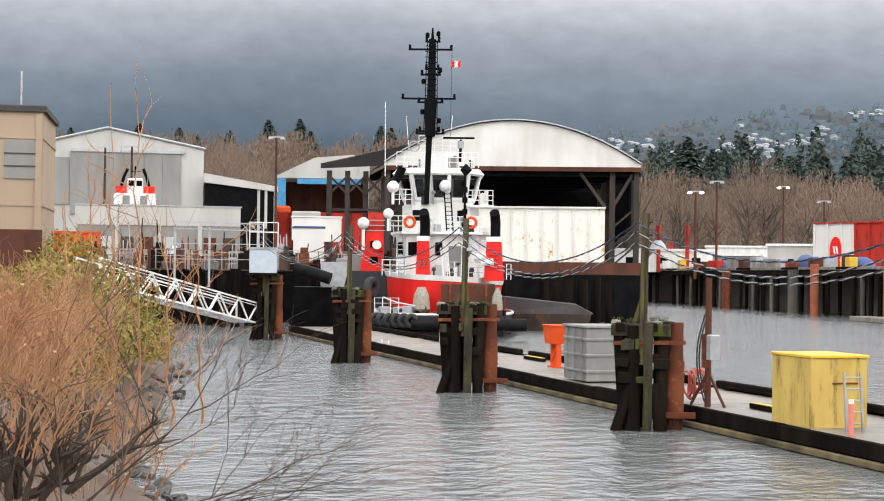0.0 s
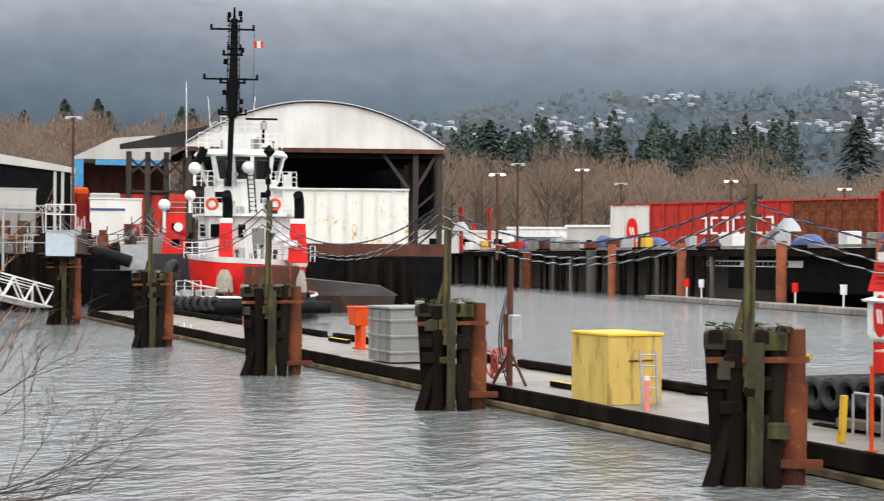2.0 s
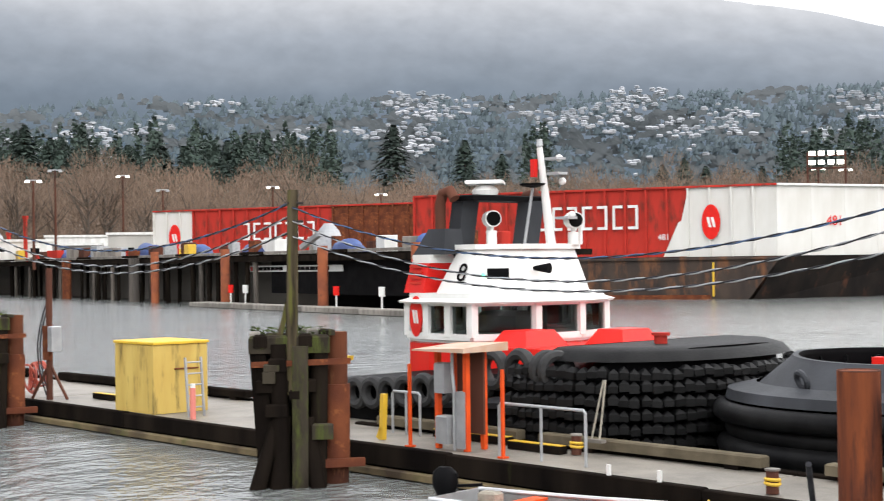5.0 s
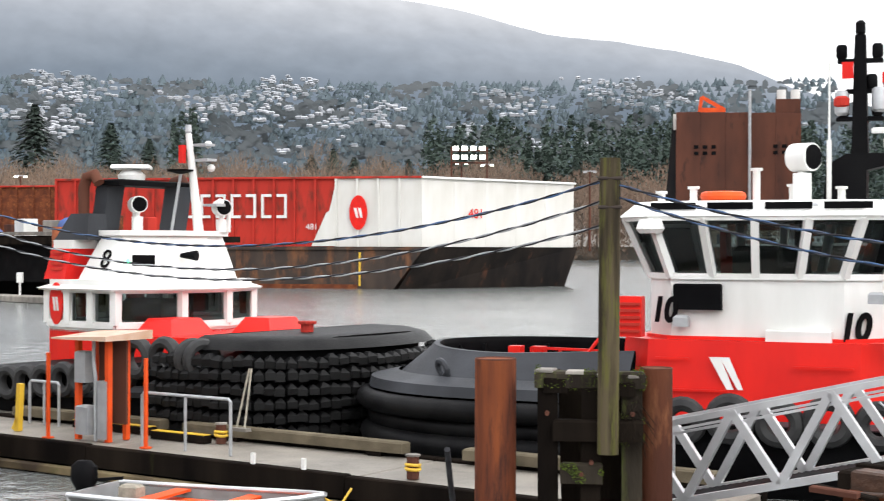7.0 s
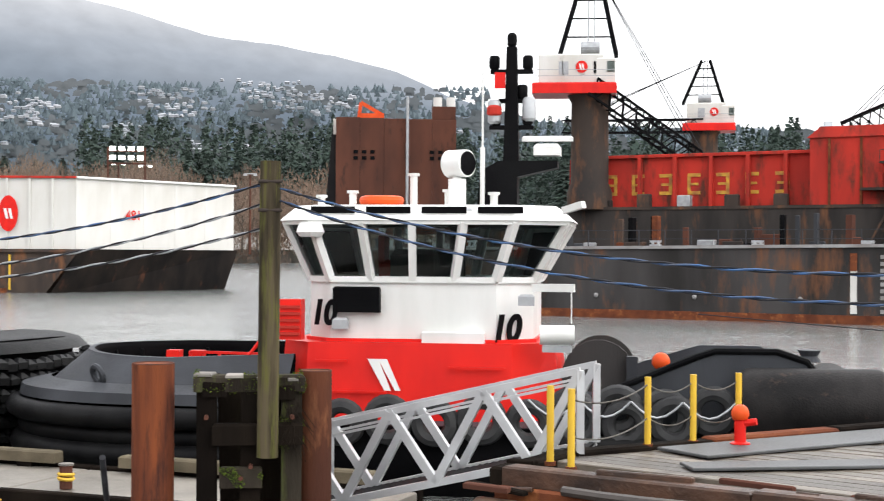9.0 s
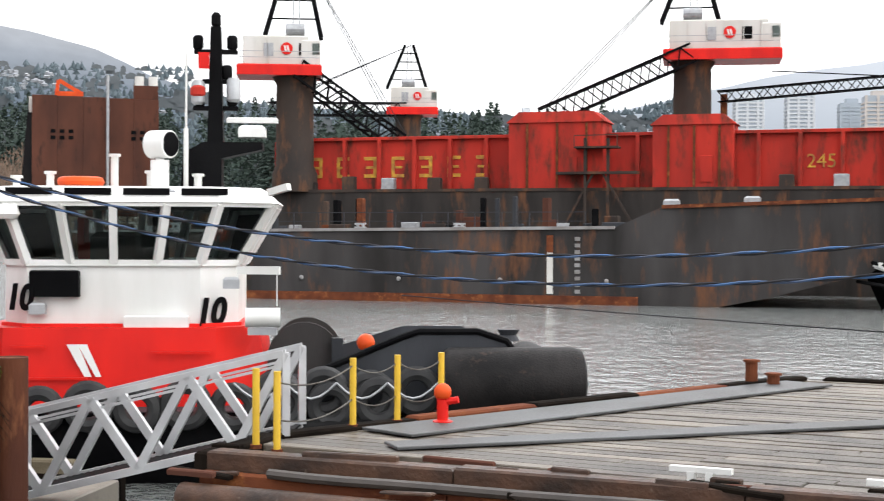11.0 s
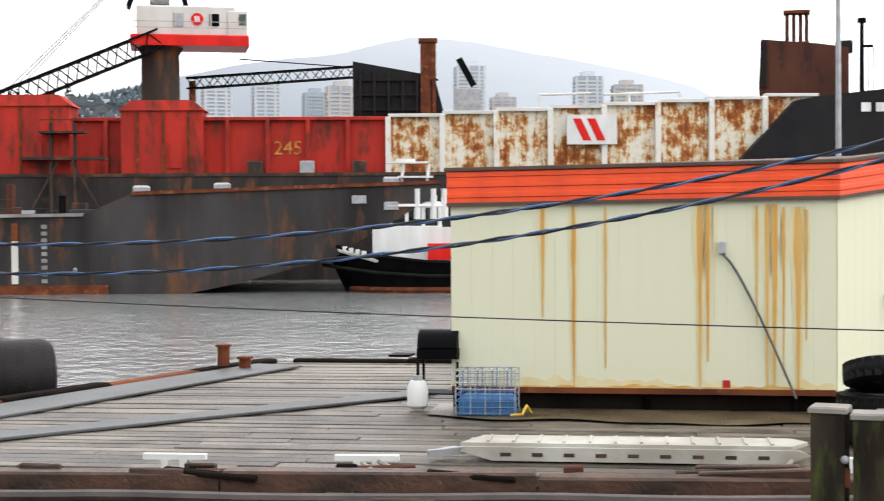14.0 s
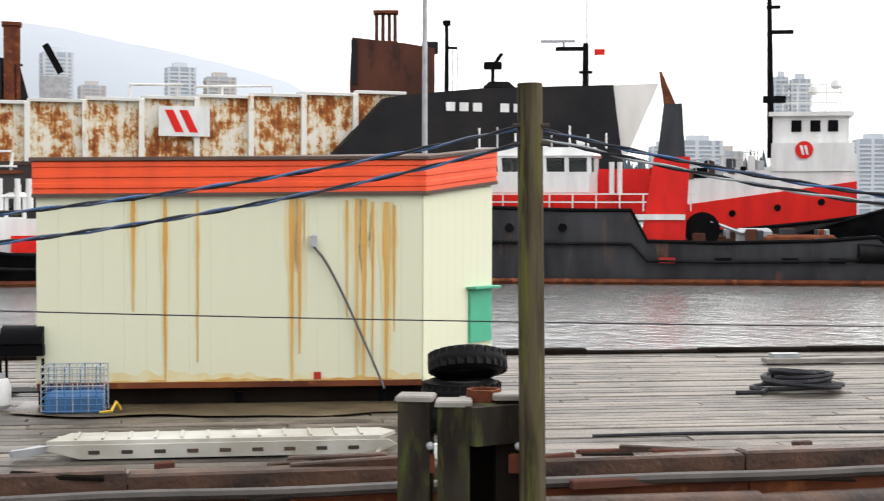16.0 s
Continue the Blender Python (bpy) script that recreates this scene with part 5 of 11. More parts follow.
    highp = [(4.55, 1.75), (5.2, 1.0), (8.85, 1.0), (9.72, 1.75), (9.72, 4.05), (8.85, 4.8), (5.2, 4.8), (4.55, 4.05)]
    w = wheelhouse(t, lowp, highp, 3.74, 4.78, (1, 4, 1, 3, 1, 4, 1, 2), roof_over=0.12, roof_h=0.3)
    for i in range(4):
        part("roof_window", Form().box(5.6 + i * 1.0, 0.98, 4.92, 0.8, 0.02, 0.12), BLACK, w)
    part("roof_wing", Form().beam((9.7, 1.2, 4.98), (10.05, 1.0, 5.08), 0.14, 0.12), WHITE, w)
    writing("10", 0.62, BLACK, wh, pose(5.36, 1.30, 3.12, 90, 0, -32), "number", shear=0.2, bold=0.022)
    writing("10", 0.66, BLACK, wh, pose(8.66, 1.38, 2.86, 90, 0, 44), "number", shear=0.2, bold=0.022)
    part("screen_box", Form().box(6.0, 1.2, 3.15, 0.85, 0.16, 0.46, bevel=0.03), BLACK, wh)
    part("locker", Form().box(7.75, 1.22, 2.56, 1.12, 0.18, 0.26, bevel=0.02), WHITE, wh)
    for x, z in ((5.72, 2.85), (9.05, 3.3), (7.95, 4.83)):
        part("floodlight", Form().box(x, 1.15, z, 0.28, 0.16, 0.2, bevel=0.04), GALV, wh)
    part("canopy_lamp", Form().turn((5.2, 0.95, 4.5), [(0.2, 0), (0.26, 0.08), (0.2, 0.25)], 14), WHITE, w)
    # roof gear
    part("life_ring", Form().ring((6.3, 2.0, 5.18), (0, 0, 1), 0.33, 0.09, 22, 8), ORANGE, t, "orange lifebuoy", smooth=True)
    searchlight(t, 7.7, 2.0, 5.08)
    for x, h in ((5.7, 0.28), (6.85, 0.6), (7.5, 0.3), (8.35, 0.25), (5.1, 0.2)):
        part("roof_vent", Form().tube((x, 2.3, 5.05), (x, 2.3, 5.05 + h), 0.07, n=10).tube((x, 2.3, 5.05 + h), (x, 2.3, 5.1 + h), 0.11, n=10), WHITE, t, smooth=True)
    part("antenna", Form().tube((8.1, 2.6, 5.05), (8.1, 2.6, 7.6), 0.02, n=6).tube((8.1, 2.6, 5.05), (8.1, 2.6, 6.2), 0.045, n=8), WHITE, t)
    part("mast_base", Form().loft([[(x, y, z) for x, z in ((8.0, 5.05), (8.05, 5.75), (8.4, 5.95), (9.5, 5.95), (9.5, 5.82), (8.75, 5.65), (8.75, 5.05))] for y in (2.6, 3.1)]), BLACK, t)
    navigation_mast(t, 8.62, 2.85, 5.8, 8.1, BLACK, ((6.55, 0.42, (-0.3, 0.3)), (7.6, 0.4, (-0.33, 0.3)), (7.05, 0.25, (0.2,))), 0.3)
    for lx, lz in ((8.95, 6.7), (8.3, 6.65)):
        part("mast_lantern", Form().turn((lx, 2.8, lz), [(0.08, 0), (0.13, 0.05), (0.13, 0.4), (0.09, 0.45)], 12), GALV, t, smooth=True)
    part("red_lantern", Form().turn((8.3, 2.75, 6.8), [(0.09, 0), (0.14, 0.03), (0.14, 0.16), (0.09, 0.2)], 12), OLDRED, t)
    part("pennant", Form().box(8.42, 2.6, 7.3, 0.2, 0.02, 0.3), RED, t)
    part("radar", Form().box(9.3, 2.8, 6.05, 0.5, 0.4, 0.22, bevel=0.06).box(9.3, 2.8, 6.32, 0.95, 0.16, 0.1, bevel=0.03), WHITE, t, "white radar scanner")
    # aft gear: raft canister, winch with rope, bracket
    part("life_raft", Form().tube((9.3, 1.0, 2.8), (9.9, 1.05, 2.8), 0.17, n=16), WHITE, t, "white life raft canister", smooth=True)
    part("raft_cradle", Form().box(9.6, 1.05, 2.5, 0.5, 0.3, 0.12), GALV, t)
    part("davit", Form().beam((9.15, 1.2, 3.62), (9.9, 1.0, 3.62), 0.09, 0.14).beam((9.85, 1.0, 3.0), (9.85, 1.0, 3.6), 0.02), WHITE, t)
    wn_ = part("tow_winch", Form().tube((10.3, 1.9, 2.02), (10.3, 3.4, 2.02), 0.42, n=22), ROPE, t, "tow winch with pale rope", smooth=True)
    for y in (1.8, 3.45):
        part("flange", Form().tube((10.3, y, 2.02), (10.3, y + 0.08, 2.02), 0.66, n=26), HULLGREY, wn_)
    part("winch_frame", Form().box(10.3, 2.65, 1.25, 1.4, 2.0, 0.5, bevel=0.05).beam((10.9, 1.7, 1.3), (10.9, 1.7, 2.4), 0.2), GREY, wn_)
    part("buoy", Form().sphere((11.4, 1.2, 2.35), 0.16), ORANGE, t, smooth=True)
    part("capstan", Form().turn((13.9, 1.0, 2.4), [(0.2, 0), (0.14, 0.1), (0.2, 0.2)], 14), GREY, t)
    # red gear on the fore deck
    f = Form()
    for z in (1.75, 2.05, 2.35):
        f.beam((2.7, 1.9, z), (4.5, 1.5, z), 0.05)
    for x in (2.7, 3.3, 3.9, 4.45):
        f.beam((x, 1.9 - (x - 2.7) * 0.22, 1.26), (x, 1.9 - (x - 2.7) * 0.22, 2.36), 0.05)
    part("deck_rail", f, RED, t)
    part("towing_bitt", Form().box(2.3, 2.2, 1.26, 0.25, 0.25, 1.1).box(2.75, 2.2, 1.26, 0.25, 0.25, 1.1).box(2.5, 2.2, 1.95, 0.9, 0.2, 0.15), RED, t)
    part("bent_rail", Form().line([(4.25, 1.1, 1.3), (4.0, 1.1, 2.3), (4.35, 1.1, 2.75)], 0.035, 8), RED, t)
    return t


build_tug_ten()


def build_tug_eight():
    o = dock(0, 2.9)
    t = thing("harbour_tug", pose(o[0], o[1], 0, 0, 0, -23.5), "small red and white tug numbered eight with tyre-covered bow", "tugboat")
    B, TIP = 6.4, -5.65

    def plan(inset, x0=-18.0):
        pts, n = [], 14
        for i in range(n + 1):
            a = -math.pi / 2 + math.pi * i / n
            pts.append((TIP - 2.6 + (2.6 - inset) * max(math.cos(a), 0) ** 0.7, B / 2 + (B / 2 - inset) * math.sin(a)))
        return pts + [(x0 + 0.6, B - inset), (x0 + inset, B - 0.8), (x0 + inset, 0.8), (x0 + 0.6, inset)]

    def sheer(x):
        return 1.25 + 1.2 * max(0.0, (x + 11.0) / 5.0) ** 1.3 if x < -6 else 2.45
    part("hull", Form().loft([[(x, y, z if z < 1 else sheer(x)) for x, y in plan(i)] for i, z in ((0.9, -0.8), (0.4, 0.2), (0.25, 0.8), (0.25, 1.1))]), BLACK, t, smooth=True)
    part("side_stripe", Form().line([(x, 0.18, 1.12 + 0.05 * (x + 12)) for x in (-12, -10, -8.8)], 0.14, 6), GREY, t, smooth=True)
    for i in range(12):
        tyre(t, pose(-16.9 + i * 0.6, 0.1, 1.12 + 0.004 * i * i, 3, 10 * (i % 3) - 8, 4 * (i % 2)), 0.40, 0.12)
    for i, (x, z) in enumerate(((-9.7, 1.95), (-8.9, 1.98))):
        tyre(t, pose(x, -0.05, z, 4, 12 * i, -4), 0.46, 0.13)
    for x in (-8.25, -8.0):
        tyre(t, pose(x, 0.05, 2.0, 0, 0, 68), 0.42, 0.12)
    # bow pudding: packed rows of tyre pieces round the stem
    r = random.Random(3)
    for row in range(7):
        z = 0.42 + row * 0.27
        pl = plan(-0.12 - 0.14 * math.sin(row * 0.5))[:13]
        for (x1, y1), (x2, y2) in zip([(TIP - 3.4, pl[0][1])] + pl, pl):
            ln = math.hypot(x2 - x1, y2 - y1)
            if ln < 0.05:
                continue
            k = max(1, round(ln / 0.22))
            ang = math.degrees(math.atan2(y2 - y1, x2 - x1))
            for j in range(k):
                u = (j + 0.5) / k
                ob = part("tyre_piece", Form().box(0, 0, -0.15, ln / k * 0.97, 0.3, r.uniform(0.2, 0.24), bevel=0.09), RUBBER, t)
                ob.matrix_basis = pose(x1 + (x2 - x1) * u, y1 + (y2 - y1) * u, z + r.uniform(-0.03, 0.03), r.uniform(-8, 8), r.uniform(-5, 5), ang + r.uniform(-6, 6))
    part("bow_top", Form().loft([[(x, y, z) for x, y in plan(i)[:15]] for i, z in ((-0.05, 2.2), (0.12, 2.38), (0.4, 2.46), (0.9, 2.45))]), RUBBER, t, smooth=True)
    part("bow_bitt", Form().tube((-7.4, 2.6, 2.4), (-7.4, 2.6, 2.66), 0.14, n=12).tube((-7.4, 2.6, 2.62), (-7.4, 2.6, 2.68), 0.2, n=12), OLDRED, t)
    part("stern_rail", Form().beam((-18.0, 0.5, 1.9), (-15.2, 0.5, 1.95), 0.1), YELLOW, t)
    # red lower house and trunk
    house = [(-14.1, 1.4), (-13.2, 1.2), (-11.7, 1.2), (-10.95, 2.5), (-10.8, 3.8), (-11.3, 5.2), (-14.1, 5.2)]
    part("deckhouse", Form().prism(house, 1.2, 2.36), RED, t, "red painted deckhouse")
    part("trunk", Form().prism([(-11.6, 0.9), (-9.4, 1.1), (-8.7, 2.0), (-8.7, 4.3), (-9.4, 5.2), (-11.6, 5.4)], 1.4, 2.32), RED, t)
    for x, y in ((-10.6, 1.9), (-9.3, 3.6)):
        part("skylight", Form().prism([(x - 0.6, y - 0.7), (x + 0.6, y - 0.7), (x + 0.6, y + 0.7), (x - 0.6, y + 0.7)], 2.28, 2.68, [(x - 0.35, y - 0.45), (x + 0.35, y - 0.45), (x + 0.35, y + 0.45), (x - 0.35, y + 0.45)]), RED, t, "red hatch cover")
    part("rope_heap", Form().ring((-9.0, 2.6, 2.3), (0, 0, 1), 0.25, 0.07, 14, 6), ROPE, t, smooth=True)
    # white wheelhouse storey with glazed sides and front
    part("belt", Form().prism(house, 2.32, 2.5), WHITE, t)
    low = house
    wheelhouse(t, low, low, 2.5, 3.28, (1, 2, 1, 1, 1, 1, 2), bar=0.15, name="wheelhouse", roof_over=0.3, roof_h=0.12)
    part("quarter_panel", Form().prism([(-14.12, 1.38), (-13.18, 1.18), (-13.16, 1.26), (-14.1, 1.48)], 2.45, 3.3), WHITE, t)
    part("lintel", Form().prism(house, 3.28, 3.5), WHITE, t)
    part("upper_house", Form().prism([(-13.3, 1.55), (-12.0, 1.5), (-11.2, 2.5), (-11.05, 3.8), (-11.5, 4.9), (-13.3, 4.9)], 3.5, 4.5, [(-12.9, 1.9), (-12.2, 1.85), (-11.5, 2.6), (-11.35, 3.7), (-11.7, 4.6), (-12.9, 4.6)]), WHITE, t, "white sloping top house")
    part("top_rim", Form().prism([(-13.0, 1.8), (-12.15, 1.75), (-11.4, 2.55), (-11.25, 3.75), (-11.6, 4.7), (-13.0, 4.7)], 4.5, 4.62), WHITE, t)
    emblem(t, pose(-13.66, 1.24, 2.95, 90, 0, -12.5), 0.30, 1.6)
    writing("8", 0.62, BLACK, t, pose(-12.5, 1.64, 3.95, 70, 0, 0), "number")
    part("dark_window", Form().box(-11.72, 2.05, 3.82, 0.5, 0.1, 0.24, 51), BLACK, t)
    part("green_sidelight", Form().sphere((-11.9, 1.75, 3.92), 0.05, 8), GREENLAMP, t)
    part("horn", Form().tube((-11.25, 2.75, 4.05), (-10.85, 2.85, 4.05), 0.05, 0.12, n=12), BLACK, t)
    # funnels and arch
    part("funnel_casing", Form().prism([(-14.3, 1.4), (-13.5, 1.3), (-13.5, 2.2), (-14.3, 2.2)], 3.5, 4.4, [(-14.0, 1.45), (-13.3, 1.4), (-13.3, 2.1), (-14.0, 2.1)]), RED, t, "raked red funnel casing")
    part("funnel_band", Form().prism([(-14.0, 1.43), (-13.3, 1.37), (-13.3, 2.12), (-14.0, 2.12)], 4.2, 4.4), WHITE, t)
    for k in range(4):
        part("louvre", Form().box(-13.8, 1.36, 3.7 + k * 0.13, 0.4, 0.06, 0.06), OLDRED, t)
    part("funnel_top", Form().prism([(-14.0, 1.45), (-12.9, 1.45), (-12.9, 2.1), (-14.0, 2.1)], 4.4, 5.0, [(-13.5, 1.5), (-12.9, 1.5), (-12.9, 2.0), (-13.5, 2.0)]), GREY, t)
    for y in (1.8, 4.6):
        part("exhaust", Form().line([(-13.4, y, 4.9), (-13.4, y, 5.6), (-13.3, y, 5.85), (-13.05, y, 5.9), (-12.9, y, 5.7)], 0.13, 12), BROWNSTEEL, t, smooth=True)
    for x, y in ((-13.1, 2.3), (-12.6, 4.0)):
        part("arch_leg", Form().beam((x - 0.2, y, 4.4), (x + 0.05, y, 5.7), 0.5, 0.4), GREY, t)
    part("arch_top", Form().box(-12.8, 3.1, 5.65, 0.8, 2.3, 0.14, bevel=0.03), BLACK, t)
    part("radar", Form().turn((-12.95, 2.85, 5.8), [(0.3, 0), (0.32, 0.12), (0.2, 0.25)], 16).box(-12.95, 2.85, 6.07, 0.9, 0.7, 0.09, 40, bevel=0.03), WHITE, t, "white radar scanner")
    part("dish", Form().turn((-11.9, 3.4, 5.95), [(0.05, 0), (0.3, 0.06), (0.32, 0.1)], 16), BLACK, t)
    part("dish_post", Form().tube((-12.1, 3.3, 4.6), (-11.9, 3.4, 5.95), 0.035), GALV, t)
    searchlight(t, -12.6, 2.7, 4.6, 0.17, 0.35)
    searchlight(t, -11.5, 4.35, 4.6, 0.17, 0.3)
    for x, y, h in ((-13.0, 3.0, 0.8), (-11.5, 4.6, 0.7)):
        part("roof_pipe", Form().tube((x, y, 4.6), (x, y, 4.6 + h), 0.055), WHITE, t)
    m = part("mast", Form().tube((-11.65, 3.75, 4.55), (-11.75, 3.5, 6.9), 0.12, 0.07, 10), WHITE, t, smooth=True)
    for bx, by, bz in ((-11.5, 3.8, 6.25), (-11.5, 3.75, 6.6), (-11.4, 4.0, 5.2)):
        part("bracket", Form().box(bx, by, bz, 0.42, 0.32, 0.06), GALV, m)
    for x, y, z in ((-11.5, 3.9, 6.65), (-11.45, 3.95, 6.1), (-11.3, 4.1, 5.3)):
        part("mast_lamp", Form().sphere((x, y, z), 0.09, 10), WHITE, m)
    part("pennant", Form().box(-11.85, 3.4, 6.2, 0.12, 0.12, 0.42), RED, m)
    part("mast_light", Form().turn((-11.75, 3.5, 6.9), [(0.05, 0), (0.08, 0.04), (0.06, 0.2)], 8), GALV, m)
    return t


def glow_material(name, colour, strength):
    m = bpy.data.materials.new(name)
    m.use_nodes = True
    b = m.node_tree.nodes["Principled BSDF"]
    b.inputs["Base Color"].default_value = (*colour, 1)
    b.inputs["Emission Color"].default_value = (*colour, 1)
    b.inputs["Emission Strength"].default_value = strength
    return m


GREENLAMP = glow_material("green_sidelight_glow", (0.1, 0.8, 0.45), 3.0)
LAMPGLOW = glow_material("lit_lamp", (1.0, 0.97, 0.9), 4.0)
build_tug_eight()


def build_tug_mast():
    """The tall-masted tug moored at the float's far end, seen from astern."""
    x, y, _ = bearing(-49.9, 97)
    t = thing("harbour_tug", pose(x, y, 0, 0, 0, 49.9), "large red and white tug with tall black mast and funnels", "tugboat")

    def ring(w, y0, z, dip=0.0):
        return [(w * math.copysign(abs(math.cos(a)) ** 0.6, math.cos(a)), y0 + 11 + 11.5 * math.sin(a), z - dip * math.cos(a)) for a in [2 * math.pi * i / 28 for i in range(28)]]
    part("hull", Form().loft([ring(3.9, 0, -0.6), ring(4.7, -0.4, 0.6), ring(4.95, -0.6, 1.5)]), EASTGREY, t, "scuffed grey hull", smooth=True)
    part("sheer_line", Form().line(ring(5.0, -0.6, 1.55) + ring(5.0, -0.6, 1.55)[:1], 0.1, 6), SCUFFWHITE, t, smooth=True)
    part("fender_belt", Form().line(ring(5.0, -0.6, 0.75) + ring(5.0, -0.6, 0.75)[:1], 0.3, 8), RUBBER, t, smooth=True)
    part("fender_roll", Form().tube((-2.1, -1.4, 0.95), (5.4, -1.3, 0.95), 0.42, n=14), RUBBER, t, smooth=True)
    part("red_side", Form().loft([ring(4.1, 2.0, 1.5), ring(4.3, 2.0, 3.8, 0.3)]), RED, t, "red painted side", smooth=True)
    part("white_bulwark", Form().loft([ring(4.35, 1.95, 3.75, 0.3), ring(4.45, 1.9, 4.1, 0.3)]), WHITE, t, smooth=True)
    part("pipe_line", Form().line([(-4.15, 3, 2.6), (-3.2, 1.2, 2.3), (-1.9, 0.1, 2.1)], 0.05, 6), WHITE, t)
    part("recess", Form().box(1.6, 1.3, 1.7, 3.6, 2.0, 1.9, bevel=0.05), BROWNSTEEL, t, "rusty brown towing recess")
    for k in range(3):
        part("recess_bar", Form().box(0.4 + k * 1.2, 0.26, 1.7, 0.16, 0.12, 1.9), RUST, t)
    for x, w in ((-1.5, 1.0), (3.5, 0.7)):
        part("rope_hank", Form().turn((x, 0.5, 1.6), [(0.3 * w, 0), (0.6 * w, 0.3), (0.5 * w, 1.2), (0.25 * w, 1.75)], 12), ROPE, t)
    # low stern deck with gear
    r = random.Random(5)
    for k in range(26):
        gx, gy = r.uniform(-4.2, 4.2), r.uniform(-0.1, 0.8)
        part("deck_gear", Form().box(gx, gy, 1.5, r.uniform(0.15, 0.7), 0.4, r.uniform(0.2, 0.7), r.uniform(-30, 30), bevel=0.04), r.choice((GALV, RUST, BLACK, ORANGE, GREY, BROWNSTEEL)), t)
    for k in range(6):
        tyre(t, pose(-4.6 + k * 0.5, -0.3 - 0.25 * k, 1.15, 0, 0, 50 - 8 * k), 0.5, 0.17)
    # storeys
    h1 = part("lower_house", Form().prism([(-3.4, 6), (-2.6, 3.6), (2.2, 3.6), (3.6, 6), (3.6, 12), (-3.4, 12)], 4.0, 7.0), WHITE, t, "white lower deckhouse")
    for x, y, w in ((-2.9, 4.4, 0.7), (-2.2, 3.55, 0.6), (-0.4, 3.55, 0.5)):
        part("window", Form().box(x, y, 5.5, w, 0.12, 0.9, 0, bevel=0.04), BLACK, h1)
    part("door", Form().box(0.7, 3.56, 4.2, 0.85, 0.1, 1.95), GREYPANEL, h1)
    part("deck_edge", Form().prism([(-3.8, 6), (-2.9, 3.0), (2.6, 3.0), (4.0, 6), (4.0, 12.2), (-3.8, 12.2)], 6.95, 7.12), WHITE, t)
    h2 = part("middle_house", Form().prism([(-3.0, 6), (-2.3, 4.6), (1.7, 4.6), (2.4, 6), (2.4, 11), (-3.0, 11)], 7.1, 9.0), WHITE, t)
    for x in (-2.0, 1.1):
        part("window", Form().box(x, 4.55, 7.9, 0.5, 0.1, 0.75, bevel=0.03), BLACK, h2)
    lowp = [(-2.9, 6.2), (-2.1, 5.0), (1.4, 5.0), (2.0, 6.2), (2.0, 9.0), (-2.9, 9.0)]
    highp = [(-3.4, 6.0), (-2.4, 4.7), (1.6, 4.7), (2.4, 6.0), (2.4, 9.2), (-3.4, 9.2)]
    part("bridge_front", Form().prism(lowp, 9.0, 9.45), WHITE, t)
    wheelhouse(t, lowp, highp, 9.45, 11.2, (1, 3, 1, 2, 3, 2), bar=0.2, roof_over=0.35, roof_h=0.4)
    part("upper_cabin", Form().prism([(-2.0, 6.0), (1.0, 6.0), (1.0, 8.2), (-2.0, 8.2)], 11.6, 12.9, [(-1.7, 6.2), (0.7, 6.2), (0.7, 8.0), (-1.7, 8.0)]), WHITE, t, "white cabin above the bridge")
    part("ring_aerial", Form().ring((-2.2, 5.0, 13.1), (0, 1, 0), 0.35, 0.06, 16, 6), GALV, t)
    # rails on every deck, broken up by gaps
    for z0, xa, xb, y0, posts in ((7.12, -3.7, -0.6, 3.05, 7), (7.12, 0.4, 3.9, 3.05, 7), (4.1, -4.2, -2.1, 2.0, 5), (4.0, 0.2, 2.6, 1.8, 6), (3.9, 4.2, 4.5, 2.0, 2), (11.65, -3.4, -0.6, 4.9, 6), (11.65, -0.2, 2.3, 4.9, 6), (12.9, -1.9, 0.9, 6.1, 6), (9.0, -3.6, -2.3, 4.3, 4), (9.0, 1.4, 3.3, 4.3, 5), (1.55, -4.6, -3.0, 0.2, 4)):
        f = Form()
        for z in (0.36, 0.7, 1.05):
            f.beam((xa, y0, z0 + z), (xb, y0, z0 + z), 0.05)
        part("guard_rail", f, WHITE if z0 > 4 else GALV, t)
        for i in range(posts):
            px = xa + (xb - xa) * i / (posts - 1)
            part("rail_post", Form().beam((px, y0, z0), (px, y0, z0 + 1.07), 0.055), WHITE, t)
    part("bridge_wing", Form().prism([(1.4, 4.2), (3.4, 4.2), (3.4, 6.0), (1.4, 6.0)], 8.9, 9.02), WHITE, t)
    # funnels with black exhausts
    for x, w0, w1 in ((-1.45, 0.5, 0.4), (3.35, 0.68, 0.5)):
        fu = part("funnel", Form().prism([(x - w0, 2.0), (x + w0, 2.0), (x + w0, 3.4), (x - w0, 3.4)], 3.8, 6.45, [(x - w1, 2.1), (x + w1, 2.1), (x + w1, 3.3), (x - w1, 3.3)]), RED, t, "red tapered funnel with black top")
        part("white_band", Form().box(x, 2.7, 6.45, 2 * w1 + 0.06, 1.3, 0.34), WHITE, fu)
        part("exhaust", Form().line([(x + 0.1, 2.7, 6.8), (x + 0.1, 2.7, 7.7), (x + 0.06, 2.55, 8.2), (x, 2.3, 8.42)], 0.34, 14), BLACK, fu, smooth=True)
        for k in range(4):
            part("louvre", Form().box(x, 2.02 + k * 0.005, 4.6 + k * 0.3, w1 * 1.4, 0.08, 0.07), OLDRED, fu)
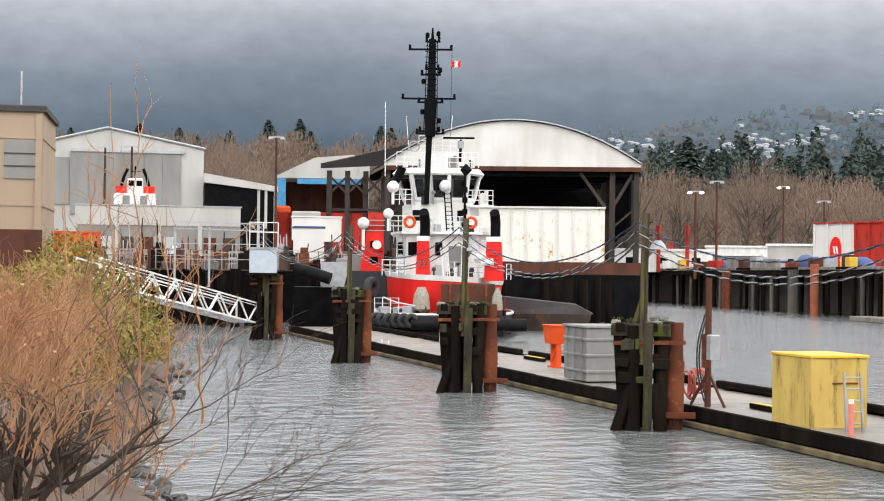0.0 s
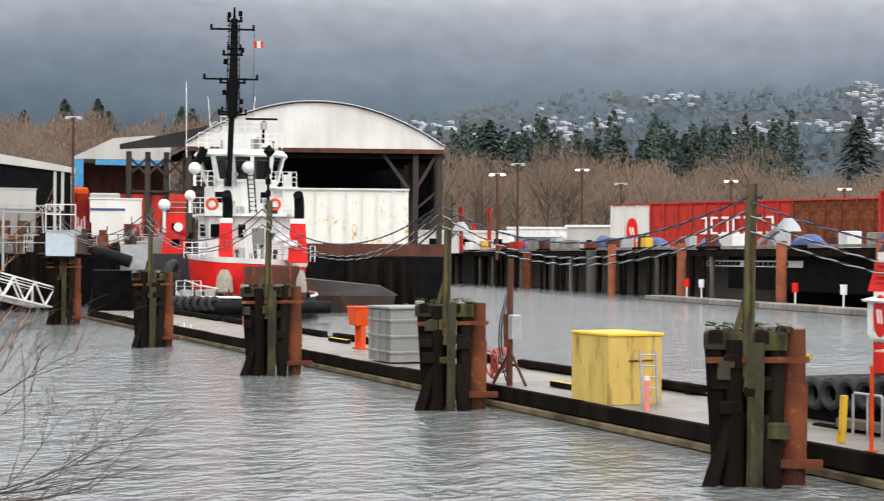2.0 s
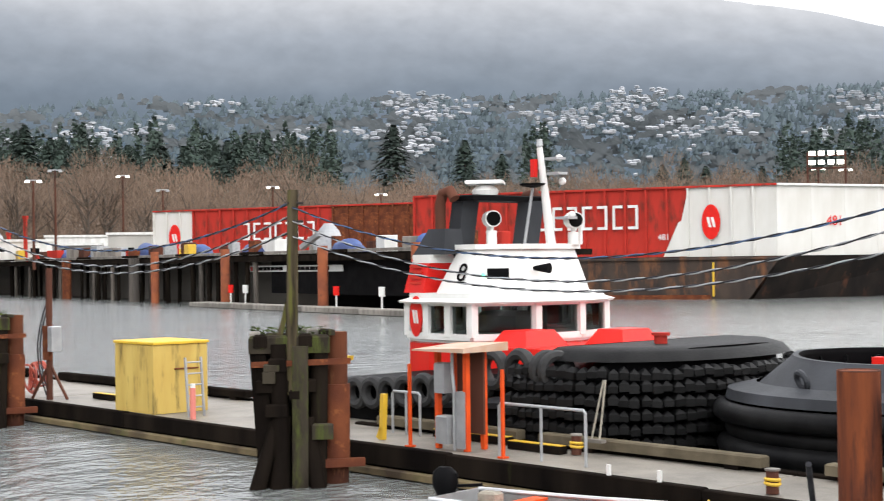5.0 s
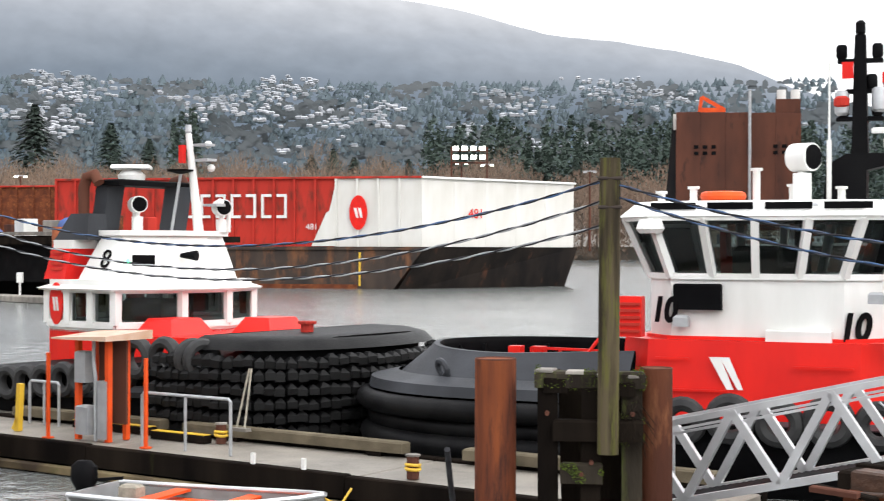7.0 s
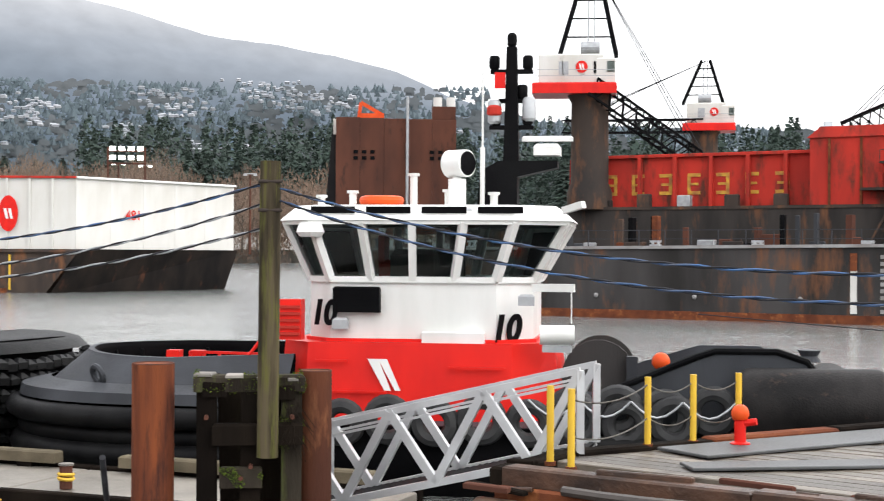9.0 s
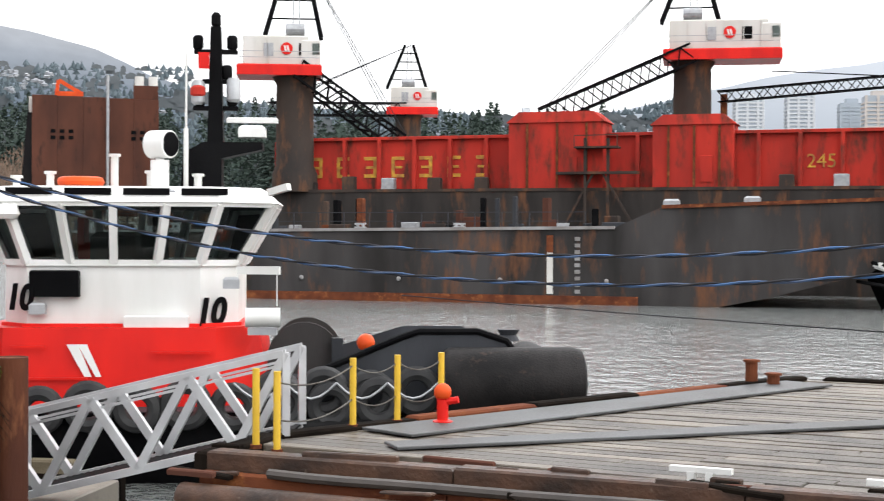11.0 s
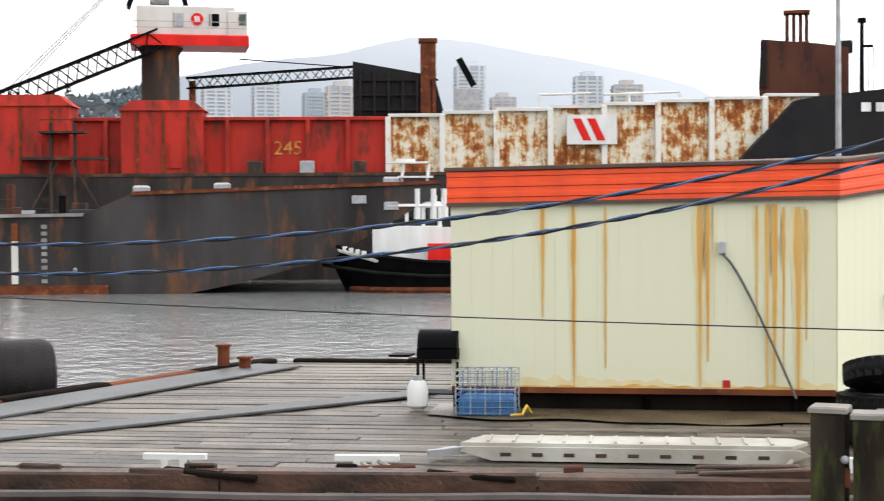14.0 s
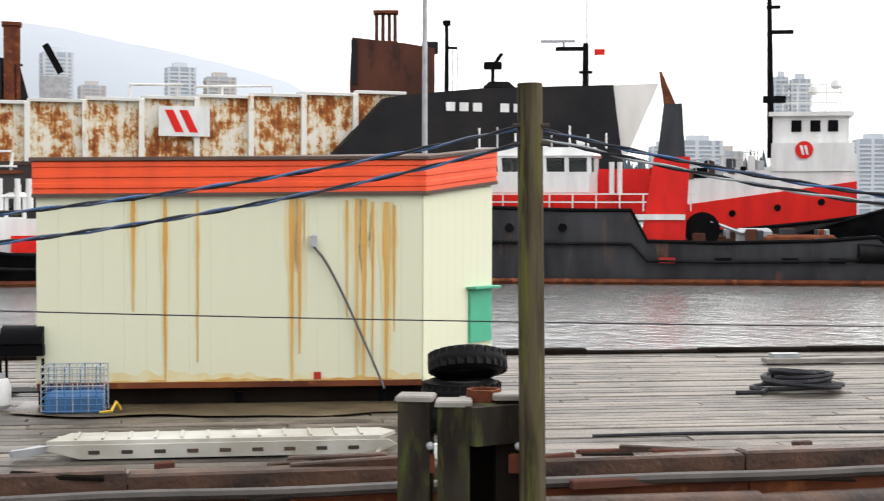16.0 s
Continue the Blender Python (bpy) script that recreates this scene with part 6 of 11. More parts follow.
    # ladders, king posts and lifting gear between the funnels
    for x, z0, z1, y0, mat in ((0.35, 7.2, 9.9, 3.6, BLACK), (0.15, 4.1, 6.0, 1.9, WHITE), (-2.9, 4.1, 7.0, 3.2, GALV)):
        f = Form().beam((x - 0.22, y0, z0), (x - 0.42, y0 + 0.3, z1), 0.07).beam((x + 0.22, y0, z0), (x + 0.02, y0 + 0.3, z1), 0.07)
        n = int((z1 - z0) / 0.3)
        for k in range(n):
            u = (k + 0.5) / n
            f.beam((x - 0.22 - 0.2 * u, y0 + 0.3 * u, z0 + (z1 - z0) * u), (x + 0.22 - 0.2 * u, y0 + 0.3 * u, z0 + (z1 - z0) * u), 0.05)
        part("ladder", f, mat, t)
    kp = part("king_post", Form().tube((1.35, 3.0, 6.5), (1.35, 3.0, 11.0), 0.09, n=8).tube((1.6, 3.0, 4.2), (1.35, 3.0, 8.6), 0.08, n=8), BLACK, t, "black king post with lifting gear")
    for z in (7.4, 8.3, 9.1, 9.8):
        part("block", Form().box(1.35, 2.9, z, 0.36, 0.24, 0.4, bevel=0.06), BLACK, kp)
    part("day_shape", Form().loft([[(1.4 + a * k, 3.0 + b * k, z) for a, b in ((-1, 0), (0, -1), (1, 0), (0, 1))] for z, k in ((10.9, 0.02), (11.35, 0.42), (11.8, 0.02))]), BLACK, kp)
    part("side_fin", Form().line([(-3.0, 4.6, 11.6), (-3.3, 4.6, 10.9), (-3.8, 4.6, 10.2)], 0.3, 8), BLACK, t)
    for k in range(34):
        z0, y0, xa, xb = r.choice(((7.12, 3.3, -3.3, 3.4), (4.05, 2.4, -3.6, 4.0), (11.65, 5.2, -3.0, 2.0), (9.02, 4.5, -3.2, 3.0), (4.05, 2.2, -0.8, 2.6)))
        gx, h = r.uniform(xa, xb), r.uniform(0.25, 0.95)
        f = Form().tube((gx, y0, z0), (gx, y0, z0 + h), 0.06, n=8).sphere((gx, y0 - 0.05, z0 + h), 0.15, 8) if k % 3 == 0 else Form().box(gx, y0, z0, r.uniform(0.18, 0.6), 0.3, h, r.uniform(-20, 20), bevel=0.05)
        part("deck_fitting", f, r.choice((WHITE, GALV, GREY, BLACK, WHITE, HULLBLACK, GREYPANEL)), t, smooth=False)
    for x, z in ((2.4, 5.35), (2.9, 5.0)):
        part("life_raft", Form().tube((x - 0.4, 2.0, z), (x + 0.4, 1.9, z + 0.08), 0.24, n=12), WHITE, t, "white life raft canister", smooth=True)
    # mast
    m = part("mast", Form().tube((-1.3, 3.9, 9.0), (-1.15, 3.9, 13.8), 0.19, 0.22, 10), BLACK, t, "tall black navigation mast", smooth=True)
    part("mast_trunk", Form().loft([[(x + a * k, 3.9 + b * k, z) for a, b in ((-1, -1), (1, -1), (1, 1), (-1, 1))] for x, z, k in ((-1.1, 13.7, 0.34), (-1.08, 16.2, 0.42), (-1.04, 16.3, 0.3), (-1.0, 20.4, 0.24))]), BLACK, m)
    for z, xa, xb in ((13.85, -2.1, -0.1), (14.0, -1.9, -0.4), (16.25, -3.1, 0.65), (16.0, -2.0, -0.2), (17.9, -1.8, -0.4), (18.3, -1.5, -0.5), (19.65, -2.65, 0.4), (20.2, -1.5, -0.45)):
        yd = part("yard", Form().box((xa + xb) / 2, 3.9, z, xb - xa, 0.22, 0.11), BLACK, m)
        for px in (xa + 0.1, xb - 0.1):
            part("lamp", Form().tube((px, 3.9, z + 0.08), (px, 3.9, z + 0.38), 0.09, n=8), BLACK, yd)
    for side in (-0.42, 0.42):
        part("mast_step_rail", Form().beam((-1.08 + side * 1.1, 3.6, 13.9), (-1.0 + side * 0.8, 3.6, 20.2), 0.06), BLACK, m)
    for k in range(16):
        z = 14.2 + k * 0.38
        part("rung", Form().beam((-1.5, 3.6, z), (-0.62, 3.6, z), 0.05), BLACK, m)
    for z, px in ((14.6, -0.5), (17.3, -1.6), (18.1, -0.45), (20.5, -1.35), (20.6, -0.6), (15.2, -1.65)):
        part("lantern", Form().turn((px, 3.8, z), [(0.1, 0), (0.14, 0.05), (0.14, 0.3), (0.08, 0.36)], 10), BLACK, m, smooth=True)
    part("masthead", Form().tube((-1.0, 3.9, 20.4), (-1.0, 3.9, 21.2), 0.11, 0.06), BLACK, m)
    part("whip_aerial", Form().tube((-4.2, 5, 11), (-4.25, 5, 16.2), 0.03, n=5), WHITE, t)
    part("whip_aerial", Form().tube((-2.6, 6, 13), (-2.8, 6, 15.3), 0.03, n=5), WHITE, t)
    part("whip_aerial", Form().tube((0.2, 6, 13), (0.45, 6, 15.4), 0.03, n=5), WHITE, t)
    part("stay_wire", Form().tube((-3.6, 5, 12.2), (-2.2, 5, 14.2), 0.03, n=5), CABLE, t)
    part("radar_mast", Form().tube((1.0, 5, 12), (1.05, 5, 13.6), 0.1).box(0.9, 5, 13.65, 2.2, 0.2, 0.13), BLACK, t)
    part("radar_dome", Form().tube((1.05, 5, 13.0), (1.05, 5, 13.5), 0.22, n=12), GALV, t)
    for x, z, q in ((-3.6, 10.2, 0.42), (0.0, 10.3, 0.42), (-3.9, 8.35, 0.36)):
        dm = part("dome", Form().sphere((x, 4.0, z), q), WHITE, t, smooth=True)
        part("dome_post", Form().tube((x, 4.0, z - 1.2), (x, 4.0, z - q * 0.8), 0.1, n=8), WHITE, dm)
    for x in (-2.4, 1.8):
        part("life_ring", Form().ring((x, 3.0, 7.75), (0, 1, 0), 0.34, 0.1, 18, 8), ORANGE, t, "orange lifebuoy", smooth=True)
    tyre(t, pose(-4.95, 3, 3.2, 0, 0, 60), 0.8, 0.28)
    fl = part("flag", Form().loft([[(0.35 + i * 0.12, 4.0 + 0.06 * math.sin(i * 1.4), z) for i in range(6)] for z in (18.5, 18.95)], closed=False, caps=False), RED, t, "small red and white flag")
    part("flag_field", Form().loft([[(0.53 + i * 0.08, 3.97 + 0.06 * math.sin((i * 0.08 + 0.18) / 0.12 * 1.4), z) for i in range(4)] for z in (18.5, 18.95)], closed=False, caps=False), WHITE, fl)
    part("flag_halyard", Form().tube((0.3, 4, 13.5), (0.35, 4, 19.6), 0.015, n=4), CABLE, t)
    return t


EASTGREY = material("scuffed_grey_hull", (0.062, 0.062, 0.066), (0.028, 0.028, 0.03), 0.6, scale=0.5, streak=4, third=(0.17, 0.08, 0.05), spread=(0.58, 0.72), spec=0.1)
GREYPANEL = material("grey_translucent_panel", (0.24, 0.235, 0.22), (0.17, 0.165, 0.155), 0.5, scale=0.4, streak=4)
build_tug_mast()


def simple_vessel(az, d, label, hull_mat, x0, x1, top, low_z, rake=3.0, beam=7.0, bow_left=True, category="tugboat", name="harbour_tug"):
    """A hull broadside to the eye; top: sheer line as pairs of x and height."""
    x, y, _ = bearing(az, d)
    t = thing(name, pose(x, y, 0, 0, 0, -az), label, category)
    top = [(p[0], p[1]) for p in top]
    rings = []
    for px, pz in top:
        k = min((px - x0) / rake, 1.0) if bow_left else min((x1 - px) / rake, 1.0)
        w = beam / 2 * (max(k, 0.02) ** 0.5)
        c = 3.5
        bx = px + (rake * 0.35 * (1 - min(k, 1))) * (1 if bow_left else -1)
        rings.append([(px, c - w, pz), (bx, c - w * 0.93, 0.9), (bx, c - w * 0.8, -0.8), (bx, c + w * 0.8, -0.8), (bx, c + w * 0.93, 0.9), (px, c + w, pz)])
    part("hull", Form().loft(rings), hull_mat, t, smooth=True)
    part("boot_stripe", Form().line([(r[1][0], r[1][1] - 0.03, 0.18) for r in rings], 0.2, 6), RUST, t)
    part("rub_rail", Form().line([(r[0][0], r[0][1] - 0.05, r[0][2] * 0.55) for r in rings], 0.12, 6), RUBBER, t)
    part("gunwale", Form().line([(r[0][0], r[0][1], r[0][2]) for r in rings], 0.13, 6), BLACK, t)
    return t




def build_east_tugs():
    t = simple_vessel(57.0, 91, "grey-hulled tug with white wheelhouse and red raked funnel", EASTGREY, -13, 17.0, [(-13, 5.4), (-11, 5.1), (-8, 4.75), (-3, 4.6), (0.6, 4.6), (1.6, 2.7), (6, 2.6), (12, 2.75), (15.4, 3.0), (17, 1.9)], 0, 3.5)
    for x in (-8.8, -6.9, -3.6):
        part("porthole", Form().tube((x, -0.1, 3.5), (x, 0.2, 3.5), 0.28, n=14), BLACK, t)
    for x in (2.8, 6.2, 10.2, 13.0):
        part("freeing_port", Form().box(x, -0.05, 1.35, 1.0, 0.15, 0.35), OLDRED if x < 5 else BLACK, t)
    part("deckhouse", Form().prism([(-9.5, 1.2), (-0.4, 1.2), (-0.4, 5.6), (-9.5, 5.6)], 4.3, 5.7), RED, t, "red lower deckhouse")
    part("house", Form().prism([(-9.2, 1.4), (-2.0, 1.4), (-1.5, 1.9), (-1.5, 5.2), (-9.2, 5.2)], 5.6, 6.9), WHITE, t, "white house")
    lowp = [(-9.0, 1.5), (-2.0, 1.5), (-1.6, 2.0), (-1.6, 5.0), (-2.0, 5.4), (-9.0, 5.4)]
    wheelhouse(t, lowp, [(x * 1.01, y) for x, y in lowp], 6.9, 8.0, (5, 1, 2, 1, 4, 2), bar=0.22, roof_over=0.4, roof_h=0.55)
    part("roof_box", Form().box(-5.5, 3, 8.55, 1.6, 1.2, 0.4, bevel=0.1).box(-2.6, 3, 8.55, 0.5, 0.5, 0.7), WHITE, t)
    f = Form()
    for z in (5.1, 5.6):
        f.beam((-9, 0.5, z), (4.5, 0.5, z), 0.08)
    part("guard_rail", f, WHITE, t)
    for i in range(10):
        part("rail_post", Form().beam((-8.8 + i * 1.45, 0.5, 4.55), (-8.8 + i * 1.45, 0.5, 5.65), 0.08), WHITE, t)
    part("funnel", Form().prism([(1.2, 0.4), (3.9, 0.4), (3.9, 2.2), (1.2, 2.2)], 2.6, 7.9, [(2.0, 0.5), (4.2, 0.5), (4.2, 2.1), (2.0, 2.1)]), RED, t, "tall red raked funnel casing")
    part("funnel_skirt", Form().prism([(-0.2, 0.3), (3.9, 0.3), (3.9, 2.4), (-0.2, 2.4)], 4.0, 4.35), WHITE, t)
    part("casing_foot", Form().prism([(-0.6, 0.5), (3.8, 0.5), (3.8, 2.2), (-0.6, 2.2)], 4.3, 4.0, [(-0.6, 0.5), (3.8, 0.5), (3.8, 2.2), (-0.6, 2.2)]), RED, t)
    part("exhaust_trunk", Form().prism([(2.2, 0.7), (3.9, 0.7), (3.9, 2.0), (2.2, 2.0)], 7.9, 11.2, [(2.6, 0.9), (3.7, 0.9), (3.7, 1.8), (2.6, 1.8)]), GREY, t)
    part("trunk_tip", Form().prism([(2.6, 0.9), (3.3, 0.9), (3.3, 1.8), (2.6, 1.8)], 11.2, 13.2, [(2.3, 1.1), (2.45, 1.1), (2.45, 1.6), (2.3, 1.6)]), RUST, t)
    part("winch", Form().tube((5.0, 1.5, 3.3), (5.0, 4.0, 3.3), 0.75, n=20), HULLGREY, t, smooth=True)
    part("winch_flange", Form().tube((5.0, 1.3, 3.4), (5.0, 1.45, 3.4), 1.1, n=24), BLACK, t)
    part("tow_gear", Form().line([(5.5, 1.4, 3.9), (7.4, 1.6, 3.2), (9.0, 2.0, 3.4)], 0.12, 6).box(8.2, 2.4, 2.7, 2.2, 1.4, 0.8, bevel=0.2), GALV, t)
    part("tow_pins", Form().box(11.0, 2.2, 2.7, 4.2, 2.0, 0.4, bevel=0.15), RUST, t)
    part("stern_fender", Form().tube((14.2, 0.1, 2.0), (17.2, 0.5, 1.9), 0.6, n=14), RUBBER, t, smooth=True)
    rg = random.Random(15)
    for k in range(30):
        gx = rg.uniform(4.4, 13.5)
        part("deck_fitting", Form().box(gx, rg.uniform(1.2, 3.0), 2.6, rg.uniform(0.2, 0.9), 0.5, rg.uniform(0.2, 0.9), rg.uniform(-30, 30), bevel=0.06), rg.choice((HULLBLACK, RUST, GALV, GREY, BROWNSTEEL, BLACK)), t)
    for k in range(8):
        gx = -9 + k * 1.15
        part("roof_fitting", Form().tube((gx, 2.2, 8.5), (gx, 2.2, 8.8 + rg.uniform(0.2, 1.3)), 0.06, n=6), rg.choice((WHITE, BLACK, GALV)), t)
    part("after_house", Form().prism([(-1.5, 2.0), (1.8, 2.0), (1.8, 4.5), (-1.5, 4.5)], 4.3, 7.2), RED, t, "red after house")
    for x in (-0.6, -0.1):
        part("ventilator", Form().tube((x, 1.0, 5.6), (x, 1.0, 7.6), 0.16), WHITE, t)
    # tall white and red tug behind it
    t = simple_vessel(60.2, 104, "tall white and red tug with black mast, moored second", HULLGREY, -6, 19, [(-6, 3.0), (0, 3.1), (8, 3.9), (14, 4.8), (19, 5.6)], 0, 3, bow_left=False)
    part("deckhouse", Form().prism([(-4.0, 1.5), (10.4, 1.5), (10.4, 5.5), (-4.0, 5.5)], 2.9, (4.7, 6.7, 6.7, 4.7)), RED, t, "red deckhouse with portholes")
    part("upper_side", Form().prism([(-3.6, 1.7), (10.4, 1.7), (10.4, 5.3), (-3.6, 5.3)], 4.4, (6.6, 8.6, 8.6, 6.6)), WHITE, t, "white sloping upper side")
    for x in (-2.6, -0.4, 1.9, 5.0, 8.0):
        part("porthole", Form().tube((x, 1.4, 4.2 + x * 0.13), (x, 1.6, 4.2 + x * 0.13), 0.24, n=14), BLACK, t)
    rg = random.Random(14)
    for k in range(18):
        gx = rg.uniform(-3.4, 4.2)
        part("deck_fitting", Form().box(gx, 1.9, 7.0 + gx * 0.14, rg.uniform(0.3, 1.0), 0.5, rg.uniform(0.3, 1.3), rg.uniform(-20, 20), bevel=0.06), rg.choice((BLACK, GREY, HULLBLACK, GALV, WHITE)), t)
    for k in range(9):
        part("stanchion", Form().tube((-3.2 + k * 0.85, 1.6, 6.9 + k * 0.12), (-3.2 + k * 0.85, 1.6, 7.9 + k * 0.12), 0.04, n=5), GALV, t)
    part("wire_rail", Form().tube((-3.2, 1.6, 7.9), (3.6, 1.6, 8.86), 0.03, n=5), GALV, t)
    part("fore_boom", Form().beam((-2.8, 2.2, 8.0), (-5.2, 2.2, 6.6), 0.5).beam((-3.4, 2.2, 8.2), (-2.4, 2.2, 9.6), 0.5), BLACK, t)
    part("bridge", Form().prism([(4.6, 1.6), (10.2, 1.6), (10.2, 5.4), (4.6, 5.4)], 7.4, 9.4), WHITE, t, "white bridge front")
    emblem(t, pose(6.8, 1.54, 8.9, 90, 0, 0), 0.62, 1.0)
    lowp = [(4.7, 2.2), (9.9, 2.2), (9.9, 5.2), (4.7, 5.2)]
    hb = part("bridge_house", Form().prism(lowp, 9.4, 11.3), WHITE, t)
    for x in (6.3, 7.6, 8.8):
        part("window", Form().box(x, 2.17, 10.2, 0.7, 0.06, 0.8), BLACK, hb)
    part("bridge_roof", Form().prism([(4.4, 1.9), (10.2, 1.9), (10.2, 5.4), (4.4, 5.4)], 11.3, 11.6), WHITE, hb)
    part("mast", Form().tube((4.6, 3, 8.4), (4.4, 3, 20.5), 0.28, 0.16, 10), BLACK, t, smooth=True)
    for ax, az_, aw, ah in ((5.2, 17.2, 1.8, 0.25), (4.8, 12.3, 1.6, 0.5), (4.7, 19, 1.0, 0.2)):
        part("mast_arm", Form().box(ax, 3, az_, aw, 0.4, ah, bevel=0.05), BLACK, t)
    f = Form()
    for i in range(5):
        f.beam((5.4 + i * 1.0, 3, 11.6), (5.4 + i * 1.0, 3, 13.6), 0.09)
    for z in (12.3, 13.0, 13.6):
        f.beam((5.4, 3, z), (9.4, 3, z), 0.08)
    part("flying_bridge_rail", f, WHITE, t)
    for sx, sz in ((7.5, 12.8), (9.0, 13.2)):
        part("searchlight", Form().turn((sx, 2.6, sz), [(0.2, 0), (0.4, 0.2), (0.3, 0.6)], 12), WHITE, t)
    # black bow of a third vessel
    t = simple_vessel(67.5, 96, "black tug bow with white lettering bars", BLACK, -9.5, 14, [(-9.5, 2.4), (-6, 3.2), (-2, 4.4), (3, 5.8), (14, 6.0)], 0, 9)
    for i in range(4):
        part("painted_bar", Form().box(-0.4 + i * 0.6, 0.25, 4.15, 0.42, 0.1, 0.5), WHITE, t)
    part("house", Form().prism([(-1, 2), (12, 2), (12, 5), (-1, 5)], 5.0, 9.0), WHITE, t)
    # small black and white tug by the deck barge's bow
    t = simple_vessel(32.63, 89, "small black-hulled tug with white wheelhouse", BLACK, -4.9, 15, [(-4.9, 3.05), (-3.6, 2.75), (-1.5, 2.25), (1.5, 1.9), (6, 1.75), (15, 2.0)], 0, 5)
    part("white_rail", Form().line([(-4.8, 3.3, 2.95), (-3.5, 1.7, 2.55), (-1.5, 0.85, 2.0), (1.5, 0.35, 1.62), (6, 0.05, 1.45), (14, 0.05, 1.7)], 0.17, 6), WHITE, t)
    for i in range(4):
        part("painted_bar", Form().box(-3.5 + i * 0.4, 1.55 - i * 0.25, 2.55 - i * 0.09, 0.28, 0.1, 0.3), WHITE, t)
    part("deckhouse", Form().prism([(-1.8, 2.0), (9, 1.4), (9, 5.6), (-1.8, 5.0)], 1.9, 4.0), WHITE, t)
    part("red_band", Form().prism([(1.6, 1.1), (9.1, 1.1), (9.1, 1.5), (1.6, 1.5)], 2.0, 3.0), RED, t)
    lowp = [(-1.3, 2.6), (-0.7, 2.2), (2.4, 2.2), (2.4, 4.8), (-0.7, 4.8), (-1.3, 4.4)]
    wheelhouse(t, lowp, lowp, 4.0, 5.3, (1, 3, 2, 3, 1, 2), bar=0.18, roof_over=0.35, roof_h=0.3)
    f = Form()
    for x in (-0.1, 1.5):
        f.tube((x, 3, 5.6), (x + 0.25, 3, 8.0), 0.1)
    for z, a, b in ((6.3, -0.4, 2.2), (7.1, -0.2, 2.0), (8.0, -0.9, 1.7)):
        f.box((a + b) / 2, 3, z, b - a, 0.6, 0.12)
    f.box(0.3, 3, 8.05, 1.2, 0.3, 0.25)
    part("mast_frame", f, WHITE, t)
    for x in (1.0, 2.0, 2.7):
        part("cowl", Form().tube((x, 2.2, 4.5), (x, 2.2, 6.4), 0.22), WHITE, t)
    # vessel masts beyond the ramp
    x, y, _ = bearing(55.6, 128)
    t = thing("ship_mast", pose(x, y, 0, 0, 0, -55.6), "black ship mast with radar scanner and flag", "mast")
    part("pole", Form().tube((0, 0, 8), (0, 0, 19.2), 0.35, 0.25), BLACK, t)
    part("topmast", Form().tube((0.1, 0, 19), (0.1, 0, 23), 0.09), WHITE, t)
    part("platform", Form().box(-1.3, 0, 18.6, 2.6, 0.7, 0.3, bevel=0.1).box(0, 0, 16.6, 1.2, 0.5, 0.2), BLACK, t)
    part("radar", Form().box(-2.4, 0, 19.3, 3.0, 0.25, 0.2).tube((-1.9, 0, 18.8), (-1.9, 0, 19.3), 0.12), GALV, t)
    part("flag", Form().box(1.2, 0, 18.2, 0.9, 0.03, 0.5), RED, t, "small red and white flag")
    x, y, _ = bearing(50.2, 124)
    t = thing("ship_mast", pose(x, y, 0, 0, 0, -50.2), "dark pole mast with lamp and ladder", "mast")
    part("pole", Form().tube((0, 0, 8), (0, 0, 20.4), 0.24, 0.16), BLACK, t)
    part("lamp_arm", Form().box(0.4, 0, 18.3, 1.0, 0.3, 0.2, bevel=0.04), BLACK, t)
    part("mast_lamp", Form().box(0, 0, 20.3, 0.7, 0.5, 0.4, bevel=0.08), BLACK, t)
    part("ladder", Form().beam((0.5, 0, 14), (0.5, 0, 18.3), 0.08).beam((0.9, 0, 14), (0.9, 0, 18.3), 0.08), GALV, t)
    x, y, _ = bearing(52.0, 121)
    t = thing("deck_winch", pose(x, y, 0, 0, 0, -52.0), "black winch head on the ramp bulwark", "winch")
    part("post", Form().tube((0, 0, 14), (0, 0, 16.5), 0.15), BLACK, t)
    part("head", Form().box(0, 0, 16.3, 1.5, 0.6, 0.6, bevel=0.1).beam((0.2, 0, 16.8), (0.75, 0, 17.6), 0.3), BLACK, t)
    part("drum", Form().box(0.5, 0, 13.6, 2.6, 1.0, 1.7, bevel=0.5), BLACK, t)
    x, y, _ = bearing(49.35, 60)
    t = thing("flag_pole", pose(x, y, 0), "bare pale wooden pole beyond the wharf", "pole")
    part("shaft", Form().tube((0, 0, -0.5), (0, 0, 13.5), 0.13, 0.1), GALV, t)


build_east_tugs()

# ---- mooring dolphins and pole line ----
MOSSPOST = material("mossy_dark_post", (0.018, 0.014, 0.011), (0.05, 0.042, 0.03), 0.85, scale=2.2, streak=4, bump=0.6, third=(0.06, 0.07, 0.02), spread=(0.5, 0.64), spec=0.07)


PIPERUST = material("dark_rusted_pipe", (0.12, 0.042, 0.022), (0.06, 0.024, 0.016), 0.85, scale=1.8, streak=4, bump=0.4, third=(0.20, 0.085, 0.04), spread=(0.56, 0.7), spec=0.07)


